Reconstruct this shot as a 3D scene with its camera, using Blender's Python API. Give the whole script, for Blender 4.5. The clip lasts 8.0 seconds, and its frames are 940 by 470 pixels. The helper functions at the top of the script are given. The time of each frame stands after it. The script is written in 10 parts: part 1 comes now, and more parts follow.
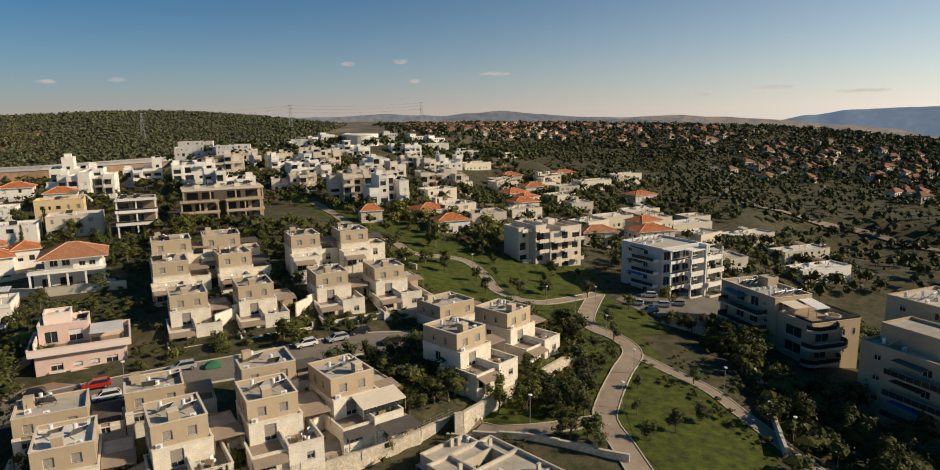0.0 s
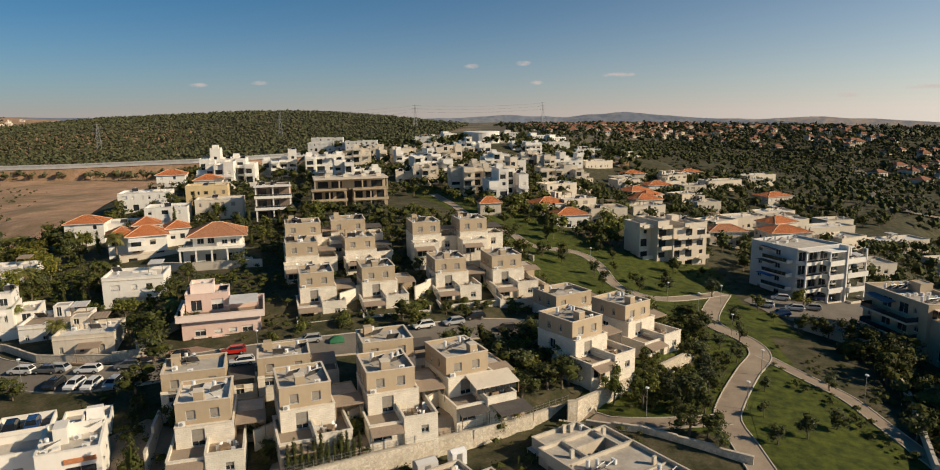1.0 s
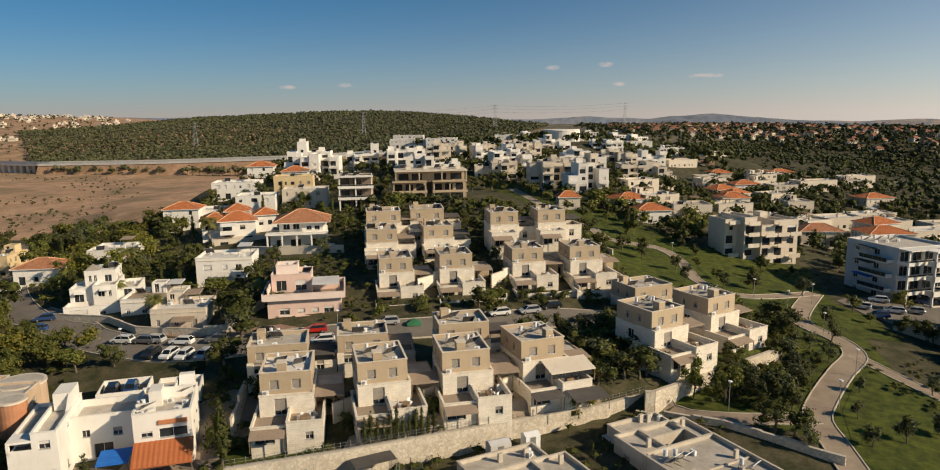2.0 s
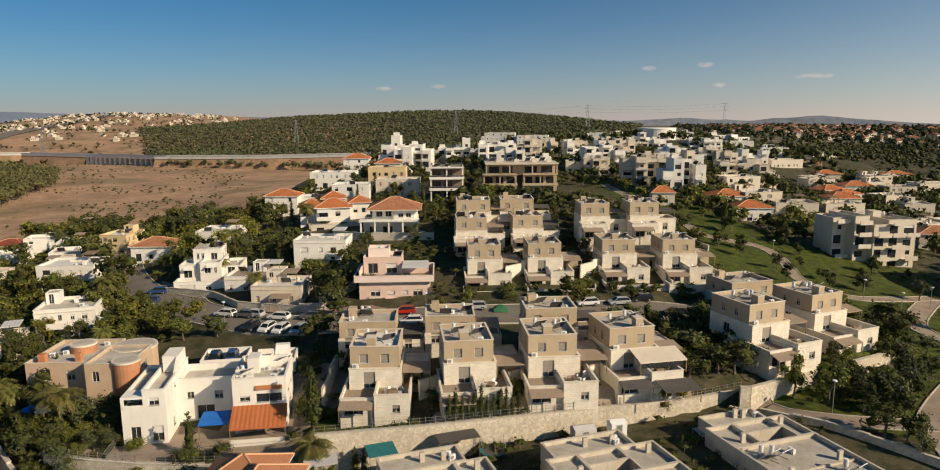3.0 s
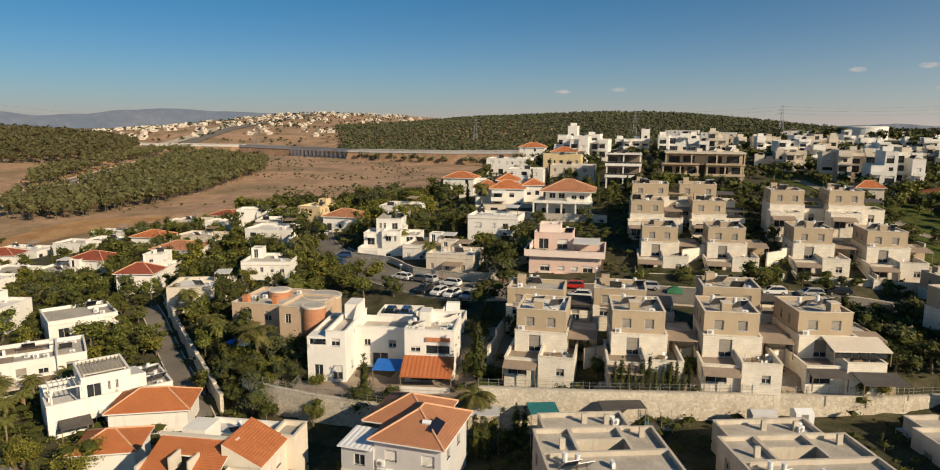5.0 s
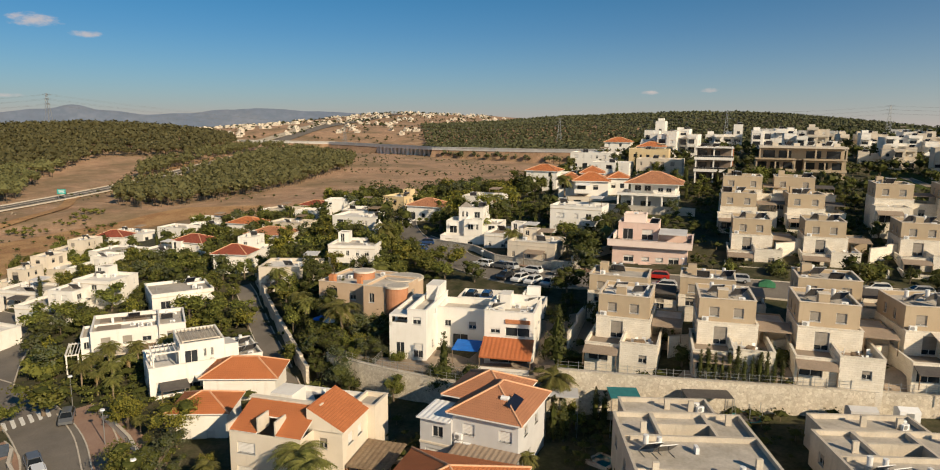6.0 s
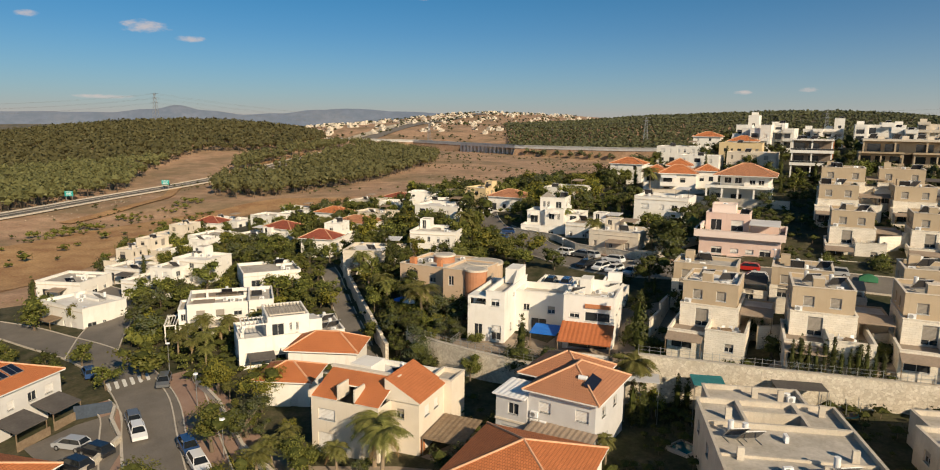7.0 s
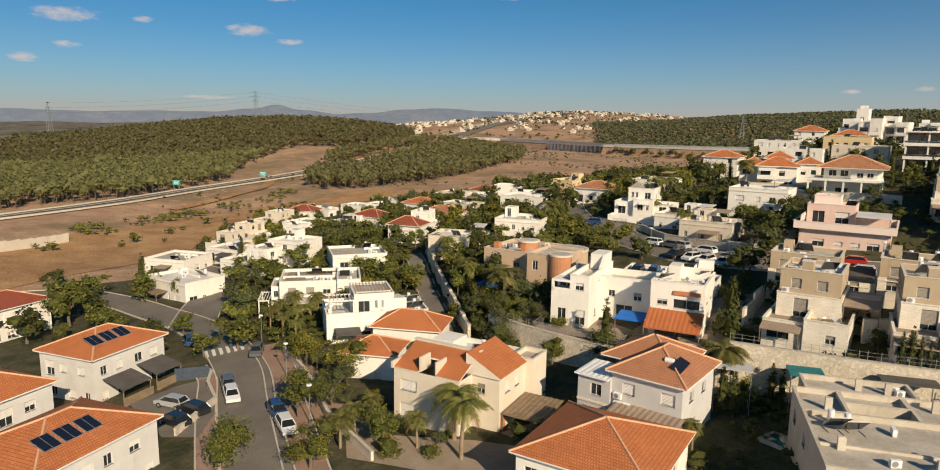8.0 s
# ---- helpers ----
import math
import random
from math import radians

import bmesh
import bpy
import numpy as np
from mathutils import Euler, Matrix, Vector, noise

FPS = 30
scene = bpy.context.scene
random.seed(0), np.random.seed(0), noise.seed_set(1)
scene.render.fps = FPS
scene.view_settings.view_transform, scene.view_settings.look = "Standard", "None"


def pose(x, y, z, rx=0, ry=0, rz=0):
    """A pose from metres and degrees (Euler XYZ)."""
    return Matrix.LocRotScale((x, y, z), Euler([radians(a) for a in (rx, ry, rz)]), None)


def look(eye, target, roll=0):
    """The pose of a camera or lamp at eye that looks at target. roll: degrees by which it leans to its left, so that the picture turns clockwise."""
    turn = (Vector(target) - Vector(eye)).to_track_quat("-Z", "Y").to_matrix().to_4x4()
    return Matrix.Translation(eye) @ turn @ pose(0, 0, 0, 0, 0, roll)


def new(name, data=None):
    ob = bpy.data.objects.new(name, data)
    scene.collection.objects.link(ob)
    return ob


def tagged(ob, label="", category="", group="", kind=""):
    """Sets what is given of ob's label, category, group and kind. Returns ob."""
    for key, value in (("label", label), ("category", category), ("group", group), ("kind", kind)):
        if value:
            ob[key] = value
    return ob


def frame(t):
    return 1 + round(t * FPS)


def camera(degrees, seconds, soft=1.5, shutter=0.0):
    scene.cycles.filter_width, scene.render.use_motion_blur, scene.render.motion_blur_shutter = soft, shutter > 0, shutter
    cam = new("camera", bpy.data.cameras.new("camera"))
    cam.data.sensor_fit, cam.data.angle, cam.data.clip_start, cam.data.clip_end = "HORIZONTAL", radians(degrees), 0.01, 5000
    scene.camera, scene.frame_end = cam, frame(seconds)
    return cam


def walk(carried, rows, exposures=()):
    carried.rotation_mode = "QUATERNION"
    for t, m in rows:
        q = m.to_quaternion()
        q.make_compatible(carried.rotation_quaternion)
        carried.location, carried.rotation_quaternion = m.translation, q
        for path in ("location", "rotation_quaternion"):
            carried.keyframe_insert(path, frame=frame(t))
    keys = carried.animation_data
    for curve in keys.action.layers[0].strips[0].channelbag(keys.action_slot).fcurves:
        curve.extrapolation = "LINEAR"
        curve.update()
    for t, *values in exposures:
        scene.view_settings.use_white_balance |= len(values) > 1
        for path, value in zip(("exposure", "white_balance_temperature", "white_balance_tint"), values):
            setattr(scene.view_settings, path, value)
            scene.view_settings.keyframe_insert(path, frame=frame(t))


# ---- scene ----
cam = camera(69.53, 8.0, 1.05)
# seconds, place, heading, pitch, lean
ROWS = [
    (0.0, -0.000, -0.000, 44.000, 0.000, -10.459, -0.819),
    (0.5, 0.013, -0.190, 42.654, 5.111, -10.337, -0.815),
    (1.0, -0.169, -0.313, 41.342, 10.064, -10.201, -0.763),
    (1.5, -0.206, -0.492, 39.968, 13.356, -10.084, -0.735),
    (3.0, -0.311, -1.021, 35.889, 24.252, -9.829, -0.337),
    (3.5, -0.330, -1.058, 34.461, 27.939, -9.755, -0.204),
    (4.0, -0.284, -1.097, 33.088, 31.318, -9.689, -0.081),
    (4.5, -0.311, -1.151, 31.643, 35.072, -9.605, 0.103),
    (6.0, -0.189, -1.701, 27.550, 45.784, -9.531, 0.522),
    (6.5, -0.073, -1.652, 26.182, 49.029, -9.531, 0.546),
    (7.0, 0.000, -1.625, 24.809, 52.735, -9.550, 0.612),
    (7.5, -0.003, -1.520, 23.423, 56.353, -9.590, 0.692),
    (8.0, 0.021, -1.602, 22.059, 59.986, -9.621, 0.783),
]
walk(cam, [(t, pose(x, y, z, 0, 0, yaw) @ pose(0, 0, 0, 90 + pitch, 0, 0) @ pose(0, 0, 0, 0, 0, roll)) for t, x, y, z, yaw, pitch, roll in ROWS],
     [(0, -0.04, 6750, 12), (1.5, -0.02, 6750, 12), (4.5, 0.04, 6750, 12), (8, 0.12, 6750, 12)])

# ---------------------------------------------------------------- world, sun, exposure
SUN_AZ = radians(-5)      # where the sun stands, seen from above, from the x axis
SUN_EL = radians(27.5)
world = bpy.data.worlds.new("sky")
scene.world = world
world.use_nodes = True
wn = world.node_tree
bg = wn.nodes["Background"]
sky = wn.nodes.new("ShaderNodeTexSky")
sky.sky_type = 'NISHITA'
sky.sun_disc = False
sky.sun_elevation = SUN_EL
sky.sun_rotation = math.pi / 2 - SUN_AZ
sky.altitude = 200
sky.air_density, sky.dust_density, sky.ozone_density = 0.62, 0.45, 6.0
rich = wn.nodes.new("ShaderNodeHueSaturation")
rich.inputs["Saturation"].default_value = 1.34
rich.inputs["Hue"].default_value = 0.487
wn.links.new(sky.outputs[0], rich.inputs["Color"])
clear = wn.nodes.new("ShaderNodeMix")
clear.data_type, clear.blend_type = 'RGBA', 'MULTIPLY'
clear.inputs[0].default_value = 1.0
clear.inputs[7].default_value = (0.37, 1.29, 1.19, 1)
wn.links.new(rich.outputs[0], clear.inputs[6])
# pale haze low in the sky, on the sun's side
way = wn.nodes.new("ShaderNodeTexCoord")
toward = wn.nodes.new("ShaderNodeVectorMath")
toward.operation = 'DOT_PRODUCT'
toward.inputs[1].default_value = (math.cos(SUN_AZ), math.sin(SUN_AZ), 0)
wn.links.new(way.outputs["Generated"], toward.inputs[0])
rise = wn.nodes.new("ShaderNodeSeparateXYZ")
wn.links.new(way.outputs["Generated"], rise.inputs[0])


def calc(op, a, b):
    n = wn.nodes.new("ShaderNodeMath")
    n.operation = op
    for k, v in enumerate((a, b)):
        if isinstance(v, (int, float)):
            n.inputs[k].default_value = v
        else:
            wn.links.new(v, n.inputs[k])
    return n.outputs[0]


half = calc('ADD', calc('MULTIPLY', toward.outputs["Value"], 0.5), 0.5)
near_sun = calc('ADD', calc('MULTIPLY', calc('POWER', calc('MAXIMUM', half, 0.0), 3.2), 1.85), 0.0)
low = calc('POWER', 0.012, calc('MAXIMUM', rise.outputs[2], 0.0))
veil = wn.nodes.new("ShaderNodeMix")
veil.data_type, veil.blend_type = 'RGBA', 'ADD'
veil.inputs[7].default_value = (10.6, 10.0, 8.4, 1)
wn.links.new(calc('MULTIPLY', near_sun, low), veil.inputs[0])
mist = wn.nodes.new("ShaderNodeMix")
mist.data_type = 'RGBA'
mist.inputs[7].default_value = (6.7, 5.9, 5.5, 1)
wn.links.new(calc('MULTIPLY', calc('POWER', 0.000006, calc('MAXIMUM', rise.outputs[2], 0.0)), 0.95), mist.inputs[0])
wn.links.new(clear.outputs[2], mist.inputs[6])
wn.links.new(mist.outputs[2], veil.inputs[6])
# small fair-weather clouds: heading to the left of the y axis, height, half width and half height, all in degrees
CLOUDS = ((90.2, 7.0, 2.6, 0.62), (77.8, 6.65, 2.0, 0.55), (85.1, 7.0, 0.9, 0.3), (92.8, 3.9, 1.1, 0.42), (90.2, 4.95, 1.1, 0.3), (74.6, 5.9, 1.4, 0.28), (80.8, 1.5, 2.6, 0.2), (75.4, 9.2, 2.0, 0.4), (57.0, 9.8, 1.4, 0.35),
          (9.75, 3.8, 0.75, 0.24), (5.5, 3.95, 0.8, 0.24), (4.4, 2.4, 0.7, 0.22), (-2.2, 2.9, 1.7, 0.22), (31.3, 2.4, 0.9, 0.22), (26.8, 2.55, 0.9, 0.22), (-18.7, 0.95, 1.0, 0.22), (-23.8, 1.4, 2.0, 0.2), (-29.8, 1.0, 2.4, 0.2))
heading = calc('ARCTAN2', calc('MULTIPLY', rise.outputs[0], -1.0), rise.outputs[1])
height = calc('ARCSINE', rise.outputs[2], 0.0)
ragged = wn.nodes.new("ShaderNodeTexNoise")
ragged.inputs["Scale"].default_value, ragged.inputs["Detail"].default_value, ragged.inputs["Roughness"].default_value = 1.0, 6.0, 0.62
spread = wn.nodes.new("ShaderNodeCombineXYZ")
wn.links.new(calc('MULTIPLY', heading, 75.0), spread.inputs[0])
wn.links.new(calc('MULTIPLY', height, 170.0), spread.inputs[1])
wn.links.new(spread.outputs[0], ragged.inputs["Vector"])
nearest = 9.0
for turn, up, wide, tall in CLOUDS:
    a = calc('DIVIDE', calc('SUBTRACT', heading, radians(turn)), radians(wide))
    b = calc('DIVIDE', calc('SUBTRACT', height, radians(up)), radians(tall))
    nearest = calc('MINIMUM', nearest, calc('ADD', calc('MULTIPLY', a, a), calc('MULTIPLY', b, b)))
thick = calc('SUBTRACT', calc('ADD', 0.2, calc('MULTIPLY', ragged.outputs[0], 1.5)), calc('MULTIPLY', nearest, 0.75))
soft = wn.nodes.new("ShaderNodeMapRange")
soft.interpolation_type = 'SMOOTHSTEP'
soft.inputs["From Min"].default_value, soft.inputs["From Max"].default_value, soft.inputs["To Max"].default_value = 0.3, 1.15, 0.75
wn.links.new(thick, soft.inputs[0])
cloud = wn.nodes.new("ShaderNodeMix")
cloud.data_type = 'RGBA'
cloud.inputs[7].default_value = (9.4, 8.3, 7.9, 1)
wn.links.new(soft.outputs[0], cloud.inputs[0])
wn.links.new(veil.outputs[2], cloud.inputs[6])
wn.links.new(cloud.outputs[2], bg.inputs[0])
bg.inputs[1].default_value = 0.062
sun = new("sun", bpy.data.lights.new("sun", "SUN"))
sun.data.energy, sun.data.angle, sun.data.color = 5.0, radians(0.53), (1.0, 0.835, 0.6)
sun_way = Vector((math.cos(SUN_AZ) * math.cos(SUN_EL), math.sin(SUN_AZ) * math.cos(SUN_EL), math.sin(SUN_EL)))
sun.matrix_world = look(sun_way * 300, (0, 0, 0))


# ---------------------------------------------------------------- materials
def nodes(name):
    m = bpy.data.materials.new(name)
    m.use_nodes = True
    t = m.node_tree
    return m, t, t.nodes["Principled BSDF"]


def add(t, kind, **values):
    n = t.nodes.new(kind)
    for k, v in values.items():
        n.inputs[k].default_value = v
    return n


def rgb(c):
    return (c[0], c[1], c[2], 1)


def surface(name, a, b, size=3.0, rough=0.85, bump=0.3, grain=0.15, grain_size=0.25, spec=0.3, metal=0.0, vary=0.0, stain=None, scrub=None):
    """A rough surface: colours a and b in patches of about size metres, a finer grain, fine relief, optional stains."""
    m, t, p = nodes(name)
    co = t.nodes.new("ShaderNodeTexCoord")
    n1 = add(t, "ShaderNodeTexNoise", Scale=1 / size, Detail=4.0, Roughness=0.6)
    n2 = add(t, "ShaderNodeTexNoise", Scale=1 / grain_size, Detail=3.0)
    ramp = t.nodes.new("ShaderNodeValToRGB")
    ramp.color_ramp.elements[0].position, ramp.color_ramp.elements[1].position = 0.35, 0.65
    ramp.color_ramp.elements[0].color, ramp.color_ramp.elements[1].color = rgb(a), rgb(b)
    t.links.new(co.outputs["Object"], n1.inputs["Vector"])
    t.links.new(co.outputs["Object"], n2.inputs["Vector"])
    t.links.new(n1.outputs[0], ramp.inputs[0])
    mix = t.nodes.new("ShaderNodeMix")
    mix.data_type, mix.blend_type = 'RGBA', 'MULTIPLY'
    mix.inputs[0].default_value = 1.0
    g = t.nodes.new("ShaderNodeMapRange")
    g.inputs["To Min"].default_value, g.inputs["To Max"].default_value = 1 - grain * 2, 1 + grain * 2
    t.links.new(n2.outputs[0], g.inputs[0])
    t.links.new(ramp.outputs[0], mix.inputs[6])
    t.links.new(g.outputs[0], mix.inputs[7])
    last = mix.outputs[2]
    if stain:
        n3 = add(t, "ShaderNodeTexNoise", Scale=0.9, Detail=5.0, Roughness=0.7)
        mp = t.nodes.new("ShaderNodeMapping")
        mp.inputs["Scale"].default_value = (1, 1, 0.18)
        t.links.new(co.outputs["Object"], mp.inputs[0])
        t.links.new(mp.outputs[0], n3.inputs["Vector"])
        sr = t.nodes.new("ShaderNodeMapRange")
        sr.inputs["From Min"].default_value, sr.inputs["From Max"].default_value = 0.55, 0.75
        sr.inputs["To Max"].default_value = 0.55
        t.links.new(n3.outputs[0], sr.inputs[0])
        sm = t.nodes.new("ShaderNodeMix")
        sm.data_type = 'RGBA'
        t.links.new(sr.outputs[0], sm.inputs[0])
        t.links.new(last, sm.inputs[6])
        sm.inputs[7].default_value = rgb(stain)
        last = sm.outputs[2]
    if scrub:
        n4 = add(t, "ShaderNodeTexNoise", Scale=1 / 55, Detail=9.0, Roughness=0.72)
        t.links.new(co.outputs["Object"], n4.inputs["Vector"])
        cr = t.nodes.new("ShaderNodeMapRange")
        cr.inputs["From Min"].default_value, cr.inputs["From Max"].default_value = 0.45, 0.6
        cr.inputs["To Max"].default_value = 0.8
        t.links.new(n4.outputs[0], cr.inputs[0])
        cm = t.nodes.new("ShaderNodeMix")
        cm.data_type = 'RGBA'
        t.links.new(cr.outputs[0], cm.inputs[0])
        t.links.new(last, cm.inputs[6])
        cm.inputs[7].default_value = rgb(scrub)
        last = cm.outputs[2]
    if vary:
        oi = t.nodes.new("ShaderNodeObjectInfo")
        hs = t.nodes.new("ShaderNodeHueSaturation")
        mr = t.nodes.new("ShaderNodeMapRange")
        mr.inputs["To Min"].default_value, mr.inputs["To Max"].default_value = 1 - vary, 1 + vary
        t.links.new(oi.outputs["Random"], mr.inputs[0])
        t.links.new(mr.outputs[0], hs.inputs["Value"])
        t.links.new(last, hs.inputs["Color"])
        last = hs.outputs[0]
    t.links.new(last, p.inputs["Base Color"])
    p.inputs["Roughness"].default_value = rough
    p.inputs["Metallic"].default_value = metal
    p.inputs["Specular IOR Level"].default_value = spec
    if bump:
        bn = t.nodes.new("ShaderNodeBump")
        bn.inputs["Strength"].default_value, bn.inputs["Distance"].default_value = bump, 0.03
        t.links.new(n2.outputs[0], bn.inputs["Height"])
        t.links.new(bn.outputs[0], p.inputs["Normal"])
    return m


def coursed(name, a, b, mortar, w, h, bump=0.5, uv=False, mortar_size=0.012, rough=0.85):
    """Stone courses or roof tiles, w by h metres."""
    m, t, p = nodes(name)
    co = t.nodes.new("ShaderNodeTexCoord")
    br = t.nodes.new("ShaderNodeTexBrick")
    br.inputs["Scale"].default_value = 1.0
    br.inputs["Brick Width"].default_value, br.inputs["Row Height"].default_value = w, h
    br.inputs["Mortar Size"].default_value = mortar_size
    br.inputs["Mortar Smooth"].default_value = 0.3
    br.inputs["Color1"].default_value, br.inputs["Color2"].default_value, br.inputs["Mortar"].default_value = rgb(a), rgb(b), rgb(mortar)
    if uv:
        t.links.new(co.outputs["UV"], br.inputs["Vector"])
    else:
        sep = t.nodes.new("ShaderNodeSeparateXYZ")
        sm = t.nodes.new("ShaderNodeMath")
        cb = t.nodes.new("ShaderNodeCombineXYZ")
        t.links.new(co.outputs["Object"], sep.inputs[0])
        t.links.new(sep.outputs[0], sm.inputs[0])
        t.links.new(sep.outputs[1], sm.inputs[1])
        t.links.new(sm.outputs[0], cb.inputs[0])
        t.links.new(sep.outputs[2], cb.inputs[1])
        t.links.new(cb.outputs[0], br.inputs["Vector"])
    n = add(t, "ShaderNodeTexNoise", Scale=0.5, Detail=5.0, Roughness=0.65)
    t.links.new(co.outputs["Object"], n.inputs["Vector"])
    mr = t.nodes.new("ShaderNodeMapRange")
    mr.inputs["To Min"].default_value, mr.inputs["To Max"].default_value = 0.72, 1.25
    t.links.new(n.outputs[0], mr.inputs[0])
    mix = t.nodes.new("ShaderNodeMix")
    mix.data_type, mix.blend_type = 'RGBA', 'MULTIPLY'
    mix.inputs[0].default_value = 1.0
    t.links.new(br.outputs[0], mix.inputs[6])
    t.links.new(mr.outputs[0], mix.inputs[7])
    t.links.new(mix.outputs[2], p.inputs["Base Color"])
    p.inputs["Roughness"].default_value = rough
    p.inputs["Specular IOR Level"].default_value = 0.3
    bn = t.nodes.new("ShaderNodeBump")
    bn.inputs["Strength"].default_value, bn.inputs["Distance"].default_value = bump, 0.03
    bn.invert = True
    t.links.new(br.outputs["Fac"], bn.inputs["Height"])
    t.links.new(bn.outputs[0], p.inputs["Normal"])
    return m


def rubble(name, a, b, joint, scale):
    """Irregular stones with dark joints, about 1 / scale metres across."""
    m, t, p = nodes(name)
    co = t.nodes.new("ShaderNodeTexCoord")
    v1 = add(t, "ShaderNodeTexVoronoi", Scale=scale)
    v2 = add(t, "ShaderNodeTexVoronoi", Scale=scale)
    v2.feature = 'DISTANCE_TO_EDGE'
    for v in (v1, v2):
        t.links.new(co.outputs["Object"], v.inputs["Vector"])
    pick = t.nodes.new("ShaderNodeSeparateColor")
    t.links.new(v1.outputs["Color"], pick.inputs[0])
    ramp = t.nodes.new("ShaderNodeValToRGB")
    ramp.color_ramp.elements[0].color, ramp.color_ramp.elements[1].color = rgb(a), rgb(b)
    t.links.new(pick.outputs[0], ramp.inputs[0])
    edge = t.nodes.new("ShaderNodeMapRange")
    edge.inputs["From Max"].default_value = 0.04
    t.links.new(v2.outputs["Distance"], edge.inputs[0])
    mix = t.nodes.new("ShaderNodeMix")
    mix.data_type = 'RGBA'
    mix.inputs[6].default_value = rgb(joint)
    t.links.new(edge.outputs[0], mix.inputs[0])
    t.links.new(ramp.outputs[0], mix.inputs[7])
    n = add(t, "ShaderNodeTexNoise", Scale=0.35, Detail=5.0, Roughness=0.65)
    t.links.new(co.outputs["Object"], n.inputs["Vector"])
    mr = t.nodes.new("ShaderNodeMapRange")
    mr.inputs["To Min"].default_value, mr.inputs["To Max"].default_value = 0.65, 1.25
    t.links.new(n.outputs[0], mr.inputs[0])
    mul = t.nodes.new("ShaderNodeMix")
    mul.data_type, mul.blend_type = 'RGBA', 'MULTIPLY'
    mul.inputs[0].default_value = 1.0
    t.links.new(mix.outputs[2], mul.inputs[6])
    t.links.new(mr.outputs[0], mul.inputs[7])
    t.links.new(mul.outputs[2], p.inputs["Base Color"])
    p.inputs["Roughness"].default_value = 0.9
    p.inputs["Specular IOR Level"].default_value = 0.2
    bn = t.nodes.new("ShaderNodeBump")
    bn.inputs["Strength"].default_value, bn.inputs["Distance"].default_value = 0.8, 0.05
    t.links.new(edge.outputs[0], bn.inputs["Height"])
    t.links.new(bn.outputs[0], p.inputs["Normal"])
    return m


def shiny(name, c, rough=0.2, metal=0.0, spec=0.5, coat=0.0):
    m, t, p = nodes(name)
    p.inputs["Base Color"].default_value = rgb(c)
    p.inputs["Roughness"].default_value, p.inputs["Metallic"].default_value = rough, metal
    p.inputs["Specular IOR Level"].default_value = spec
    p.inputs["Coat Weight"].default_value = coat
    return m


def leafy(name, a, b, rough=0.6, trans=0.25):
    """Foliage: the hue varies from leaf to leaf and from plant to plant."""
    m, t, p = nodes(name)
    ge = t.nodes.new("ShaderNodeNewGeometry")
    oi = t.nodes.new("ShaderNodeObjectInfo")
    ramp = t.nodes.new("ShaderNodeValToRGB")
    ramp.color_ramp.elements[0].color, ramp.color_ramp.elements[1].color = rgb(a), rgb(b)
    t.links.new(ge.outputs["Random Per Island"], ramp.inputs[0])
    hs = t.nodes.new("ShaderNodeHueSaturation")
    mv = t.nodes.new("ShaderNodeMapRange")
    mv.inputs["To Min"].default_value, mv.inputs["To Max"].default_value = 0.78, 1.25
    mh = t.nodes.new("ShaderNodeMapRange")
    mh.inputs["To Min"].default_value, mh.inputs["To Max"].default_value = 0.485, 0.512
    t.links.new(oi.outputs["Random"], mv.inputs[0])
    t.links.new(oi.outputs["Random"], mh.inputs[0])
    t.links.new(mv.outputs[0], hs.inputs["Value"])
    t.links.new(mh.outputs[0], hs.inputs["Hue"])
    t.links.new(ramp.outputs[0], hs.inputs["Color"])
    t.links.new(hs.outputs[0], p.inputs["Base Color"])
    p.inputs["Roughness"].default_value = rough
    p.inputs["Specular IOR Level"].default_value = 0.25
    tr = t.nodes.new("ShaderNodeBsdfTranslucent")
    t.links.new(hs.outputs[0], tr.inputs[0])
    mx = t.nodes.new("ShaderNodeMixShader")
    mx.inputs[0].default_value = trans
    t.links.new(p.outputs[0], mx.inputs[1])
    t.links.new(tr.outputs[0], mx.inputs[2])
    t.links.new(mx.outputs[0], t.nodes["Material Output"].inputs[0])
    return m


BEIGE = surface("beige_render", (0.44, 0.345, 0.235), (0.5, 0.4, 0.28), 4, 0.9, 0.15, 0.05, 0.1, vary=0.06, stain=(0.34, 0.26, 0.18))
STONE = coursed("pale_stone", (0.74, 0.67, 0.55), (0.81, 0.745, 0.635), (0.58, 0.51, 0.41), 0.62, 0.27)
WHITE = surface("white_render", (0.76, 0.72, 0.65), (0.82, 0.79, 0.73), 3, 0.9, 0.15, 0.04, 0.1, vary=0.06, stain=(0.6, 0.55, 0.47))
CREAM = surface("cream_render", (0.64, 0.56, 0.45), (0.7, 0.62, 0.51), 3, 0.9, 0.15, 0.05, 0.1, vary=0.08, stain=(0.5, 0.43, 0.34))
GREYWALL = surface("grey_render", (0.52, 0.51, 0.5), (0.6, 0.59, 0.58), 3, 0.9, 0.15, 0.04, 0.1, vary=0.05)
PALEGREY = surface("pale_grey_render", (0.6, 0.58, 0.55), (0.68, 0.66, 0.63), 3, 0.9, 0.15, 0.04, 0.1, vary=0.05, stain=(0.5, 0.47, 0.43))
PINK = surface("pink_render", (0.7, 0.5, 0.42), (0.76, 0.57, 0.49), 3, 0.9, 0.15, 0.05, 0.1, stain=(0.6, 0.42, 0.34))
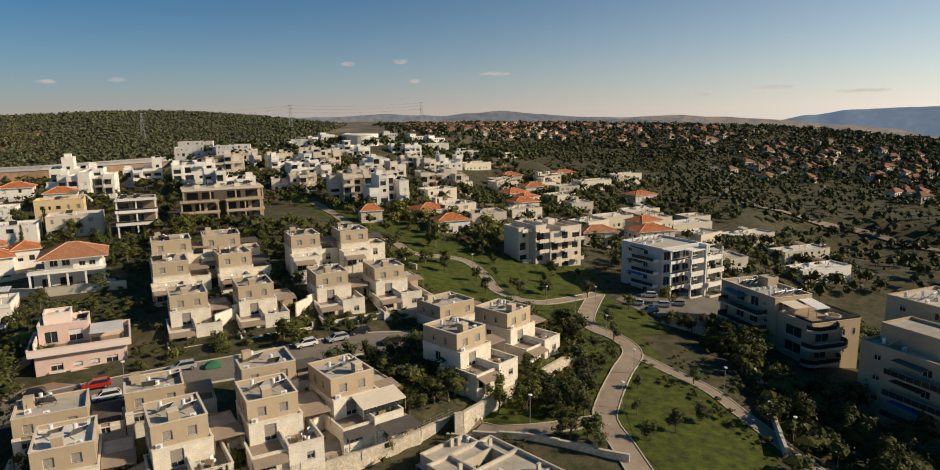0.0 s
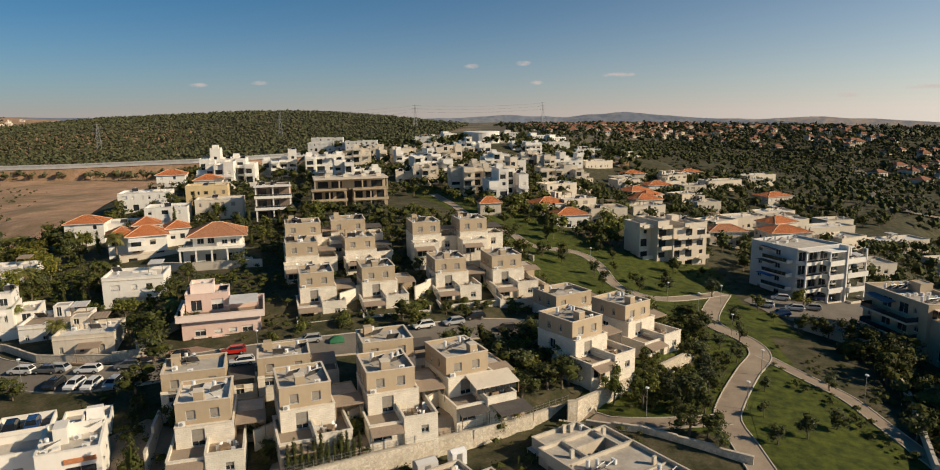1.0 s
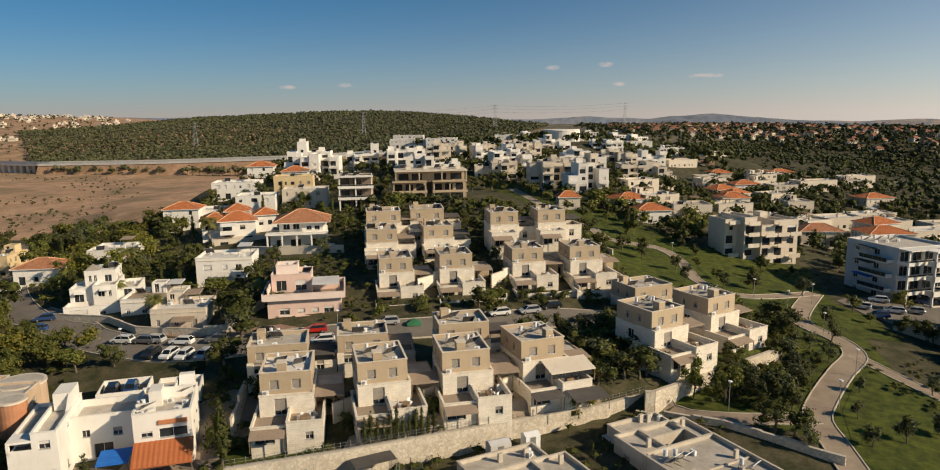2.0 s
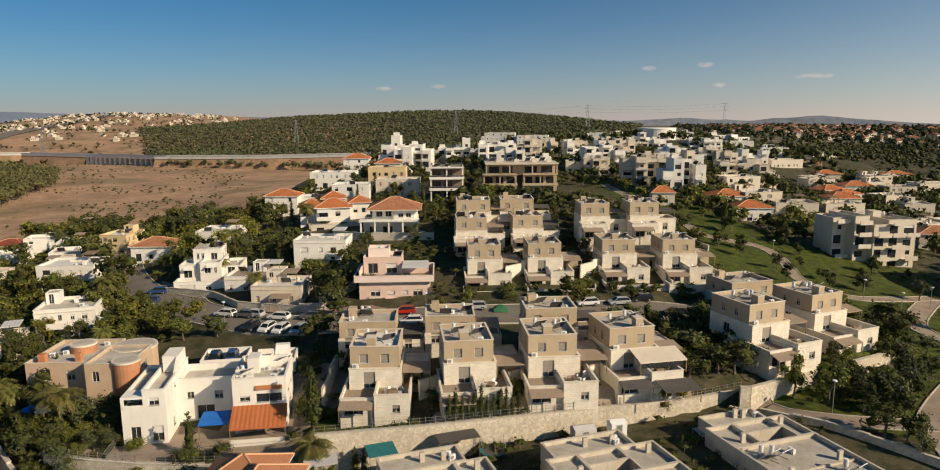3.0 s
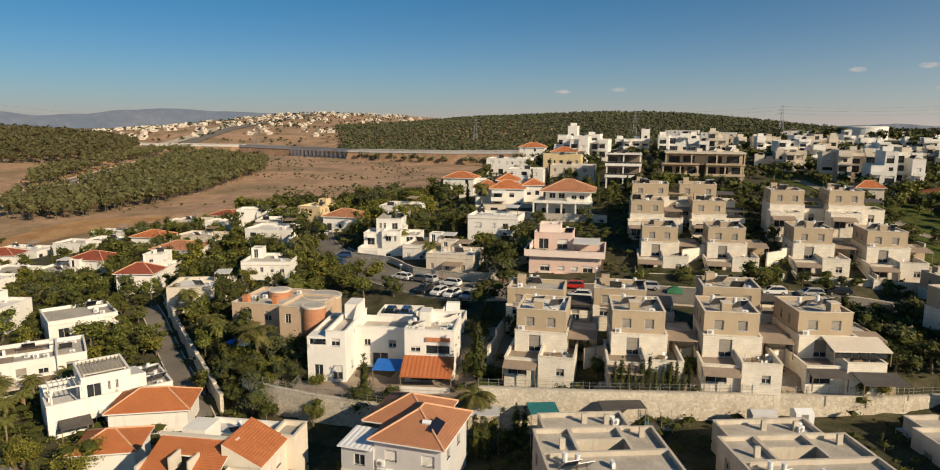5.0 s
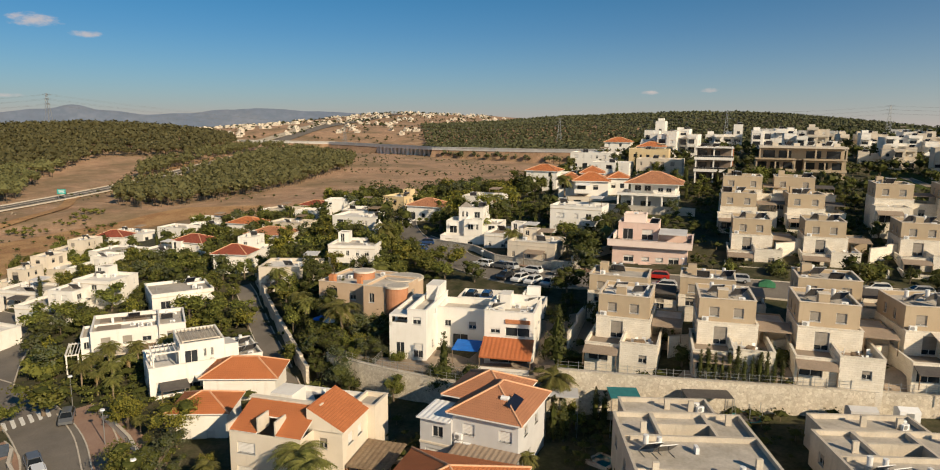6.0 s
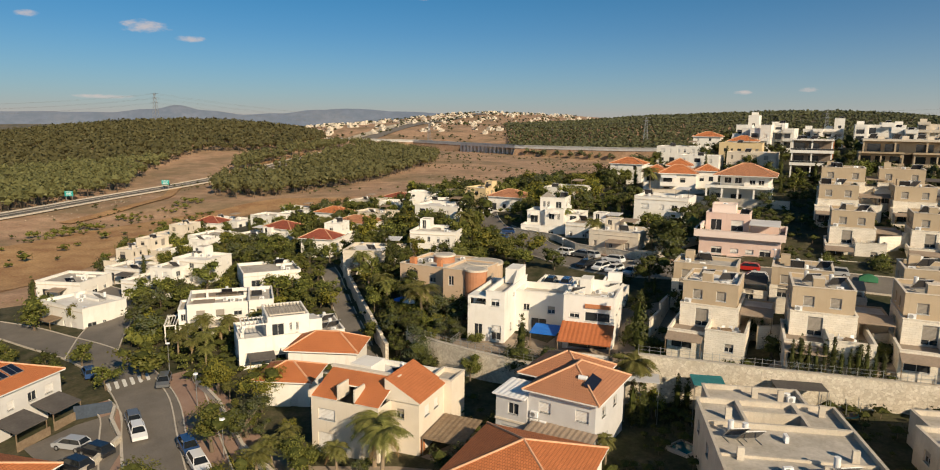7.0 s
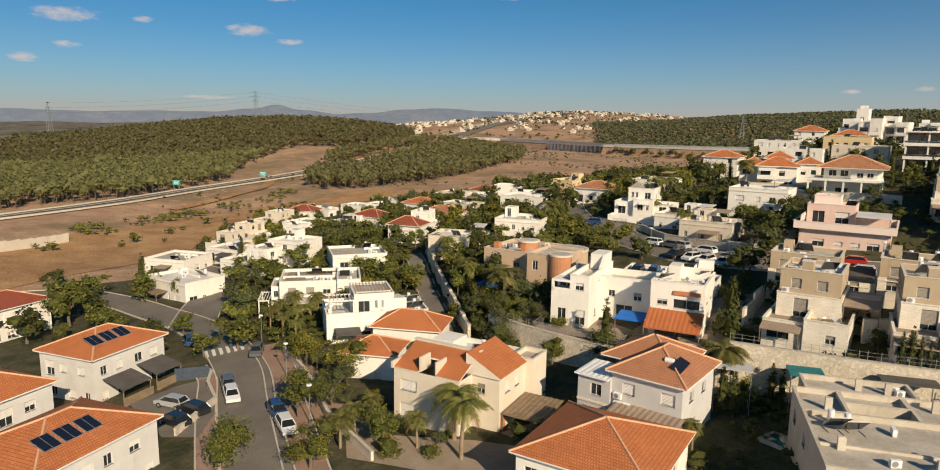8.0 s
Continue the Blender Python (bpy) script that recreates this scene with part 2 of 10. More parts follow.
PALEPINK = surface("pale_pink_render", (0.8, 0.64, 0.56), (0.84, 0.7, 0.62), 3, 0.9, 0.15, 0.05, 0.1)
TAN = surface("tan_render", (0.5, 0.36, 0.245), (0.58, 0.43, 0.3), 3, 0.9, 0.15, 0.05, 0.1)
BRICKRED = surface("brick_red_render", (0.42, 0.19, 0.1), (0.5, 0.24, 0.13), 2, 0.9, 0.2, 0.06, 0.1, vary=0.05)
DARKWALL = surface("dark_brown_render", (0.17, 0.13, 0.1), (0.22, 0.17, 0.13), 3, 0.9, 0.1, 0.05)
ROOFGREY = surface("roof_felt", (0.4, 0.362, 0.31), (0.53, 0.485, 0.42), 2.2, 0.9, 0.2, 0.1, 0.3, vary=0.15, stain=(0.36, 0.31, 0.26))
ROOFWHITE = surface("white_roof_coating", (0.62, 0.59, 0.54), (0.74, 0.71, 0.66), 2.2, 0.9, 0.2, 0.08, 0.3, vary=0.08, stain=(0.55, 0.5, 0.44))
TILE = coursed("clay_tiles", (0.58, 0.2, 0.075), (0.5, 0.165, 0.06), (0.3, 0.1, 0.04), 0.25, 0.34, 0.9, True, 0.03)
TILEOLD = coursed("weathered_clay_tiles", (0.52, 0.235, 0.12), (0.43, 0.19, 0.1), (0.26, 0.12, 0.07), 0.25, 0.34, 0.9, True, 0.03)
TILEDARK = coursed("dark_red_tiles", (0.34, 0.09, 0.05), (0.29, 0.075, 0.045), (0.18, 0.05, 0.03), 0.25, 0.34, 0.9, True, 0.03)
RIDGE = surface("ridge_mortar", (0.6, 0.33, 0.19), (0.66, 0.38, 0.23), 0.6, 0.9, 0.3)
RUBBLE = rubble("rubble_stone", (0.58, 0.5, 0.39), (0.76, 0.69, 0.57), (0.46, 0.39, 0.3), 3.0)
ROCK = surface("weathered_rock", (0.34, 0.27, 0.19), (0.42, 0.34, 0.25), 1, 0.95, 0.4)
GLASS = shiny("window_glass", (0.03, 0.035, 0.04), 0.06, 0, 0.6)
CONCRETE = surface("stained_concrete", (0.5, 0.44, 0.355), (0.61, 0.545, 0.45), 2.5, 0.9, 0.2, 0.08, 0.15, vary=0.05, stain=(0.3, 0.26, 0.21))
ROOFDARK = surface("weathered_roof_felt", (0.4, 0.36, 0.3), (0.54, 0.49, 0.42), 2.2, 0.9, 0.2, 0.1, 0.3, stain=(0.3, 0.26, 0.21))
DARKMETAL = surface("dark_railing", (0.025, 0.025, 0.027), (0.035, 0.035, 0.037), 1, 0.5, 0, 0.03)
FRAME = surface("aluminium_frame", (0.6, 0.59, 0.56), (0.66, 0.65, 0.62), 1, 0.5, 0, 0.03)
SHUTTER = surface("roller_shutter", (0.27, 0.24, 0.2), (0.33, 0.295, 0.25), 1, 0.7, 0.2, 0.05)
PALESHUTTER = surface("pale_roller_shutter", (0.68, 0.65, 0.6), (0.74, 0.71, 0.66), 1, 0.7, 0.2, 0.05)
DARKCLOTH = surface("dark_awning_cloth", (0.085, 0.075, 0.07), (0.11, 0.1, 0.09), 2, 0.9, 0.2, 0.1)
BROWNCLOTH = surface("brown_awning_cloth", (0.3, 0.23, 0.17), (0.35, 0.27, 0.2), 2, 0.9, 0.2, 0.1)
ORANGECLOTH = surface("orange_awning_cloth", (0.4, 0.125, 0.045), (0.46, 0.15, 0.06), 2, 0.85, 0.2, 0.05)
BLUECLOTH = surface("blue_tarpaulin", (0.015, 0.14, 0.55), (0.02, 0.19, 0.65), 1.2, 0.6, 0.3, 0.08)
TEALCLOTH = surface("teal_shade_net", (0.02, 0.16, 0.17), (0.03, 0.2, 0.21), 1.2, 0.9, 0.3, 0.08)
TARPGREEN = surface("green_car_cover", (0.03, 0.15, 0.07), (0.045, 0.2, 0.1), 1.2, 0.7, 0.3, 0.08)
METAL = surface("galvanised_metal", (0.42, 0.42, 0.41), (0.5, 0.5, 0.49), 1, 0.45, 0.1, 0.04, metal=0.7)
TANKWHITE = surface("white_enamel", (0.78, 0.78, 0.77), (0.82, 0.82, 0.81), 1, 0.4, 0.05, 0.02)
PANEL = shiny("solar_panel", (0.012, 0.016, 0.03), 0.12, 0.0, 0.6)
ASPHALT = surface("asphalt", (0.16, 0.142, 0.12), (0.215, 0.19, 0.16), 5, 0.92, 0.4, 0.15, 0.15, stain=(0.16, 0.15, 0.14))
PAVING = surface("paving", (0.28, 0.22, 0.165), (0.36, 0.29, 0.22), 3, 0.9, 0.3, 0.12, 0.2)
REDPAVE = surface("reddish_paving", (0.3, 0.19, 0.14), (0.36, 0.24, 0.18), 3, 0.9, 0.3, 0.12, 0.2)
PALECONCRETE = surface("pale_concrete", (0.68, 0.65, 0.6), (0.76, 0.73, 0.68), 6, 0.9, 0.1, 0.04)
KERB = surface("kerb_stone", (0.52, 0.46, 0.38), (0.58, 0.52, 0.43), 1, 0.9, 0.2)
PAINT = surface("road_paint", (0.7, 0.69, 0.66), (0.76, 0.75, 0.72), 1, 0.8, 0.1, 0.1)
EARTH = surface("dry_earth", (0.38, 0.225, 0.135), (0.52, 0.335, 0.21), 9, 0.95, 0.6, 0.3, 0.6, stain=(0.22, 0.165, 0.09), scrub=(0.2, 0.15, 0.08))
GRASS = surface("lawn", (0.032, 0.045, 0.005), (0.09, 0.11, 0.012), 1.6, 0.95, 0.8, 0.3, 0.1, stain=(0.09, 0.08, 0.025))
HILLS = surface("scrubby_hillside", (0.06, 0.07, 0.045), (0.24, 0.19, 0.13), 60, 0.95, 0.5, 0.35, 7)
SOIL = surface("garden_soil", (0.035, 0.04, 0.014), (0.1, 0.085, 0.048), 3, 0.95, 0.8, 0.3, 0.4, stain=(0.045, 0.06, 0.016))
FIELD = surface("ploughed_field", (0.31, 0.165, 0.075), (0.46, 0.28, 0.13), 9, 0.95, 0.6, 0.3, 0.5, stain=(0.52, 0.37, 0.18))
WOOD = surface("weathered_timber", (0.2, 0.14, 0.09), (0.27, 0.2, 0.13), 0.8, 0.85, 0.3)
BARK = surface("bark", (0.13, 0.1, 0.07), (0.2, 0.155, 0.11), 0.5, 0.95, 0.6, 0.2, 0.1)
PALMBARK = surface("palm_bark", (0.24, 0.18, 0.12), (0.33, 0.25, 0.17), 0.4, 0.95, 0.6, 0.2, 0.1)
LEAF = leafy("leaves", (0.085, 0.1, 0.018), (0.225, 0.222, 0.05))
LEAFDARK = leafy("dark_leaves", (0.03, 0.037, 0.011), (0.09, 0.092, 0.026), trans=0.15)
# Dark fill for crown cores; the shade between leaves is put into its colour.
LEAFCORE = surface("crown_shade_core", (0.036, 0.044, 0.011), (0.085, 0.09, 0.024), 0.1, 0.9, 1.0, 0.3, 0.03, spec=0.1)
OLIVE = leafy("olive_leaves", (0.07, 0.08, 0.038), (0.135, 0.145, 0.072))
LIME = leafy("yellowish_leaves", (0.15, 0.145, 0.02), (0.26, 0.235, 0.04))
PALMLEAF = leafy("palm_fronds", (0.1, 0.11, 0.025), (0.25, 0.235, 0.07))
PINE = leafy("pine_needles", (0.085, 0.082, 0.032), (0.155, 0.145, 0.058), trans=0.15)
# FARPINE is HILLPINE darkened: the side valley's shade is put into its colour.
FARPINE = leafy("shade_toned_pine_needles", (0.028, 0.033, 0.018), (0.07, 0.072, 0.038), trans=0.1)
HILLPINE = leafy("hill_pine_needles", (0.048, 0.053, 0.025), (0.105, 0.104, 0.046), trans=0.1)
BLOSSOM = leafy("bougainvillea", (0.2, 0.02, 0.07), (0.32, 0.04, 0.13))
DRYLEAF = leafy("dry_fronds", (0.22, 0.14, 0.06), (0.32, 0.21, 0.09))
POOL = shiny("pool_water", (0.01, 0.16, 0.19), 0.04, 0, 0.5)
CLAYPOT = surface("terracotta_rim", (0.5, 0.2, 0.09), (0.56, 0.24, 0.11), 1, 0.9, 0.2)
TYRE = surface("tyre_rubber", (0.02, 0.02, 0.02), (0.03, 0.03, 0.03), 0.3, 0.9, 0.1)
CARGLASS = shiny("car_glass", (0.015, 0.018, 0.02), 0.05, 0, 0.6)
PAINTS = {c: shiny(c + "_car_paint", v, 0.25, 0.0, 0.5, 0.6) for c, v in dict(
    white=(0.78, 0.78, 0.77), silver=(0.42, 0.43, 0.44), dark=(0.02, 0.022, 0.026), blue=(0.03, 0.07, 0.18),
    red=(0.5, 0.03, 0.02), grey=(0.13, 0.135, 0.14)).items()}


# ---------------------------------------------------------------- mesh building
ball = bmesh.new()
bmesh.ops.create_icosphere(ball, subdivisions=1, radius=1.0)
BALL_V = [v.co.copy() for v in ball.verts]
BALL_F = [tuple(v.index for v in f.verts) for f in ball.faces]
ball.free()


class Shape:
    """Gathers corners and faces for one mesh."""

    def __init__(self):
        self.v, self.f, self.m, self.uv = [], [], [], []

    def face(self, pts, mi=0, uv=None):
        k = len(self.v)
        self.v += [tuple(p) for p in pts]
        self.f.append(tuple(range(k, k + len(pts))))
        self.m.append(mi)
        self.uv.append(uv)

    def box(self, x0, x1, y0, y1, z0, z1, mi=0, m=None):
        c = [Vector(p) for p in ((x0, y0, z0), (x1, y0, z0), (x1, y1, z0), (x0, y1, z0), (x0, y0, z1), (x1, y0, z1), (x1, y1, z1), (x0, y1, z1))]
        if m is not None:
            c = [m @ p for p in c]
        k = len(self.v)
        self.v += [tuple(p) for p in c]
        for q in ((3, 2, 1, 0), (4, 5, 6, 7), (0, 1, 5, 4), (1, 2, 6, 5), (2, 3, 7, 6), (3, 0, 4, 7)):
            self.f.append(tuple(k + i for i in q))
            self.m.append(mi)
            self.uv.append(None)

    def slab(self, pts, z0, z1, mi=0):
        """An upright prism on a flat outline (counter-clockwise)."""
        n = len(pts)
        k = len(self.v)
        self.v += [(x, y, z0) for x, y in pts] + [(x, y, z1) for x, y in pts]
        self.f += [tuple(range(k + n, k + 2 * n)), tuple(reversed(range(k, k + n)))]
        self.f += [(k + i, k + (i + 1) % n, k + n + (i + 1) % n, k + n + i) for i in range(n)]
        self.m += [mi] * (n + 2)
        self.uv += [None] * (n + 2)

    def tube(self, a, b, ra, rb, n=8, mi=0, caps=True):
        a, b = Vector(a), Vector(b)
        q = (b - a).to_track_quat("Z", "Y").to_matrix()
        k = len(self.v)
        for c, r in ((a, ra), (b, rb)):
            for i in range(n):
                w = 2 * math.pi * i / n
                self.v.append(tuple(c + q @ Vector((r * math.cos(w), r * math.sin(w), 0))))
        fs = [(k + i, k + (i + 1) % n, k + n + (i + 1) % n, k + n + i) for i in range(n)]
        if caps:
            fs += [tuple(range(k + n, k + 2 * n)), tuple(reversed(range(k, k + n)))]
        self.f += fs
        self.m += [mi] * len(fs)
        self.uv += [None] * len(fs)

    def prism(self, prof, x0, x1, mi=0):
        """A profile of (y, z) points drawn out along x."""
        n, k = len(prof), len(self.v)
        self.v += [(x0, y, z) for y, z in prof] + [(x1, y, z) for y, z in prof]
        fs = [tuple(range(k, k + n))[::-1], tuple(range(k + n, k + 2 * n))]
        fs += [(k + i, k + (i + 1) % n, k + n + (i + 1) % n, k + n + i) for i in range(n)]
        self.f += fs
        self.m += [mi] * len(fs)
        self.uv += [None] * len(fs)

    def blob(self, c, wide, tall, seed, mi=0, rough=0.18):
        """A lumpy closed ball round c."""
        k = len(self.v)
        for i, p in enumerate(BALL_V):
            q = 1 + rough * math.sin(p.x * 4.1 + seed) * math.sin(p.y * 5.3 + seed * 1.7) + rough * math.sin(i * 12.9 + seed * 7.1)
            self.v.append((c[0] + p.x * wide * q, c[1] + p.y * wide * q, c[2] + p.z * tall * q))
        self.f += [tuple(k + i for i in f) for f in BALL_F]
        self.m += [mi] * len(BALL_F)
        self.uv += [None] * len(BALL_F)

    def weld(self):
        """Joins corners that lie in one place."""
        seen, back, vs = {}, [], []
        for p in self.v:
            q = tuple(round(c, 4) for c in p)
            if q not in seen:
                seen[q] = len(vs)
                vs.append(p)
            back.append(seen[q])
        self.v, self.f = vs, [tuple(back[i] for i in f) for f in self.f]

    def data(self, name, mats, smooth=False):
        me = bpy.data.meshes.new(name)
        me.from_pydata(self.v, [], self.f)
        for m in mats:
            me.materials.append(m)
        me.polygons.foreach_set("material_index", self.m)
        if any(self.uv):
            lay = me.uv_layers.new(name="UVMap")
            for poly, uv in zip(me.polygons, self.uv):
                if uv:
                    for li, c in zip(poly.loop_indices, uv):
                        lay.data[li].uv = c
        if smooth:
            me.polygons.foreach_set("use_smooth", [True] * len(me.polygons))
        me.update()
        return me


def part(name, shape, mats, parent=None, label="", smooth=False):
    """One mesh object under a thing or a part."""
    data = shape if isinstance(shape, bpy.types.Mesh) else shape.data(name, mats if isinstance(mats, (list, tuple)) else [mats], smooth)
    ob = new(name, data)
    if parent is not None:
        ob.parent = parent
    if label:
        ob["label"] = label
    return ob


DISTANT = [False]


def thing(name, x, y, z, turn, label, category, group="", kind=""):
    ob = new(name)
    ob.matrix_basis = pose(x, y, z, 0, 0, turn)
    DISTANT[0] = math.hypot(x, y) > 180
    return tagged(ob, label, category, group, kind)


# ---------------------------------------------------------------- ground heights
HOLLOW = ((-44, 68, -3.6), (-20, 90, -3.6), (-60, 88, -1.2), (-36, 102, -0.6), (-10, 108, -2.2), (-92, 92, -0.7), (-56, 125, 2), (-25, 141, 3),
          (-66, 141, 5), (-40, 156, 8), (-72, 158, 9), (-95, 195, 11), (-77, 212, 12), (-91, 146, 6), (-66, 112, 0), (-112, 106, -1), (-77, 60, -7),
          (-86, 64, -5), (-123, 77, -4.5), (-112, 40, -12.3), (0, 105, -2.2), (6, 113, -2.0), (13, 123, -1.8), (2, 112, -2.0), (10, 126, -1.8))
LOWER = ((-130, 25, -14), (-150, 8, -15.5), (-152, 62, -9), (-205, 40, -17.5), (-205, 95, -12.5), (-240, 112, -14), (-92, 14, -13.6), (-100, -15, -15),
         (-62, 35, -11), (-48, 50, -9.6), (-30, 52, -8.6), (-14, 74, -8), (6, 88, -7.5), (20, 110, -5.8), (29, 127, -5.2), (33, 167, -4), (52, 178, -5.5),
         (62, 140, -8), (42, 95, -9), (-70, 0, -13.5), (-260, 60, -17), (-54, 36, -12.6), (-50, 44, -11.6), (-60, 46, -11.2), (-72, 40, -11.8), (-66, 22, -13), (-80, 36, -13.2), (-40, 46, -11), (-46, 30, -13), (-58, 24, -13))
UPPER = ((15, 205, -2), (3, 160, 1.5), (-5, 207, 5), (-20, 217, 9), (-60, 305, 13), (-92, 295, 16), (25, 300, 0), (25, 400, 1), (65, 265, -6),
         (120, 200, -21), (200, 300, -30), (-169, 151, 1.5), (-124, 203, 12.5), (-108, 191, 10.5), (-152, 262, 17), (-145, 315, 13), (-205, 270, -2),
         (-111, 290, 16), (-105, 350, 16), (-114, 152, 8), (-116, 127, 0.5), (-160, 135, -1), (-197, 142, -5), (-130, 162, 6), (110, 110, -20))
BEYOND = ((-28, 284, 13), (-11, 268, 10), (-78, 482, 20), (-171, 480, 19), (-92, 362, 16), (81, 520, -9), (6, 463, 10), (-9, 407, 9), (33, 411, 0),
          (105, 294, -12), (85, 234, -8), (119, 244, -16), (76, 245, -4), (45, 259, 0), (-182, 72, -11.5), (-148, 65, -7), (-211, 79, -12.5),
          (-215, 110, -11), (-201, 112, -9), (-250, 330, -6), (-240, 200, -9), (-230, 440, 0), (-60, 250, 10), (-130, 400, 17))
SPOTS = np.array(HOLLOW + LOWER + UPPER + BEYOND, float)


def bell(x, y, cx, cy, turn, sx, sy):
    c, s = math.cos(radians(turn)), math.sin(radians(turn))
    u, v = (x - cx) * c + (y - cy) * s, -(x - cx) * s + (y - cy) * c
    return np.exp(-(u / sx) ** 2 / 2 - (v / sy) ** 2 / 2)


VALLEY = ((-1200, 300), (-1030, 430), (-858, 549), (-735, 548), (-616, 540), (-490, 566), (-371, 594))
BANKS = ((-51.2, 63.4, -2.8, 100.2, 2.4), (-85.0, 50.6, -52.0, 63.2, 1.4), (-2.0, 97.4, 19.5, 123.6, 1.4), (-124, 61.3, -85, 47.8, 1.1))    # retaining walls: ends and half the drop


def terrace(x, y):
    """Steps in the ground at the retaining walls."""
    out = np.zeros_like(x)
    for ax, ay, bx, by, drop in BANKS:
        n = math.hypot(bx - ax, by - ay)
        u, v = ((x - ax) * (bx - ax) + (y - ay) * (by - ay)) / n, (-(x - ax) * (by - ay) + (y - ay) * (bx - ax)) / n
        end = 1 / (1 + np.exp(np.clip(-(u + 1) * 1.2, -50, 50))) / (1 + np.exp(np.clip((u - n - 1) * 1.2, -50, 50)))
        out = out + drop * np.tanh((v - 0.6) / 0.6) * np.exp(-np.abs(v) / 8) * end
    return out


def heights(x, y):
    """Height of the ground, for arrays of x and y."""
    x, y = np.asarray(x, float), np.asarray(y, float)
    far = -19 + 0 * x
    far = far + 28 * bell(x, y, -770, 232, 20, 190, 150)          # wooded ridge beside the highway
    far = far + 50 * bell(x, y, -640, 1400, 30, 330, 280)        # wooded hill behind the houses
    far = far + 72 * bell(x, y, -1950, 1700, -45, 900, 420)      # hill with the villages
    far = far + 28 * bell(x, y, -60, 620, 0, 150, 420)           # spur that carries the houses on
    far = far + 36 * bell(x, y, 250, 1250, -20, 420, 260)        # red-roofed quarter across the valley
    far = far + 14 * bell(x, y, 520, 720, -40, 330, 160)
    far = far - 170 * bell(x, y, 2150, 2900, 0, 1000, 1100)       # broad low valley
    dip = np.full_like(x, 9e9)
    for (ax, ay), (bx, by) in zip(VALLEY, VALLEY[1:]):
        t = np.clip(((x - ax) * (bx - ax) + (y - ay) * (by - ay)) / ((bx - ax) ** 2 + (by - ay) ** 2), 0, 1)
        dip = np.minimum(dip, (ax + t * (bx - ax) - x) ** 2 + (ay + t * (by - ay) - y) ** 2)
    dip = np.exp(-dip / (2 * 130.0 ** 2))
    far = far * (1 - dip) - 15 * dip
    rough = np.sin(x / 170 + 1.3 * np.sin(y / 240)) * np.sin(y / 150 + np.sin(x / 210)) * np.clip((np.hypot(x, y) - 450) / 600, 0, 1) * 6
    far = far + rough
    top, low = 0.012 * far, np.full_like(x, 0.012)
    for px, py, pz in SPOTS:
        w = np.exp(-((x - px) ** 2 + (y - py) ** 2) / (2 * 19.0 ** 2))
        top, low = top + w * pz, low + w
    return top / low + terrace(x, y)


def ground_at(x, y):
    return float(heights(np.array([x]), np.array([y]))[0])


TOWN = ((-60, -30), (-160, -30), (-172, 12), (-214, 32), (-256, 62), (-266, 120), (-262, 205), (-190, 215), (-172, 300), (-160, 440), (-60, 470), (20, 440), (90, 450),
        (140, 330), (150, 215), (125, 160), (110, 90), (90, 40), (40, 60), (0, 50), (-30, 20))


# Side valley outline; its shade is put into the ground colour as dark SOIL.
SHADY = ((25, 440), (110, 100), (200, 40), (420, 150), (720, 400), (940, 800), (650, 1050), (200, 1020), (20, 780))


def within(x, y, poly):
    """Which of the points lie inside an outline."""
    hit = np.zeros(len(x), bool)
    for (ax, ay), (bx, by) in zip(poly, poly[1:] + poly[:1]):
        if ay != by:
            hit ^= ((ay > y) != (by > y)) & (x < (bx - ax) * (y - ay) / (by - ay) + ax)
    return hit


def build_ground():
    def axis(a, b, step, lo, hi):
        line = list(np.arange(a, b + 0.01, step))
        d, p = step, b
        while p < hi:
            d *= 1.09
            p += d
            line.append(min(p, hi))
        d, p = step, a
        while p > lo:
            d *= 1.09
            p -= d
            line.insert(0, max(p, lo))
        return np.array(line)
    xs, ys = axis(-265, 110, 2.5, -4700, 3000), axis(-40, 330, 2.5, -900, 4800)
    gx, gy = np.meshgrid(xs, ys)
    gz = heights(gx, gy)
    nx, ny = len(xs), len(ys)
    v = np.stack([gx.ravel(), gy.ravel(), gz.ravel()], 1)
    i = np.arange(nx * ny).reshape(ny, nx)
    f = np.stack([i[:-1, :-1].ravel(), i[:-1, 1:].ravel(), i[1:, 1:].ravel(), i[1:, :-1].ravel()], 1)
    me = bpy.data.meshes.new("ground")
    me.from_pydata(v.tolist(), [], f.tolist())
    me.materials.append(EARTH)
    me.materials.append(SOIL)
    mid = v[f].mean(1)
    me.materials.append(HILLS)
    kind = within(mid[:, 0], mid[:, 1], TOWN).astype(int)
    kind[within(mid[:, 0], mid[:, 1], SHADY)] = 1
    off = np.hypot(mid[:, 0], mid[:, 1])
    side = np.degrees(np.arctan2(-mid[:, 0], mid[:, 1]))
    kind[(kind == 0) & ((off > 2700) | ((off > 450) & (side < 33)) | ((off > 1000) & (side > 70)))] = 2
    me.polygons.foreach_set("material_index", kind.tolist())
    me.polygons.foreach_set("use_smooth", [True] * len(me.polygons))
    return tagged(new("ground", me), "dry brown earth hillside falling into a valley", "ground", kind="structure")


build_ground()


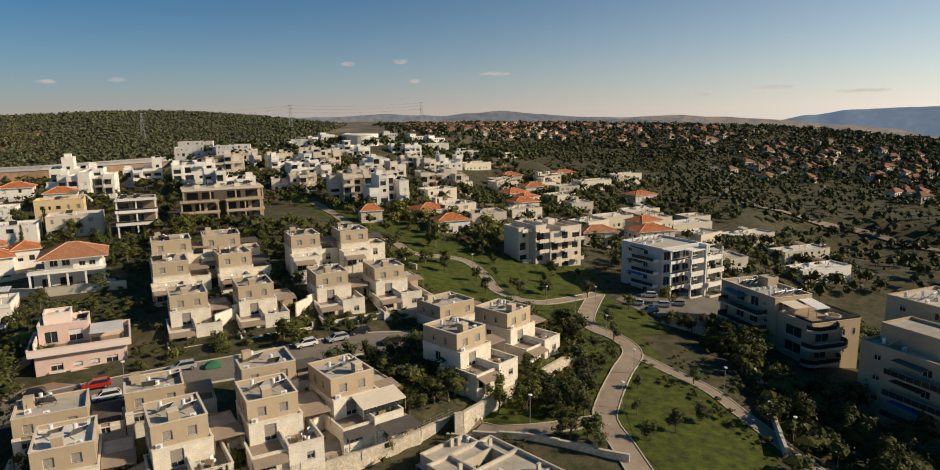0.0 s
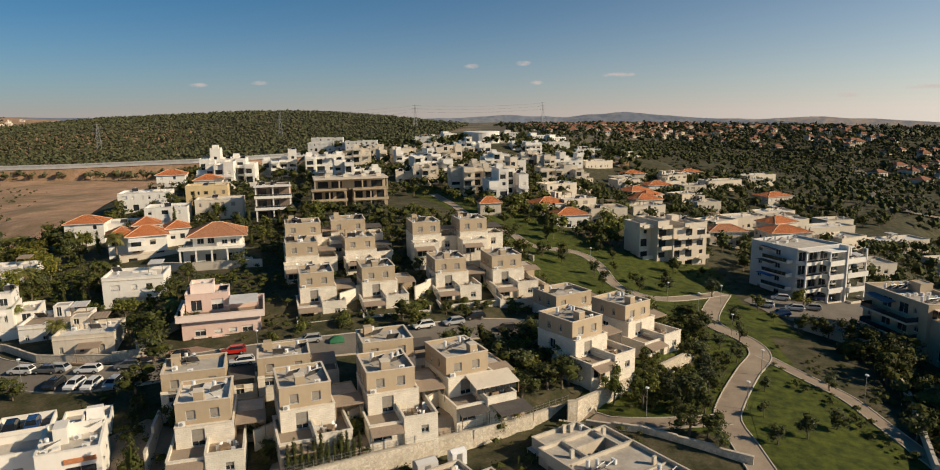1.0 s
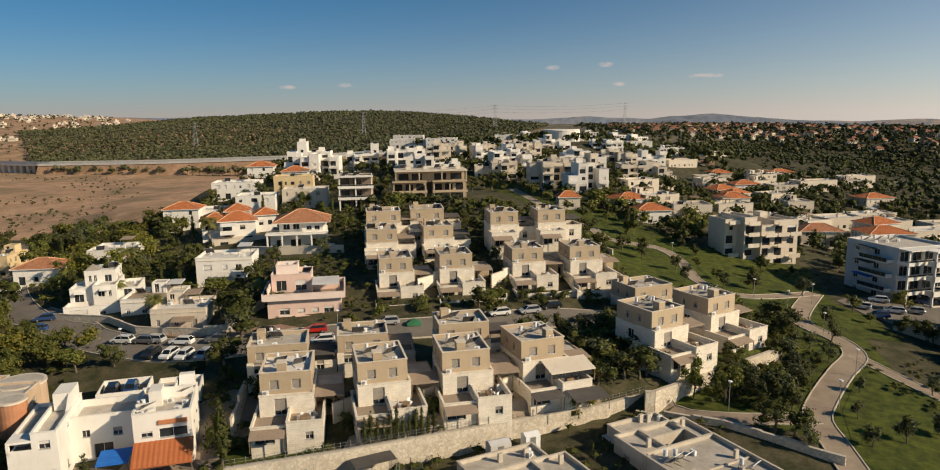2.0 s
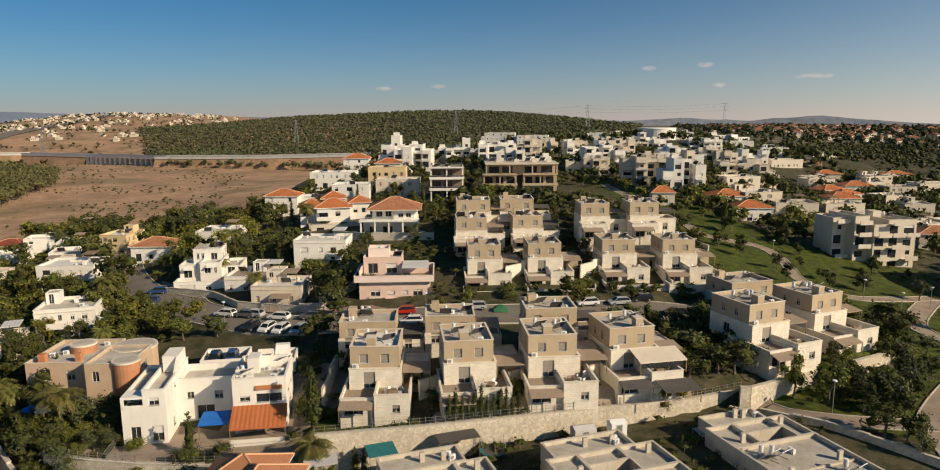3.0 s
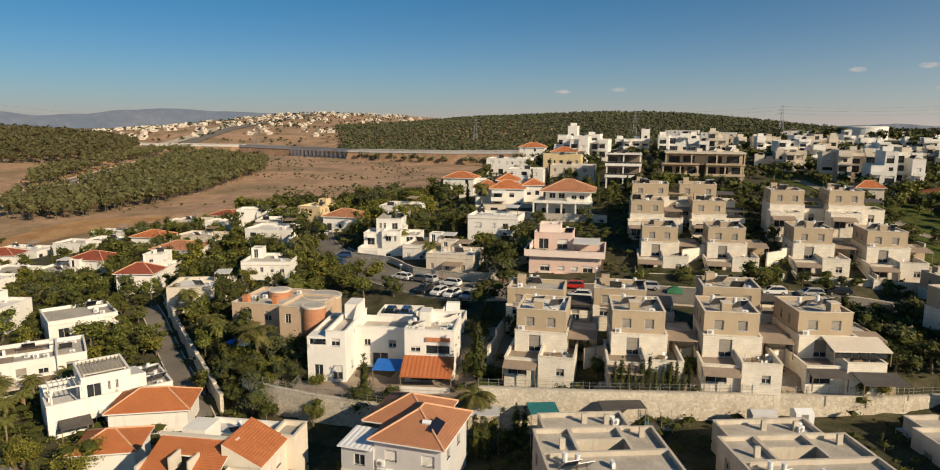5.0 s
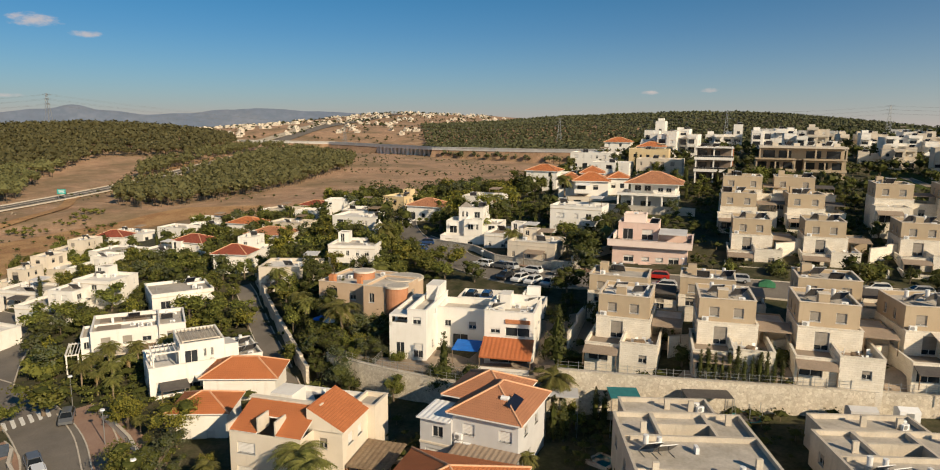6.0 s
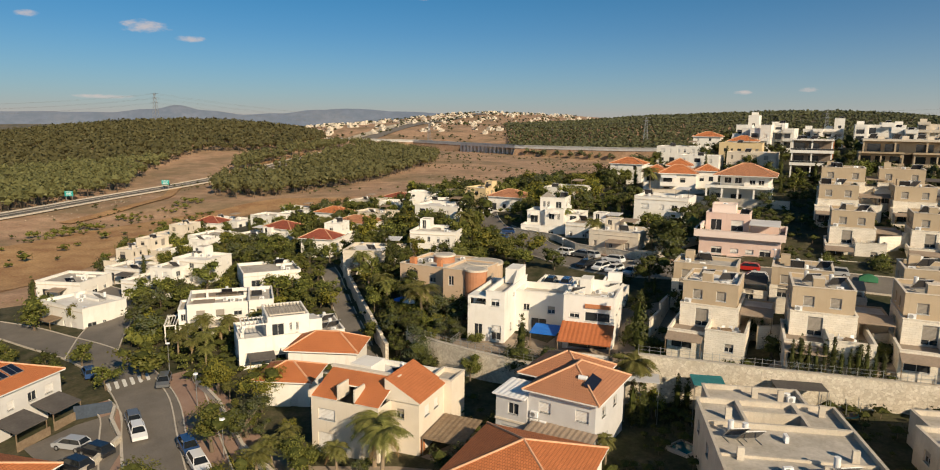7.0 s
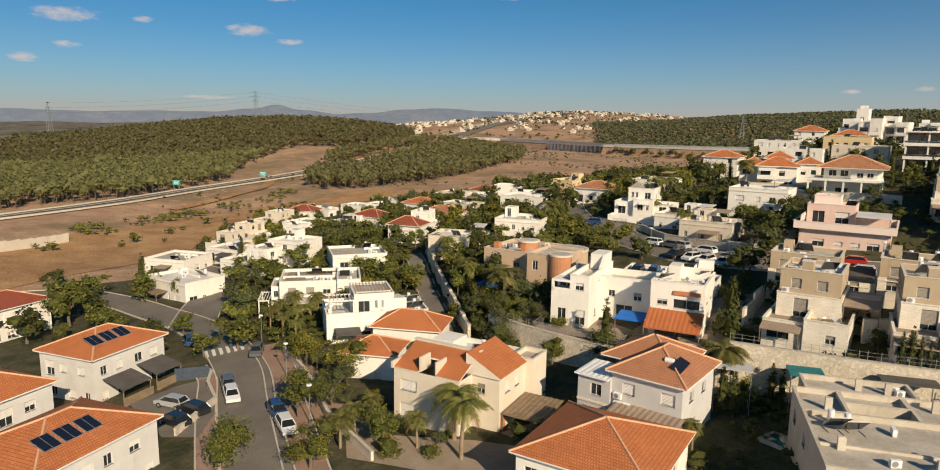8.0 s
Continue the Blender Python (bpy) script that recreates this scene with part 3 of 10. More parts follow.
def strip(name, line, width, mat, lift, label, category, kerb=0.0, closed=False, step=2.0):
    """A band that lies on the ground along a line of (x, y), with optional raised kerbs."""
    pts = [Vector((x, y, 0)) for x, y in line]
    fine = []
    for k in range(len(pts) - 1):
        p0, p1, p2, p3 = pts[max(k - 1, 0)], pts[k], pts[k + 1], pts[min(k + 2, len(pts) - 1)]
        n = max(2, int((p2 - p1).length / step))
        for i in range(n):
            t = i / n
            fine.append(0.5 * ((2 * p1) + (p2 - p0) * t + (2 * p0 - 5 * p1 + 4 * p2 - p3) * t * t + (3 * p1 - p0 - 3 * p2 + p3) * t ** 3))
    fine.append(pts[-1])
    s = Shape()
    ks = [Shape(), Shape()]
    rows = []
    cols = max(2, int(width / 2.5) + 1)
    for k, p in enumerate(fine):
        d = (fine[min(k + 1, len(fine) - 1)] - fine[max(k - 1, 0)]).normalized()
        side = Vector((-d.y, d.x, 0))
        rows.append([p + side * (width * (c / (cols - 1) - 0.5)) for c in range(cols)])
    flat = np.array([[q.x, q.y] for r in rows for q in r])
    z = heights(flat[:, 0], flat[:, 1]) + lift
    s.v = [(a, b, c) for (a, b), c in zip(flat.tolist(), z.tolist())]
    for k in range(len(rows) - 1):
        for c in range(cols - 1):
            s.f.append((k * cols + c, (k + 1) * cols + c, (k + 1) * cols + c + 1, k * cols + c + 1)[::-1])
            s.m.append(0)
            s.uv.append(None)
    ob = part(name, s, mat, smooth=True)
    tagged(ob, label, category, kind="structure")
    if kerb:
        for side, c in ((1, cols - 1), (-1, 0)):
            b = Shape()
            for k in range(len(rows) - 1):
                p, q = s.v[k * cols + c], s.v[(k + 1) * cols + c]
                d = Vector((q[0] - p[0], q[1] - p[1], 0)).normalized()
                o = Vector((-d.y, d.x, 0)) * 0.18 * side
                a0, a1 = Vector(p) + Vector((0, 0, -0.2)), Vector(q) + Vector((0, 0, -0.2))
                up = Vector((0, 0, 0.2 + kerb))
                i = len(b.v)
                b.v += [tuple(w) for w in (a0, a1, a1 + o, a0 + o, a0 + up, a1 + up, a1 + o + up, a0 + o + up)]
                for fc in ((4, 5, 6, 7), (0, 1, 5, 4), (2, 3, 7, 6), (1, 2, 6, 5), (3, 0, 4, 7)):
                    b.f.append(tuple(i + j for j in fc))
                    b.m.append(0)
                    b.uv.append(None)
            part("kerb", b, KERB, ob, "pale stone kerb")
    return ob


def patch(name, outline, mat, lift, label, category, step=3.0):
    """A sheet that lies on the ground inside an outline."""
    bm = bmesh.new()
    bm.faces.new([bm.verts.new((x, y, 0)) for x, y in outline])
    bmesh.ops.triangulate(bm, faces=bm.faces[:])
    for _ in range(9):
        long = [e for e in bm.edges if e.calc_length() > step]
        if not long:
            break
        bmesh.ops.subdivide_edges(bm, edges=long, cuts=1)
        bmesh.ops.triangulate(bm, faces=[f for f in bm.faces if len(f.verts) > 3])
    co = np.array([v.co[:2] for v in bm.verts])
    for v, z in zip(bm.verts, heights(co[:, 0], co[:, 1])):
        v.co.z = z + lift
    bmesh.ops.recalc_face_normals(bm, faces=bm.faces[:])
    if sum(f.normal.z for f in bm.faces) < 0:
        bmesh.ops.reverse_faces(bm, faces=bm.faces[:])
    me = bpy.data.meshes.new(name)
    bm.to_mesh(me)
    bm.free()
    me.materials.append(mat)
    me.polygons.foreach_set("use_smooth", [True] * len(me.polygons))
    return tagged(new(name, me), label, category, kind="structure")


# ---------------------------------------------------------------- houses: common pieces
FOOT = []


def claim(x, y, turn, x0, x1, y0, y1):
    """Notes the ground that a house covers."""
    FOOT.append((x, y, math.cos(radians(turn)), math.sin(radians(turn)), x0, x1, y0, y1))


def taken(x, y, margin):
    for hx, hy, c, s, x0, x1, y0, y1 in FOOT:
        u, v = (x - hx) * c + (y - hy) * s, -(x - hx) * s + (y - hy) * c
        if x0 - margin < u < x1 + margin and y0 - margin < v < y1 + margin:
            return True
    return False


SIDES = {"f": ((0, 0), (1, 0)), "r": ((1, 0), (0, 1)), "b": ((1, 1), (-1, 0)), "l": ((0, 1), (0, -1))}
PANES = {}


def window_data(w, h, shutter, mat):
    """A window leaf: frame, mullion, glass and a roller shutter lowered by a share of the height."""
    key = (round(w, 2), round(h, 2), shutter, mat.name)
    if key not in PANES:
        s = Shape()
        e = 0.06
        low = h - e - (h - 2 * e) * min(shutter, 0.94)
        xs, zs = (0, e, w / 2 - e / 2, w / 2 + e / 2, w - e, w), (0, e, low, h - e, h)
        for i in range(5):
            for j in range(4):
                x0, x1, z0, z1 = xs[i], xs[i + 1], zs[j], zs[j + 1]
                if z1 - z0 < 0.001 or (j == 2 and 0 < i < 4):
                    continue
                if j == 1 and i in (1, 3):
                    c = [(x0, z0), (x1, z0), (x1, z1), (x0, z1)]
                    for (ax, az), (bx, bz) in zip(c, c[1:] + c[:1]):
                        s.face([(ax, 0, az), (bx, 0, bz), (bx, 0.045, bz), (ax, 0.045, az)], 0)
                    s.face([(x, 0.045, z) for x, z in c], 1)
                else:
                    s.face([(x0, 0, z0), (x1, 0, z0), (x1, 0, z1), (x0, 0, z1)], 0)
        if shutter > 0:
            n = max(2, int((h - e - low) / 0.07) // 2 * 2)
            row = [(0.0 if k % 2 == 0 else 0.022, h - e - (h - e - low) * k / n) for k in range(n + 1)]
            for (ya, za), (yb, zb) in zip(row, row[1:]):
                s.face([(e, yb, zb), (w - e, yb, zb), (w - e, ya, za), (e, ya, za)], 2)
        for a, b in (((0, 0), (w, 0)), ((w, 0), (w, h)), ((w, h), (0, h)), ((0, h), (0, 0))):
            s.face([(a[0], 0, a[1]), (a[0], 0.06, a[1]), (b[0], 0.06, b[1]), (b[0], 0, b[1])], 0)
        g = 0.06
        s.face([(0, 0, 0), (-g, -0.2, 0), (w + g, -0.2, 0), (w, 0, 0)], 0)
        s.face([(-g, -0.2, 0), (-g, -0.2, -0.07), (w + g, -0.2, -0.07), (w + g, -0.2, 0)], 0)
        s.face([(-g, -0.2, -0.07), (0, 0, -0.07), (w, 0, -0.07), (w + g, -0.2, -0.07)], 0)
        s.weld()
        PANES[key] = s.data("window", [FRAME, GLASS, mat])
    return PANES[key]


def wall_side(s, x0, x1, y0, y1, z0, z1, side, holes, mi):
    """One outer wall face with real openings and their reveals; returns where the windows go."""
    (ox, oy), (dx, dy) = SIDES[side]
    o = Vector((x0 if ox == 0 else x1, y0 if oy == 0 else y1, 0))
    d = Vector((dx, dy, 0))
    inn = Vector((-dy, dx, 0))
    length = (x1 - x0) if dx else (y1 - y0)
    us = sorted({0, length, *[h[0] for h in holes], *[h[0] + h[2] for h in holes]})
    zs = sorted({z0, z1, *[h[1] for h in holes], *[h[1] + h[3] for h in holes]})
    P = lambda u, z, dep=0: o + d * u + inn * dep + Vector((0, 0, z))
    for a, b in zip(us, us[1:]):
        for c, e in zip(zs, zs[1:]):
            mu, mz = (a + b) / 2, (c + e) / 2
            if not any(h[0] < mu < h[0] + h[2] and h[1] < mz < h[1] + h[3] for h in holes):
                s.face([P(a, c), P(b, c), P(b, e), P(a, e)], mi)
    spots = []
    for h in holes:
        u, z, w, t = h[:4]
        dep = 0.22
        s.face([P(u, z), P(u, z + t), P(u, z + t, dep), P(u, z, dep)][::-1], mi)
        s.face([P(u + w, z), P(u + w, z, dep), P(u + w, z + t, dep), P(u + w, z + t)][::-1], mi)
        s.face([P(u, z), P(u, z, dep), P(u + w, z, dep), P(u + w, z)][::-1], mi)
        s.face([P(u, z + t), P(u + w, z + t), P(u + w, z + t, dep), P(u, z + t, dep)][::-1], mi)
        m = Matrix.Translation(P(u, z, 0.14)) @ Matrix(((d.x, inn.x, 0, 0), (d.y, inn.y, 0, 0), (0, 0, 1, 0), (0, 0, 0, 1)))
        spots.append((m, w, t, h[4] if len(h) > 4 else 0.45, h[5] if len(h) > 5 else SHUTTER))
    return spots


def storey(house, x0, x1, y0, y1, z0, z1, mat, roofmat=None, rim=0.45, holes=None, name="wall", cap=None, label=""):
    """A box-shaped part of a house: walls with openings, a flat roof behind a rim."""
    holes = holes or {}
    s = Shape()
    spots = []
    for side in "frbl":
        spots += wall_side(s, x0, x1, y0, y1, z0, z1, side, holes.get(side, []), 0)
    e = 0.2
    if rim:
        for a, b, c, d in ((x0, x1, y0, y0 + e), (x0, x1, y1 - e, y1), (x0, x0 + e, y0 + e, y1 - e), (x1 - e, x1, y0 + e, y1 - e)):
            s.face([(a, c, z1), (b, c, z1), (b, d, z1), (a, d, z1)], 0)
        r = z1 - rim
        s.face([(x0 + e, y0 + e, r), (x0 + e, y0 + e, z1), (x1 - e, y0 + e, z1), (x1 - e, y0 + e, r)][::-1], 0)
        s.face([(x0 + e, y1 - e, r), (x1 - e, y1 - e, r), (x1 - e, y1 - e, z1), (x0 + e, y1 - e, z1)][::-1], 0)
        s.face([(x0 + e, y0 + e, r), (x0 + e, y1 - e, r), (x0 + e, y1 - e, z1), (x0 + e, y0 + e, z1)][::-1], 0)
        s.face([(x1 - e, y0 + e, r), (x1 - e, y0 + e, z1), (x1 - e, y1 - e, z1), (x1 - e, y1 - e, r)][::-1], 0)
    wall = part(name, s, mat, house, label)
    if rim:
        t = Shape()
        t.box(x0 + e, x1 - e, y0 + e, y1 - e, z1 - rim - 0.2, z1 - rim, 0)
        part("roof", t, roofmat or ROOFGREY, house)
        if cap:
            c = Shape()
            g = 0.07
            for a, b, cc, d in ((x0 - g, x1 + g, y0 - g, y0 + e + 0.03), (x0 - g, x1 + g, y1 - e - 0.03, y1 + g), (x0 - g, x0 + e + 0.03, y0 + e + 0.03, y1 - e - 0.03), (x1 - e - 0.03, x1 + g, y0 + e + 0.03, y1 - e - 0.03)):
                c.box(a, b, cc, d, z1 + 0.003, z1 + 0.09, 0)
            part("coping", c, cap, house)
    if DISTANT[0] and spots:
        g = Shape()
        for m, w, h, sh, mt in spots:
            z = h * (1 - min(sh, 0.95))
            for z0, z1, y, k in ((0.0, z, 0.05, 0), (z, h, 0.02, 1)):
                if z1 - z0 > 0.05:
                    g.face([m @ Vector(p) for p in ((0.05, y, z0), (w - 0.05, y, z0), (w - 0.05, y, z1), (0.05, y, z1))], k)
        part("glazing", g, [GLASS, spots[0][4]], wall)["kind"] = "stuff"
        return wall
    for m, w, h, sh, mt in spots:
        ob = part("window", window_data(w, h, sh, mt), None, wall)
        ob.matrix_basis = m
    return wall


def block(house, name, x0, x1, y0, y1, z0, z1, mat, label="", m=None):
    s = Shape()
    s.box(x0, x1, y0, y1, z0, z1, 0, m)
    return part(name, s, mat, house, label)


HEATER = {}


def water_heater(house, x, y, z, turn=0.0):
    """Rooftop solar water heater: tank on a stand with a sloped collector."""
    if not HEATER:
        s = Shape()
        s.tube((0, 0, 0.5), (0, 0, 1.45), 0.27, 0.27, 12, 0)
        for a in (-0.25, 0.25):
            for b in (-0.25, 0.25):
                s.tube((a, b, 0), (a, b, 0.55), 0.03, 0.03, 5, 1)
        HEATER["tank"] = s.data("water_tank", [TANKWHITE, METAL])
        p = Shape()
        p.box(-0.95, 0.95, -0.06, 0.02, 0, 1.9, 0, pose(0, -0.45, 0.25, 48, 0, 0))
        p.box(-0.9, 0.9, -0.075, -0.06, 0.05, 1.85, 1, pose(0, -0.45, 0.25, 48, 0, 0))
        p.box(-0.9, -0.84, -1.6, -0.4, 0.0, 0.06, 0)
        p.box(0.84, 0.9, -1.6, -0.4, 0.0, 0.06, 0)
        HEATER["panel"] = p.data("collector", [METAL, PANEL])
    t = part("water_tank", HEATER["tank"], None, house, "white solar water tank")
    t.matrix_basis = pose(x, y, z, 0, 0, turn)
    c = part("solar_collector", HEATER["panel"], None, house, "dark glazed solar collector")
    c.matrix_basis = pose(x, y, z, 0, 0, turn)


DISH = []


def dish_data():
    if not DISH:
        s = Shape()
        s.tube((0, 0, 0), (0.12, 0, 0.1), 0.1, 0.42, 12)
        DISH.append(s.data("satellite_dish", [TANKWHITE]))
    return DISH[0]


CHAIR = []


def chair_data():
    if not CHAIR:
        s = Shape()
        s.prism([(-0.25, 0), (-0.2, 0), (-0.2, 0.4), (0.2, 0.4), (0.2, 0), (0.25, 0), (0.32, 0.9), (0.27, 0.9), (0.2, 0.46), (-0.25, 0.46)], -0.25, 0.25)
        CHAIR.append(s.data("terrace_chair", [TANKWHITE]))
    return CHAIR[0]


COOLER = []


def cooler(house, x, y, z, turn=0.0):
    """An air-conditioning condenser."""
    if not COOLER:
        s = Shape()
        s.box(-0.42, 0.42, -0.17, 0.17, 0.05, 0.68, 0)
        s.tube((-0.1, -0.172, 0.36), (-0.1, -0.185, 0.36), 0.26, 0.26, 12, 1)
        s.box(-0.38, -0.3, -0.15, 0.15, 0, 0.05, 1)
        s.box(0.3, 0.38, -0.15, 0.15, 0, 0.05, 1)
        COOLER.append(s.data("condenser", [TANKWHITE, METAL]))
    c = part("condenser", COOLER[0], None, house, "white air-conditioning condenser")
    c.matrix_basis = pose(x, y, z, 0, 0, turn)


def awning(house, x0, x1, y0, y1, z0, z1, mat, label, posts=True, waves=0):
    """A sloping shade roof: front edge at y0 and height z0, wall edge at y1 and z1, on posts."""
    s = Shape()
    n = max(2, int((x1 - x0) / 0.3)) if waves else 1
    xs = [x0 + (x1 - x0) * i / n for i in range(n + 1)]
    up = [0.05 * (i % 2) if waves else 0.0 for i in range(n + 1)]
    for a, b, u, v in zip(xs, xs[1:], up, up[1:]):
        s.face([(a, y0, z0 + u), (b, y0, z0 + v), (b, y1, z1 + v), (a, y1, z1 + u)], 0)
        s.face([(a, y0, z0 - 0.16), (a, y1, z1 - 0.06), (b, y1, z1 - 0.06), (b, y0, z0 - 0.16)], 0)
        s.face([(a, y0, z0 + u), (a, y0, z0 - 0.16), (b, y0, z0 - 0.16), (b, y0, z0 + v)], 0)
        s.face([(a, y1, z1 - 0.06), (a, y1, z1 + u), (b, y1, z1 + v), (b, y1, z1 - 0.06)], 0)
    for x, u in ((x0, up[0]), (x1, up[-1])):
        s.face([(x, y0, z0 + u), (x, y0, z0 - 0.16), (x, y1, z1 - 0.06), (x, y1, z1 + u)], 0)
    s.weld()
    a = part("awning", s, mat, house, label)
    if posts:
        for x in (x0 + 0.1, x1 - 0.1):
            p = Shape()
            p.box(x - 0.05, x + 0.05, y0 + 0.05, y0 + 0.15, posts if posts is not True else 0, z0 - 0.05, 0)
            part("post", p, WOOD, a)


def rail(parent, pts, z, h=1.0, mat=None, gap=0.14, glass=False, name="railing"):
    """Railing along (x, y) points at height z."""
    s = Shape()
    for (ax, ay), (bx, by) in zip(pts, pts[1:]):
        n = max(1, int(math.hypot(bx - ax, by - ay) / (1.2 if glass else gap)))
        s.tube((ax, ay, z + h), (bx, by, z + h), 0.03, 0.03, 5, 0)
        for i in range(n + 1):
            t = i / n
            s.tube((ax + (bx - ax) * t, ay + (by - ay) * t, z), (ax + (bx - ax) * t, ay + (by - ay) * t, z + h), 0.015, 0.015, 4, 0, False)
        if glass:
            s.face([(ax, ay, z + 0.08), (bx, by, z + 0.08), (bx, by, z + h - 0.06), (ax, ay, z + h - 0.06)], 1)
    return part(name, s, [mat or METAL, GLASS], parent)


def roof_plane(s, pts, mi=0):
    """A tiled plane: the first two points are its eave."""
    a, b = Vector(pts[0]), Vector(pts[1])
    u = (b - a).normalized()
    n = (b - a).cross(Vector(pts[2]) - a).normalized()
    v = n.cross(u)
    s.face(pts, mi, [((Vector(p) - a).dot(u), (Vector(p) - a).dot(v)) for p in pts])


def ridge(house, pts):
    for a, b in pts:
        s = Shape()
        s.tube(a, b, 0.13, 0.13, 6, 0)
        part("ridge_cap", s, RIDGE, house, "mortared ridge tiles")


def hip_roof(house, x0, x1, y0, y1, z, rise, mat, over=0.5):
    """Hipped tile roof with eaves over the walls."""
    x0, x1, y0, y1 = x0 - over, x1 + over, y0 - over, y1 + over
    w, d = x1 - x0, y1 - y0
    h = min(w, d) / 2
    if w >= d:
        r0, r1 = (x0 + h, (y0 + y1) / 2, z + rise), (x1 - h, (y0 + y1) / 2, z + rise)
    else:
        r0, r1 = ((x0 + x1) / 2, y0 + h, z + rise), ((x0 + x1) / 2, y1 - h, z + rise)
    a, b, c, d_ = (x0, y0, z), (x1, y0, z), (x1, y1, z), (x0, y1, z)
    s = Shape()
    if w >= d:
        planes = ([a, b, r1, r0], [b, c, r1], [c, d_, r0, r1], [d_, a, r0])
        hips = ((a, r0), (d_, r0), (b, r1), (c, r1), (r0, r1))
    else:
        planes = ([a, b, r0], [b, c, r1, r0], [c, d_, r1], [d_, a, r0, r1])
        hips = ((a, r0), (b, r0), (c, r1), (d_, r1), (r0, r1))
    for p in planes:
        roof_plane(s, p)
    roof = part("tiled_roof", s, mat, house, "hipped clay tile roof")
    e = Shape()
    e.box(x0, x1, y0, y1, z - 0.16, z - 0.004)
    part("eave", e, WHITE, roof)
    ridge(roof, [h_ for h_ in hips if (Vector(h_[0]) - Vector(h_[1])).length > 0.3])
    return roof


def shed_roof(house, x0, x1, y0, y1, z0, z1, mat, over=0.3):
    """One sloping tile plane, low at y0."""
    s = Shape()
    roof_plane(s, [(x0 - over, y0 - over, z0), (x1 + over, y0 - over, z0), (x1 + over, y1, z1), (x0 - over, y1, z1)])
    for p in ([(x0 - over, y0 - over, z0 - 0.15), (x0 - over, y1, z1 - 0.15), (x1 + over, y1, z1 - 0.15), (x1 + over, y0 - over, z0 - 0.15)],
              [(x0 - over, y0 - over, z0 - 0.15), (x1 + over, y0 - over, z0 - 0.15), (x1 + over, y0 - over, z0), (x0 - over, y0 - over, z0)],
              [(x1 + over, y0 - over, z0 - 0.15), (x1 + over, y1, z1 - 0.15), (x1 + over, y1, z1), (x1 + over, y0 - over, z0)],
              [(x0 - over, y0 - over, z0 - 0.15), (x0 - over, y0 - over, z0), (x0 - over, y1, z1), (x0 - over, y1, z1 - 0.15)],
              [(x0 - over, y1, z1 - 0.15), (x0 - over, y1, z1), (x1 + over, y1, z1), (x1 + over, y1, z1 - 0.15)]):
        s.face(p, 1)
    return part("tiled_roof", s, [mat, WHITE], house, "sloping clay tile roof")


def clutter(house, x0, x1, y0, y1, z, seed, tanks=1, coolers=2, box=True, mat=None):
    """Roof clutter: stair box, water heaters, condensers, pipes."""
    r = random.Random(seed)
    if box:
        bx, by = r.uniform(x0 + 1, max(x0 + 1.1, x1 - 2.2)), r.uniform(y0 + 1.5, max(y0 + 1.6, y1 - 2))
        block(house, "chimney", bx, bx + 0.7, by, by + 0.7, z, z + 1.0, mat or CREAM)
    for _ in range(tanks):
        water_heater(house, r.uniform(x0 + 1.2, x1 - 1.2), r.uniform(y0 + 2.0, y1 - 0.8), z, r.uniform(-10, 40))
    for _ in range(coolers):
        cooler(house, r.uniform(x0 + 0.7, x1 - 0.7), r.uniform(y0 + 0.6, y1 - 0.6), z, r.choice((0, 90, 20)))
    for _ in range(0 if DISTANT[0] else 1):
        s = Shape()
        a = (r.uniform(x0 + 0.4, x1 - 0.4), r.uniform(y0 + 0.4, y1 - 0.4))
        s.tube((*a, z), (*a, z + r.uniform(0.4, 0.9)), 0.06, 0.06, 6)
        part("vent_pipe", s, METAL, house)


# ---------------------------------------------------------------- the beige stepped houses
def garden_terrace(h, w, yard):
    s = Shape()
    s.box(-w - 1.3, w + 5.6, -yard, 6, -4, -0.15, 1)
    s.m[1] = 0
    s.box(-w - 1.3, -w - 1.05, -yard, -5.3, -0.15, 0.9, 1)
    s.box(-w - 1.05, w + 5.6, -yard, -yard + 0.25, -0.15, 0.5, 1)
    s.box(w + 5.35, w + 5.6, -yard + 0.25, 6, -0.15, 1.3, 1)
    part("garden_terrace", s, [PAVING, STONE], h, "paved garden terrace with low pale stone walls")


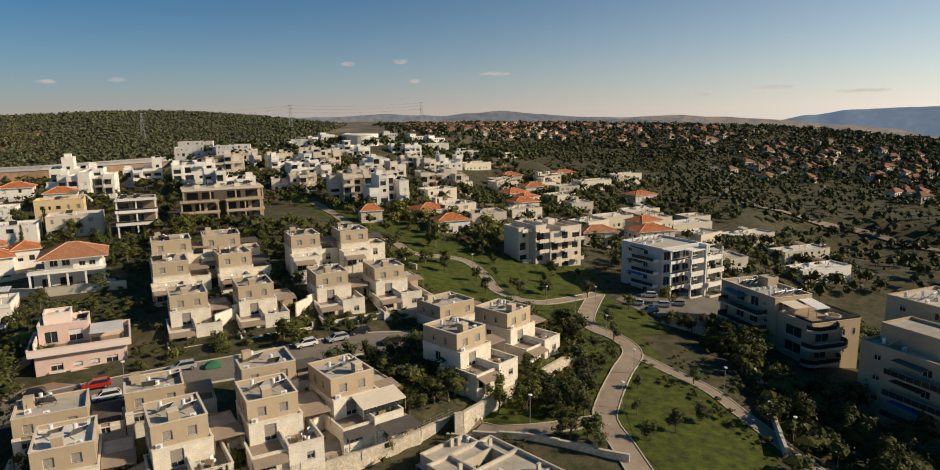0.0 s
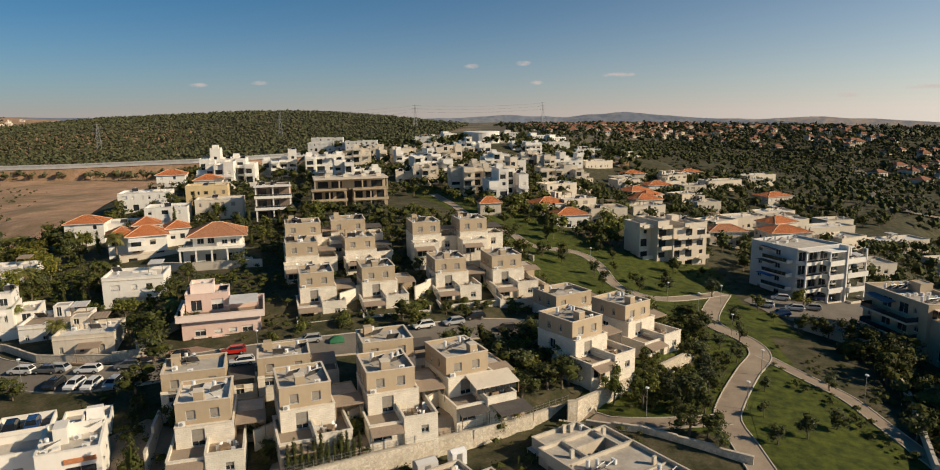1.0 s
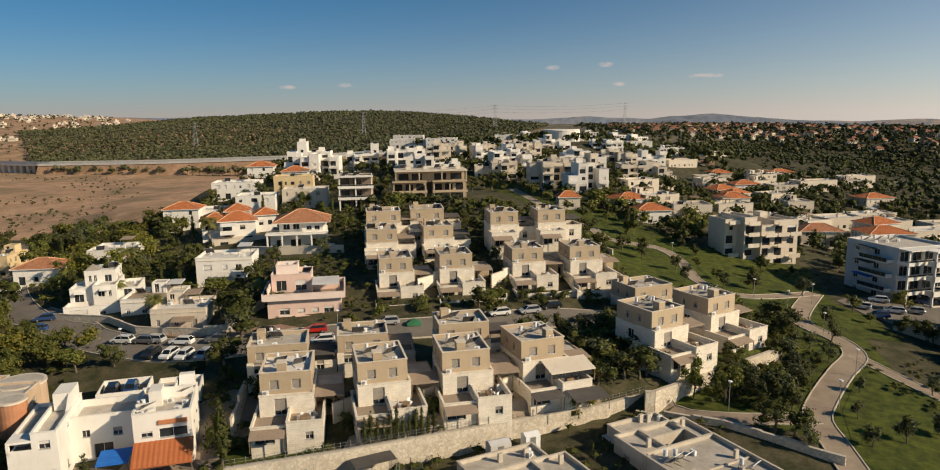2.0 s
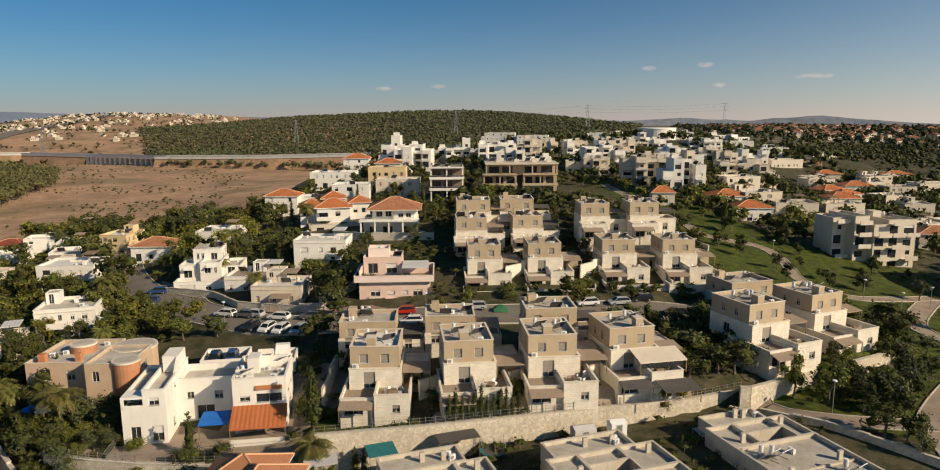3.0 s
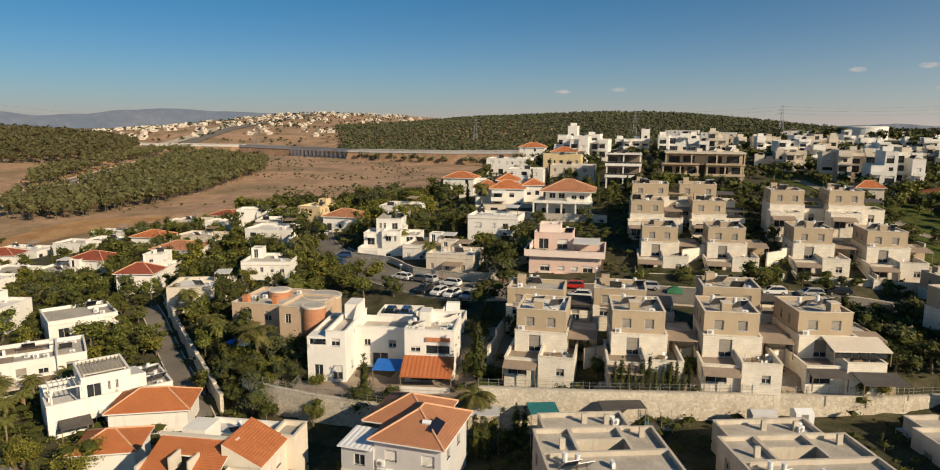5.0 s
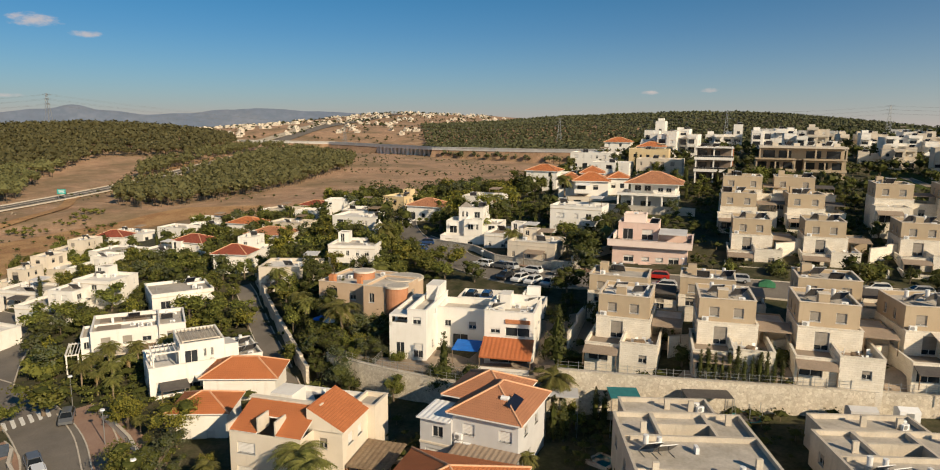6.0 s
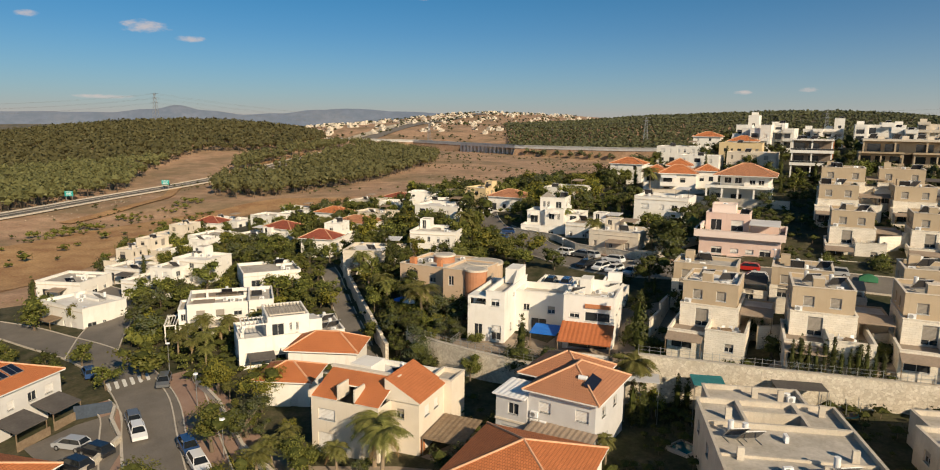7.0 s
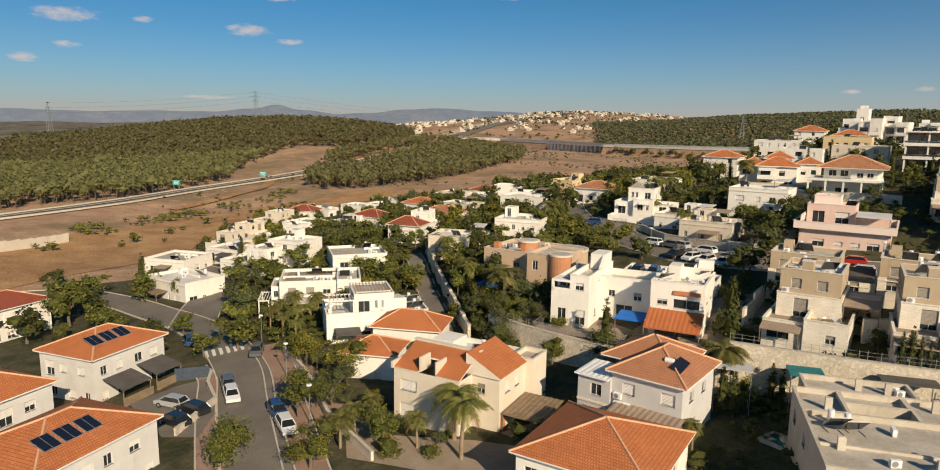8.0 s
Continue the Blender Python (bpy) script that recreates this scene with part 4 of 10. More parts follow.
def beige_house(x, y, z, turn, height, variant=0, seed=0, yard=9.5):
    """Three-storey house stepping forward: origin at the middle of the upper front wall, at ground height."""
    h = thing("stepped_house", x, y, z, turn, "beige rendered flat-roofed house with pale stone lower storeys and terrace", "house", "beige stepped houses")
    w, top = 3.5, height
    claim(x, y, turn, -4.5, 5.5, -7, 8.5)
    t2, t1 = top - 3.1, top - 6.0
    dn = {"f": [(1.3, top - 2.4, 1.25, 1.3, 0.97), (4.3, top - 2.4, 1.25, 1.3, 0.97)], "l": [(2.2, top - 2.3, 0.8, 1.3), (5, top - 2.3, 0.8, 1.3)],
          "r": [(2.0, top - 2.3, 0.9, 1.2), (5.5, top - 2.3, 0.9, 1.2)]}
    storey(h, -w, w, 0, 8.2, t2, top, BEIGE, ROOFWHITE if variant == 1 else ROOFGREY, 0.5, dn, cap=CREAM)
    lo = {"f": [(2.0, t1 + 0.15, 1.7, 2.4, 0.75)], "l": [(3, t1 + 0.5, 1.4, 1.6, 0.0)]}
    storey(h, -w - 0.1, w + 0.3, -0.9, 8.3, t1, t2 + 0.15, STONE, CREAM, 0.12, lo, cap=STONE)
    # terrace storey
    s0 = {"f": [(1.0, 0.3, 2.4, 2.1, 0.0)], "r": [(1.2, 1.0, 1.0, 1.0)]}
    storey(h, -w - 0.8, 0.4, -5.2, 4, -3, t1 + 0.5, STONE, PAVING, 0.5, {"f": [(0.5, 0.3, 2.6, 1.9, 0.0)]}, cap=STONE)
    storey(h, 0.4, 5.2, -5.8, 6, -3, t1 + 1.2, STONE, PAVING, 1.0, {"f": [(2.4, 0.8, 1.1, 1.1)]}, cap=STONE)
    awning(h, -w - 0.8, 0.2, -7.0, -5.25, max(1.9, t1 - 0.6), t1 + 0.2, BROWNCLOTH if variant != 2 else DARKCLOTH, "taut cloth awning over the patio", True)
    # side wing roofed by a pergola
    storey(h, w + 0.3, w + 4.2, 2.5, 7.5, -3, t2 - 0.3, BEIGE, ROOFGREY, 0.2, {})
    awning(h, w + 0.4, w + 4.4, -0.6, 2.5, t2 - 0.5, t2 - 0.1, BROWNCLOTH, "brown slatted pergola roof", t1 + 0.2)
    block(h, "stair_box", -1.2 if variant != 2 else 0.9, 0.1 if variant != 2 else 2.1, 0.8, 2.2, top - 0.5, top + 1.0, BEIGE)
    block(h, "stair_cap", -1.26 if variant != 2 else 0.84, 0.16 if variant != 2 else 2.16, 0.74, 2.26, top + 1.0, top + 1.1, CREAM)
    if variant == 2:
        awning(h, -0.8, 6.4, -4.6, -0.92, t1 + 2.3, t1 + 3.1, CREAM, "broad pale canopy over the glazed terrace", t1 + 0.4)
        g = Shape()
        for k in range(6):
            g.face([(-0.6 + 1.1 * k, -4.3, t1 + 1.3), (0.4 + 1.1 * k, -4.3, t1 + 1.3), (0.4 + 1.1 * k, -4.3, t1 + 2.2), (-0.6 + 1.1 * k, -4.3, t1 + 2.2)])
        part("terrace_glazing", g, GLASS, h, "dark terrace glazing")
        awning(h, 0.8, 6.2, -9.2, -5.9, 1.9, 2.3, DARKCLOTH, "dark cloth pergola roof", True)
    if yard:
        garden_terrace(h, w, yard)
    water_heater(h, 1.2 if variant != 2 else -1.6, 4.6, top - 0.5, 25)
    water_heater(h, -1.6 if variant != 2 else 1.3, 5.6, top - 0.5, 25)
    cooler(h, 1.8, 1.0, top - 0.5, 10)
    cooler(h, -w + 0.8, -0.55, t2 + 0.1, 0)
    cooler(h, 2.6, 6.8, top - 0.5, 90)
    r = random.Random(seed)
    for k in range(5):
        c = part("terrace_chair", chair_data(), None, h, "white plastic terrace chair")
        c.matrix_basis = pose(r.uniform(1, 4.6), r.uniform(-5.0, -1.6), t1 + 0.2, 0, 0, r.uniform(0, 360))
    f = Shape()
    f.prism([(-0.45, 0), (-0.4, 0), (-0.4, 0.68), (0.4, 0.68), (0.4, 0), (0.45, 0), (0.45, 0.74), (-0.45, 0.74)], -0.7, 0.7)
    f = part("terrace_table", f, WOOD, h, "brown terrace table")
    f.matrix_basis = pose(2.6, -3.4, t1 + 0.2, 0, 0, r.uniform(0, 90))
    return h


def plain_house(x, y, z, turn, w, d, height, mat=None, roofmat=None, seed=0, upper=None, label="", name="flat_roofed_house", group="white flat-roofed houses", stories=0):
    """A flat-roofed villa: origin at its front middle on the ground; upper: (x0, x1, y0, y1, height) of a second storey."""
    mat = mat or WHITE
    r = random.Random(seed)
    h = thing(name, x, y, z, turn, label or "white rendered flat-roofed villa", "house", group)
    claim(x, y, turn, -w / 2, w / 2, 0, d)

    def rows(length, top, base=0.0, cnt=None):
        out = []
        for k in range(max(1, round((top - base) / 3.1))):
            u = r.uniform(0.8, 1.6)
            while u < length - 1.6:
                ww, kind = r.choice(((1.0, 0), (1.3, 0), (1.8, 1), (0.7, 0)))
                hh = 2.0 if kind and k == 0 else r.choice((1.1, 1.2))
                zz = base + 3.05 * k + (0.25 if hh > 1.5 else 1.0)
                if zz + hh < top - 0.55 and u + ww < length - 0.4:
                    out.append((u, zz, ww, hh, r.choice((0, 0.4, 0.95, 0.95)), PALESHUTTER if mat in (WHITE, GREYWALL) else SHUTTER))
                u += ww + r.uniform(1.2, 2.8)
        return out
    holes = {"f": rows(w, height), "l": rows(d, height), "r": rows(d, height)}
    storey(h, -w / 2, w / 2, 0, d, -3, height, mat, roofmat or ROOFWHITE, 0.5, holes, cap=mat)
    clutter(h, -w / 2, w / 2, 0, d, height - 0.5, seed, 1 if not upper else 0, 2, not upper, mat)
    for k, up in enumerate(upper or ()):
        x0, x1, y0, y1, top = up
        hu = {"f": rows(x1 - x0, top, height), "l": rows(y1 - y0, top, height), "r": rows(y1 - y0, top, height)}
        storey(h, x0, x1, y0, y1, height - 0.5, top, mat, roofmat or ROOFWHITE, 0.4, hu, cap=mat)
        if k == 0:
            clutter(h, x0, x1, y0, y1, top - 0.4, seed + 7, 1, 1, True, mat)
    dress(h, w, d, height, mat, r, not upper)
    return h



def dress(h, w, d, height, mat, r, free_roof):
    """What sets one villa apart from the next: roof room, pergola, balcony, porch, ledges, condensers, dish."""
    roof = height - 0.5
    if free_roof:
        a = r.uniform(-w / 2 + 0.4, w / 2 - 3.6)
        if r.random() < 0.22:
            storey(h, a, a + r.uniform(2.2, 3.2), d - 3.4, d - 0.5, roof, roof + 2.3, mat, ROOFGREY, 0.15, {"f": [(0.5, roof + 0.1, 0.9, 1.9, 0.0)]}, name="roof_room")
        else:
            block(h, "roof_curb", a, a + r.uniform(2.5, 5.5), d - 3.0, d - 2.8, roof + 0.004, roof + 0.45, mat)
        if r.random() < 0.45:
            b = max(-w / 2 + 0.5, a - 3.4) if a > 0 else min(w / 2 - 3.6, a + 3.4)
            awning(h, b, b + 3.0, d - 4.2, d - 0.8, roof + 2.1, roof + 2.3, r.choice((BROWNCLOTH, WOOD, GREYWALL)), "slatted roof terrace pergola", roof, 1)
    if DISTANT[0]:
        return
    if r.random() < 0.5:
        p = part("satellite_dish", dish_data(), None, h, "white satellite dish")
        p.matrix_basis = pose(r.uniform(-w / 2 + 0.6, w / 2 - 0.6), r.uniform(0.8, d - 0.8), roof + 0.55, 0, -50, r.uniform(-70, -20))
        block(h, "dish_post", p.location.x - 0.03, p.location.x + 0.03, p.location.y - 0.03, p.location.y + 0.03, roof, roof + 0.55, METAL)
    if height > 5.4:
        u = r.uniform(-w / 2 + 0.3, w / 2 - 4.2)
        s = Shape()
        s.prism([(-1.5, 2.75), (-0.01, 2.75), (-0.01, 3.0), (-1.36, 3.0), (-1.36, 3.9), (-1.5, 3.9)], u, u + 3.8)
        part("balcony", s, mat, h)
    else:
        u = r.uniform(-w / 2, w / 2 - 4.5)
        awning(h, u, u + r.uniform(3, 4.5), -2.6, -0.01, 2.5, 2.75, r.choice((BROWNCLOTH, DARKCLOTH, WOOD, WHITE)), "flat porch roof on posts", True, 0)
    block(h, "ledge", -w / 2 - 0.06, w / 2 + 0.06, -0.1, -0.004, height - 0.75, height - 0.6, CREAM)


def tiled_house(x, y, z, turn, w, d, height, rise, mat, roofmat, seed=0, panels=0, label="", porch=False):
    """A house with a hipped tile roof: origin at its front middle on the ground."""
    h = thing("tiled_house", x, y, z, turn, label or "white rendered house with a hipped clay tile roof", "house", "tile-roofed houses")
    r = random.Random(seed)
    claim(x, y, turn, -w / 2, w / 2, 0, d)
    n = max(1, round(height / 3.0))

    def rows(length):
        out = []
        for k in range(n):
            u = r.uniform(0.8, 1.4)
            while u < length - 1.5:
                ww, hh = r.choice(((1.0, 1.2), (1.3, 1.2), (1.5, 2.0)))
                zz = height / n * k + (0.9 if hh < 1.5 else 0.25)
                if zz + hh < height - 0.3 and u + ww < length - 0.4:
                    out.append((u, zz, ww, hh, r.choice((0, 0.5, 0.95)), PALESHUTTER))
                u += ww + r.uniform(1.0, 2.2)
        return out
    storey(h, -w / 2, w / 2, 0, d, -3, height, mat, None, 0, {"f": rows(w), "l": rows(d), "r": rows(d), "b": rows(w)})
    roof = hip_roof(h, -w / 2, w / 2, 0, d, height + 0.16, rise, roofmat)
    if panels:
        slope = math.degrees(math.atan2(rise, min(w, d) / 2 + 0.5))
        for k in range(panels):
            s = Shape()
            s.box(-0.9, 0.9, 0, 2.0, 0.05, 0.13, 0)
            s.box(-0.82, 0.82, 0.06, 1.94, 0.13, 0.14, 1)
            s.box(-0.03, 0.03, 0.06, 1.94, 0.14, 0.145, 0)
            p = part("solar_panel", s, [METAL, PANEL], roof, "framed dark solar panel")
            p.matrix_basis = pose(-w * 0.1 + (k - 1) * 2.1, 1.6, height + 0.16 + 2.1 * math.tan(radians(slope)), slope, 0, 0)
    return h


def balcony_block(x, y, z, turn, w, d, floors, fh, mat, slabmat, label, recess=2.2, gap=None, glass=True, side=None, roofmat=None, wing=False, attic=True):
    """An apartment block with deep balconies along the front; gap: (x0, x1) of a recess through all floors."""
    h = thing("apartment_block", x, y, z, turn, label, "apartment building", "balcony apartment blocks")
    claim(x, y, turn, 0, w, -1, d)
    spans = [(0, w)] if not gap else [(0, gap[0]), (gap[1], w)]
    top = floors * fh
    for a, b in spans:
        holes = {"f": [], "r": [(2.5, f * fh + 0.9, 1.3, 1.3, 0.4) for f in range(floors)] + [(d * 0.45, f * fh + 0.9, 1.3, 1.3, 0.0) for f in range(floors)],
                 "l": [(2.5, f * fh + 0.9, 1.3, 1.3, 0.4) for f in range(floors)] + [(d * 0.45, f * fh + 0.9, 1.6, 1.3, 0.0) for f in range(floors)]}
        for f in range(floors):
            u = 0.6
            while u + 2.6 < b - a:
                holes["f"].append((u, f * fh + 0.15, 2.6, 2.3, 0.0))
                u += 3.6
        storey(h, a, b, recess, d, -4, top, mat, roofmat or ROOFGREY, 0.5, holes, cap=slabmat)
        for f in range(1, floors + 1):
            s = Shape()
            e = 0.0 if f < floors else 0.3
            s.box(a - 0.3, b + 0.3, -e, recess - 0.01, f * fh - 0.25, f * fh - 0.02)
            bal = part("balcony", s, slabmat, h)
            if f < floors:
                q = Shape()
                q.box(a - 0.3, b + 0.3, 0, 0.15, f * fh - 0.02, f * fh + 0.55)
                q.box(a - 0.3, a - 0.15, 0.15, recess - 0.01, f * fh - 0.02, f * fh + 0.55)
                q.box(b + 0.15, b + 0.3, 0.15, recess - 0.01, f * fh - 0.02, f * fh + 0.55)
                part("parapet", q, slabmat, bal)
                if glass:
                    rail(bal, [(a - 0.2, 0.07), (b + 0.2, 0.07)], f * fh + 0.55, 0.5, METAL, 1.2, True)
        for c in (a, (a + b) / 2 - 0.2, b - 0.4):
            block(h, "pier", c, c + 0.4, 0.3, 0.7, -4, top - 0.25, slabmat)
    if gap:
        storey(h, gap[0], gap[1], recess + 3, d - 1, -4, top + 0.8, DARKWALL, ROOFGREY, 0.4, {})
    if side:
        block(h, "side_panel", w + 0.0, w + 0.25, recess, recess + 3, 0, top - 0.2, side)
    if wing:
        for f in range(1, floors):
            s = Shape()
            s.prism([(4, f * fh - 0.25), (d - 6, f * fh - 0.25), (d - 6, f * fh + 0.6), (d - 6.15, f * fh + 0.6), (d - 6.15, f * fh), (4.15, f * fh), (4.15, f * fh + 0.6), (4, f * fh + 0.6)], -2.4, -0.31)
            b = part("side_balcony", s, slabmat, h)
            rail(b, [(-2.35, 4.1), (-2.35, d - 6.1)], f * fh, 1.05, METAL, 1.2, True)
            awning(h, -2.2, -0.32, d * 0.5, d * 0.5 + 5, f * fh + 2.4, f * fh + 2.6, BLUECLOTH if f == 1 else DARKCLOTH, "cloth balcony awning", False)
        if attic:
            storey(h, w * 0.3, w - 0.5, d * 0.45, d - 1, top - 0.5, top + 2.9, mat, ROOFGREY, 0.4, {"f": [(1, top + 0.2, 2.2, 2.0, 0.0)]}, cap=slabmat)
    r = random.Random(int(x * 3 + y))
    for k in range(max(2, int(w / 4))):
        water_heater(h, 1.5 + k * 3.4, d - 2.5 - r.uniform(0, 2), top - 0.5, 20)
        cooler(h, 2.4 + k * 3.4, d - 6, top - 0.5, 0)
    return h


# ---------------------------------------------------------------- houses in place
G = ground_at
for k, (x, y, t, top, v) in enumerate((
        (-50.6, 77.3, 26, 3.9, 1), (-38.0, 82.0, 31, 5.0, 0), (-27.6, 88.0, 29, 5.4, 0), (-17.8, 95.3, 36, 5.6, 2),
        (-55.3, 128.4, 27, 9.3, 0), (-43.6, 133.4, 27, 9.7, 0), (-29.8, 141.8, 27, 10.0, 0), (-18.0, 146.8, 27, 10.0, 0),
        (-0.0, 109.2, 46, 7.6, 0), (9.1, 123.8, 47, 6.5, 0))):
    beige_house(x, y, top - 8.2, t, 8.2, v, k, 9.0 if 3 < k < 8 else 0)
for k, (x, y, t, top, w, d, base) in enumerate((
        (-58.0, 87.0, 27, 3.9, 9, 7, -1.2), (-46.6, 93.7, 27, 4.4, 8, 7, -0.8), (-30.6, 96.9, 28, 6.6, 8, 7, -0.8),
        (-64.6, 142.5, 27, 12.7, 7.2, 8, 5), (-53.3, 150.2, 29, 12.8, 7.2, 8, 6), (-68.1, 151.6, 26, 15.7, 8.4, 8, 8.3),
        (-58.9, 157.8, 24, 15.7, 8.4, 8, 8.5), (-38.6, 156.3, 26, 15.7, 6.8, 8, 8), (-27.8, 160.1, 26, 16.0, 6.8, 8, 8), (-2.8, 134.5, 40, 5.0, 9, 8, -2))):
    h = thing("stepped_house", x, y, base, t, "beige rendered flat-roofed house with a pale stone ledge", "house", "beige stepped houses")
    claim(x, y, t, -w / 2, w / 2, -1, d)
    hh = top - base
    storey(h, -w / 2, w / 2, 0, d, hh - 3.1, hh, BEIGE, ROOFGREY, 0.5, {"f": [(1.2, hh - 2.35, 1.25, 1.3, 0.97), (w - 2.5, hh - 2.35, 1.25, 1.3, 0.97)], "r": [(2, hh - 2.3, 1, 1.2)], "l": [(2, hh - 2.3, 0.8, 1.2), (5, hh - 2.3, 0.8, 1.2)]}, cap=CREAM)
    storey(h, -w / 2 - 0.1, w / 2 + 0.1, -0.7, d + 0.1, -3, hh - 3.0, STONE, CREAM, 0.12, {"f": [(1.0, 0.9, 1.4, 1.8, 0.6)], "r": [(1.5, 1.2, 1, 1.2)]}, cap=STONE)
    clutter(h, -w / 2, w / 2, 0, d, hh - 0.5, 40 + k, 2, 2, False, BEIGE)
    storey(h, w / 2 + 0.1, w / 2 + 4.4, 0.6, 7.0, -3, hh - 3.9, STONE, PAVING, 0.5, {"f": [(1.2, max(0.3, hh - 6.6), 1.2, 1.6, 0.5)]}, cap=STONE)
    block(h, "stair_box", -w / 2 + 1, -w / 2 + 2.3, d - 2.6, d - 1.2, hh - 0.5, hh + 1.1, BEIGE)
    if k > 2:
        storey(h, -w / 2 - 0.6, w / 2 - 1.4, -4.6, -0.73, -3, hh - 4.2, STONE, PAVING, 0.8, {"f": [(0.8, max(0.2, hh - 7.4), 2.2, 2.0, 0.0), (w - 3.4, max(0.6, hh - 7.0), 1.1, 1.3, 0.5)]}, cap=STONE, name="terrace_storey")
        awning(h, -w / 2 - 0.4, w / 2 - 2.6, -6.4, -4.65, max(1.6, hh - 5.6), max(2.0, hh - 5.0), BROWNCLOTH, "taut cloth awning over the patio", True)
        for a in (0.6, 1.6):
            c = part("terrace_chair", chair_data(), None, h, "white plastic terrace chair")
            c.matrix_basis = pose(a - w / 4, -2.6, hh - 5.0, 0, 0, 70 * a)
    awning(h, w / 2 + 0.3, w / 2 + 4.2, 0.9, 5.5, hh - 2.3, hh - 2.0, BROWNCLOTH if k % 2 else DARKCLOTH, "slatted pergola roof", hh - 4.4)

# white twin house with the orange and the blue awning
h = thing("white_twin_house", -66.6, 66.0, -7.4, 33, "white rendered twin house with stepped roof terraces", "house")
claim(-66.6, 66.0, 33, -15, 8, -4, 20)
storey(h, 0, 7.2, 0, 9.4, -3, 8.0, WHITE, ROOFGREY, 0.6, {"f": [(0.9, 4.7, 1.4, 0.8, 0.3, PALESHUTTER), (3.1, 4.4, 3.5, 1.3, 0.0), (0.8, 0.3, 5.6, 2.1, 0.0)], "r": [(2, 5, 1.2, 1.2, 0.6), (5.5, 5, 1.2, 1.2, 0.9), (3, 1, 1.2, 1.2, 0.4)]}, cap=WHITE)
block(h, "tile_trim", 3.1, 6.7, -0.22, -0.005, 6.35, 6.9, CLAYPOT, "orange tile trim")
awning(h, -0.1, 7.3, -3.4, -0.01, 2.2, 4.1, ORANGECLOTH, "orange corrugated awning over the patio", True, 1)
block(h, "patio_wall", 0, 7.2, -3.9, -3.7, -1, 0.9, WHITE)
block(h, "stair_box", 1.6, 3.2, 3.6, 6.4, 7.4, 9.6, WHITE)
block(h, "roof_wall", 3.2, 7.0, 6.0, 6.2, 7.4, 9.1, WHITE)
block(h, "roof_wall", 4.6, 4.8, 6.2, 9.2, 7.4, 9.3, WHITE)
block(h, "roof_wall", 0.25, 2.6, 1.9, 2.1, 7.4, 8.7, WHITE)
s = Shape()
s.prism([(6.2, 7.4), (9.2, 7.4), (9.2, 9.9), (8.2, 9.9)], 5.0, 7.0)
part("sloping_stair_roof", s, WHITE, h)
for a, b in ((1.0, 3.0), (2.0, 8.2), (5.6, 7.4)):
    water_heater(h, a, b, 7.4, 30)
for a, b in ((5.5, 1.2), (6.2, 3.2), (4.2, 4.4), (0.9, 1.2)):
    cooler(h, a, b, 7.4, 0)
p = part("satellite_dish", dish_data(), None, h, "white satellite dish")
p.matrix_basis = pose(2.2, 1.0, 8.1, 0, -50, -40)
storey(h, -8.5, 0, 5.0, 11, -3, 6.6, WHITE, ROOFGREY, 0.9, {"f": [(1.2, 3.6, 1.0, 1.0, 0), (5, 3.4, 1.2, 1.2, 0.5), (2.5, 0.4, 2.4, 2.1, 0)]}, cap=WHITE)
storey(h, -14.2, -8.5, -1, 11.5, -3, 5.0, WHITE, PAVING, 0.15, {"f": [(1.0, 0.3, 1.3, 2.2, 0), (3.7, 0.3, 1.5, 2.2, 0.5, PALESHUTTER)], "r": [(3, 1, 1, 1.2, 0.4)], "l": [(3, 1, 1.2, 1.2, 0.4), (7, 1, 1.2, 1.2, 0.4)]})
storey(h, -11.4, -8.5, -1, 11.5, 4.95, 7.6, WHITE, ROOFGREY, 0.7, {"f": [(0.8, 5.4, 1.3, 1.1, 0.4, PALESHUTTER)], "r": [(4.6, 6.0, 0.7, 0.6, 0)]}, cap=WHITE)
block(h, "stair_box", -10.9, -8.7, 7.2, 11.2, 7.0, 9.4, WHITE)
s = Shape()
s.prism([(4.2, 7.0), (7.19, 7.0), (7.19, 9.4)], -8.95, -8.7)
part("sloping_wall", s, WHITE, h)
storey(h, -14.2, -11.4, 1.6, 11.5, 4.95, 6.7, WHITE, ROOFGREY, 0.5, {"f": [(0.4, 5.1, 2.0, 1.2, 0)], "l": [(3, 5.2, 1.2, 1.0, 0.4)]})
block(h, "corner_post", -14.2, -13.85, -1, -0.65, 5.0, 6.4, WHITE)
block(h, "loggia_lintel", -14.2, -11.4, -1, 1.6, 6.4, 6.72, WHITE)
block(h, "loggia_parapet", -14.2, -11.4, -1, -0.8, 5.0, 5.5, WHITE)
storey(h, -8.5, 6.5, 11.0, 14.2, -3, 5.0, WHITE, ROOFGREY, 0.6, {})
storey(h, -7.5, -0.5, 14.2, 20, -3, 6.0, WHITE, ASPHALT, 1.1, {})
storey(h, 0.6, 7.0, 14.2, 19.5, -3, 5.6, WHITE, ROOFGREY, 0.8, {})
awning(h, -4.6, -0.7, -1.2, 2.6, 2.2, 2.5, BLUECLOTH, "bright blue tarpaulin shade", True)
s = Shape()
s.box(-15.5, 7.6, -5.2, -1.0, -3, -0.05)
s.box(-8.5, 0, -1.0, 5, -3, -0.05)
part("patio", s, PAVING, h, "pale paved patio")
rail(h, [(-15.4, -1), (-15.4, -5.1), (7.5, -5.1)], -0.05, 1.0, METAL, 0.35)

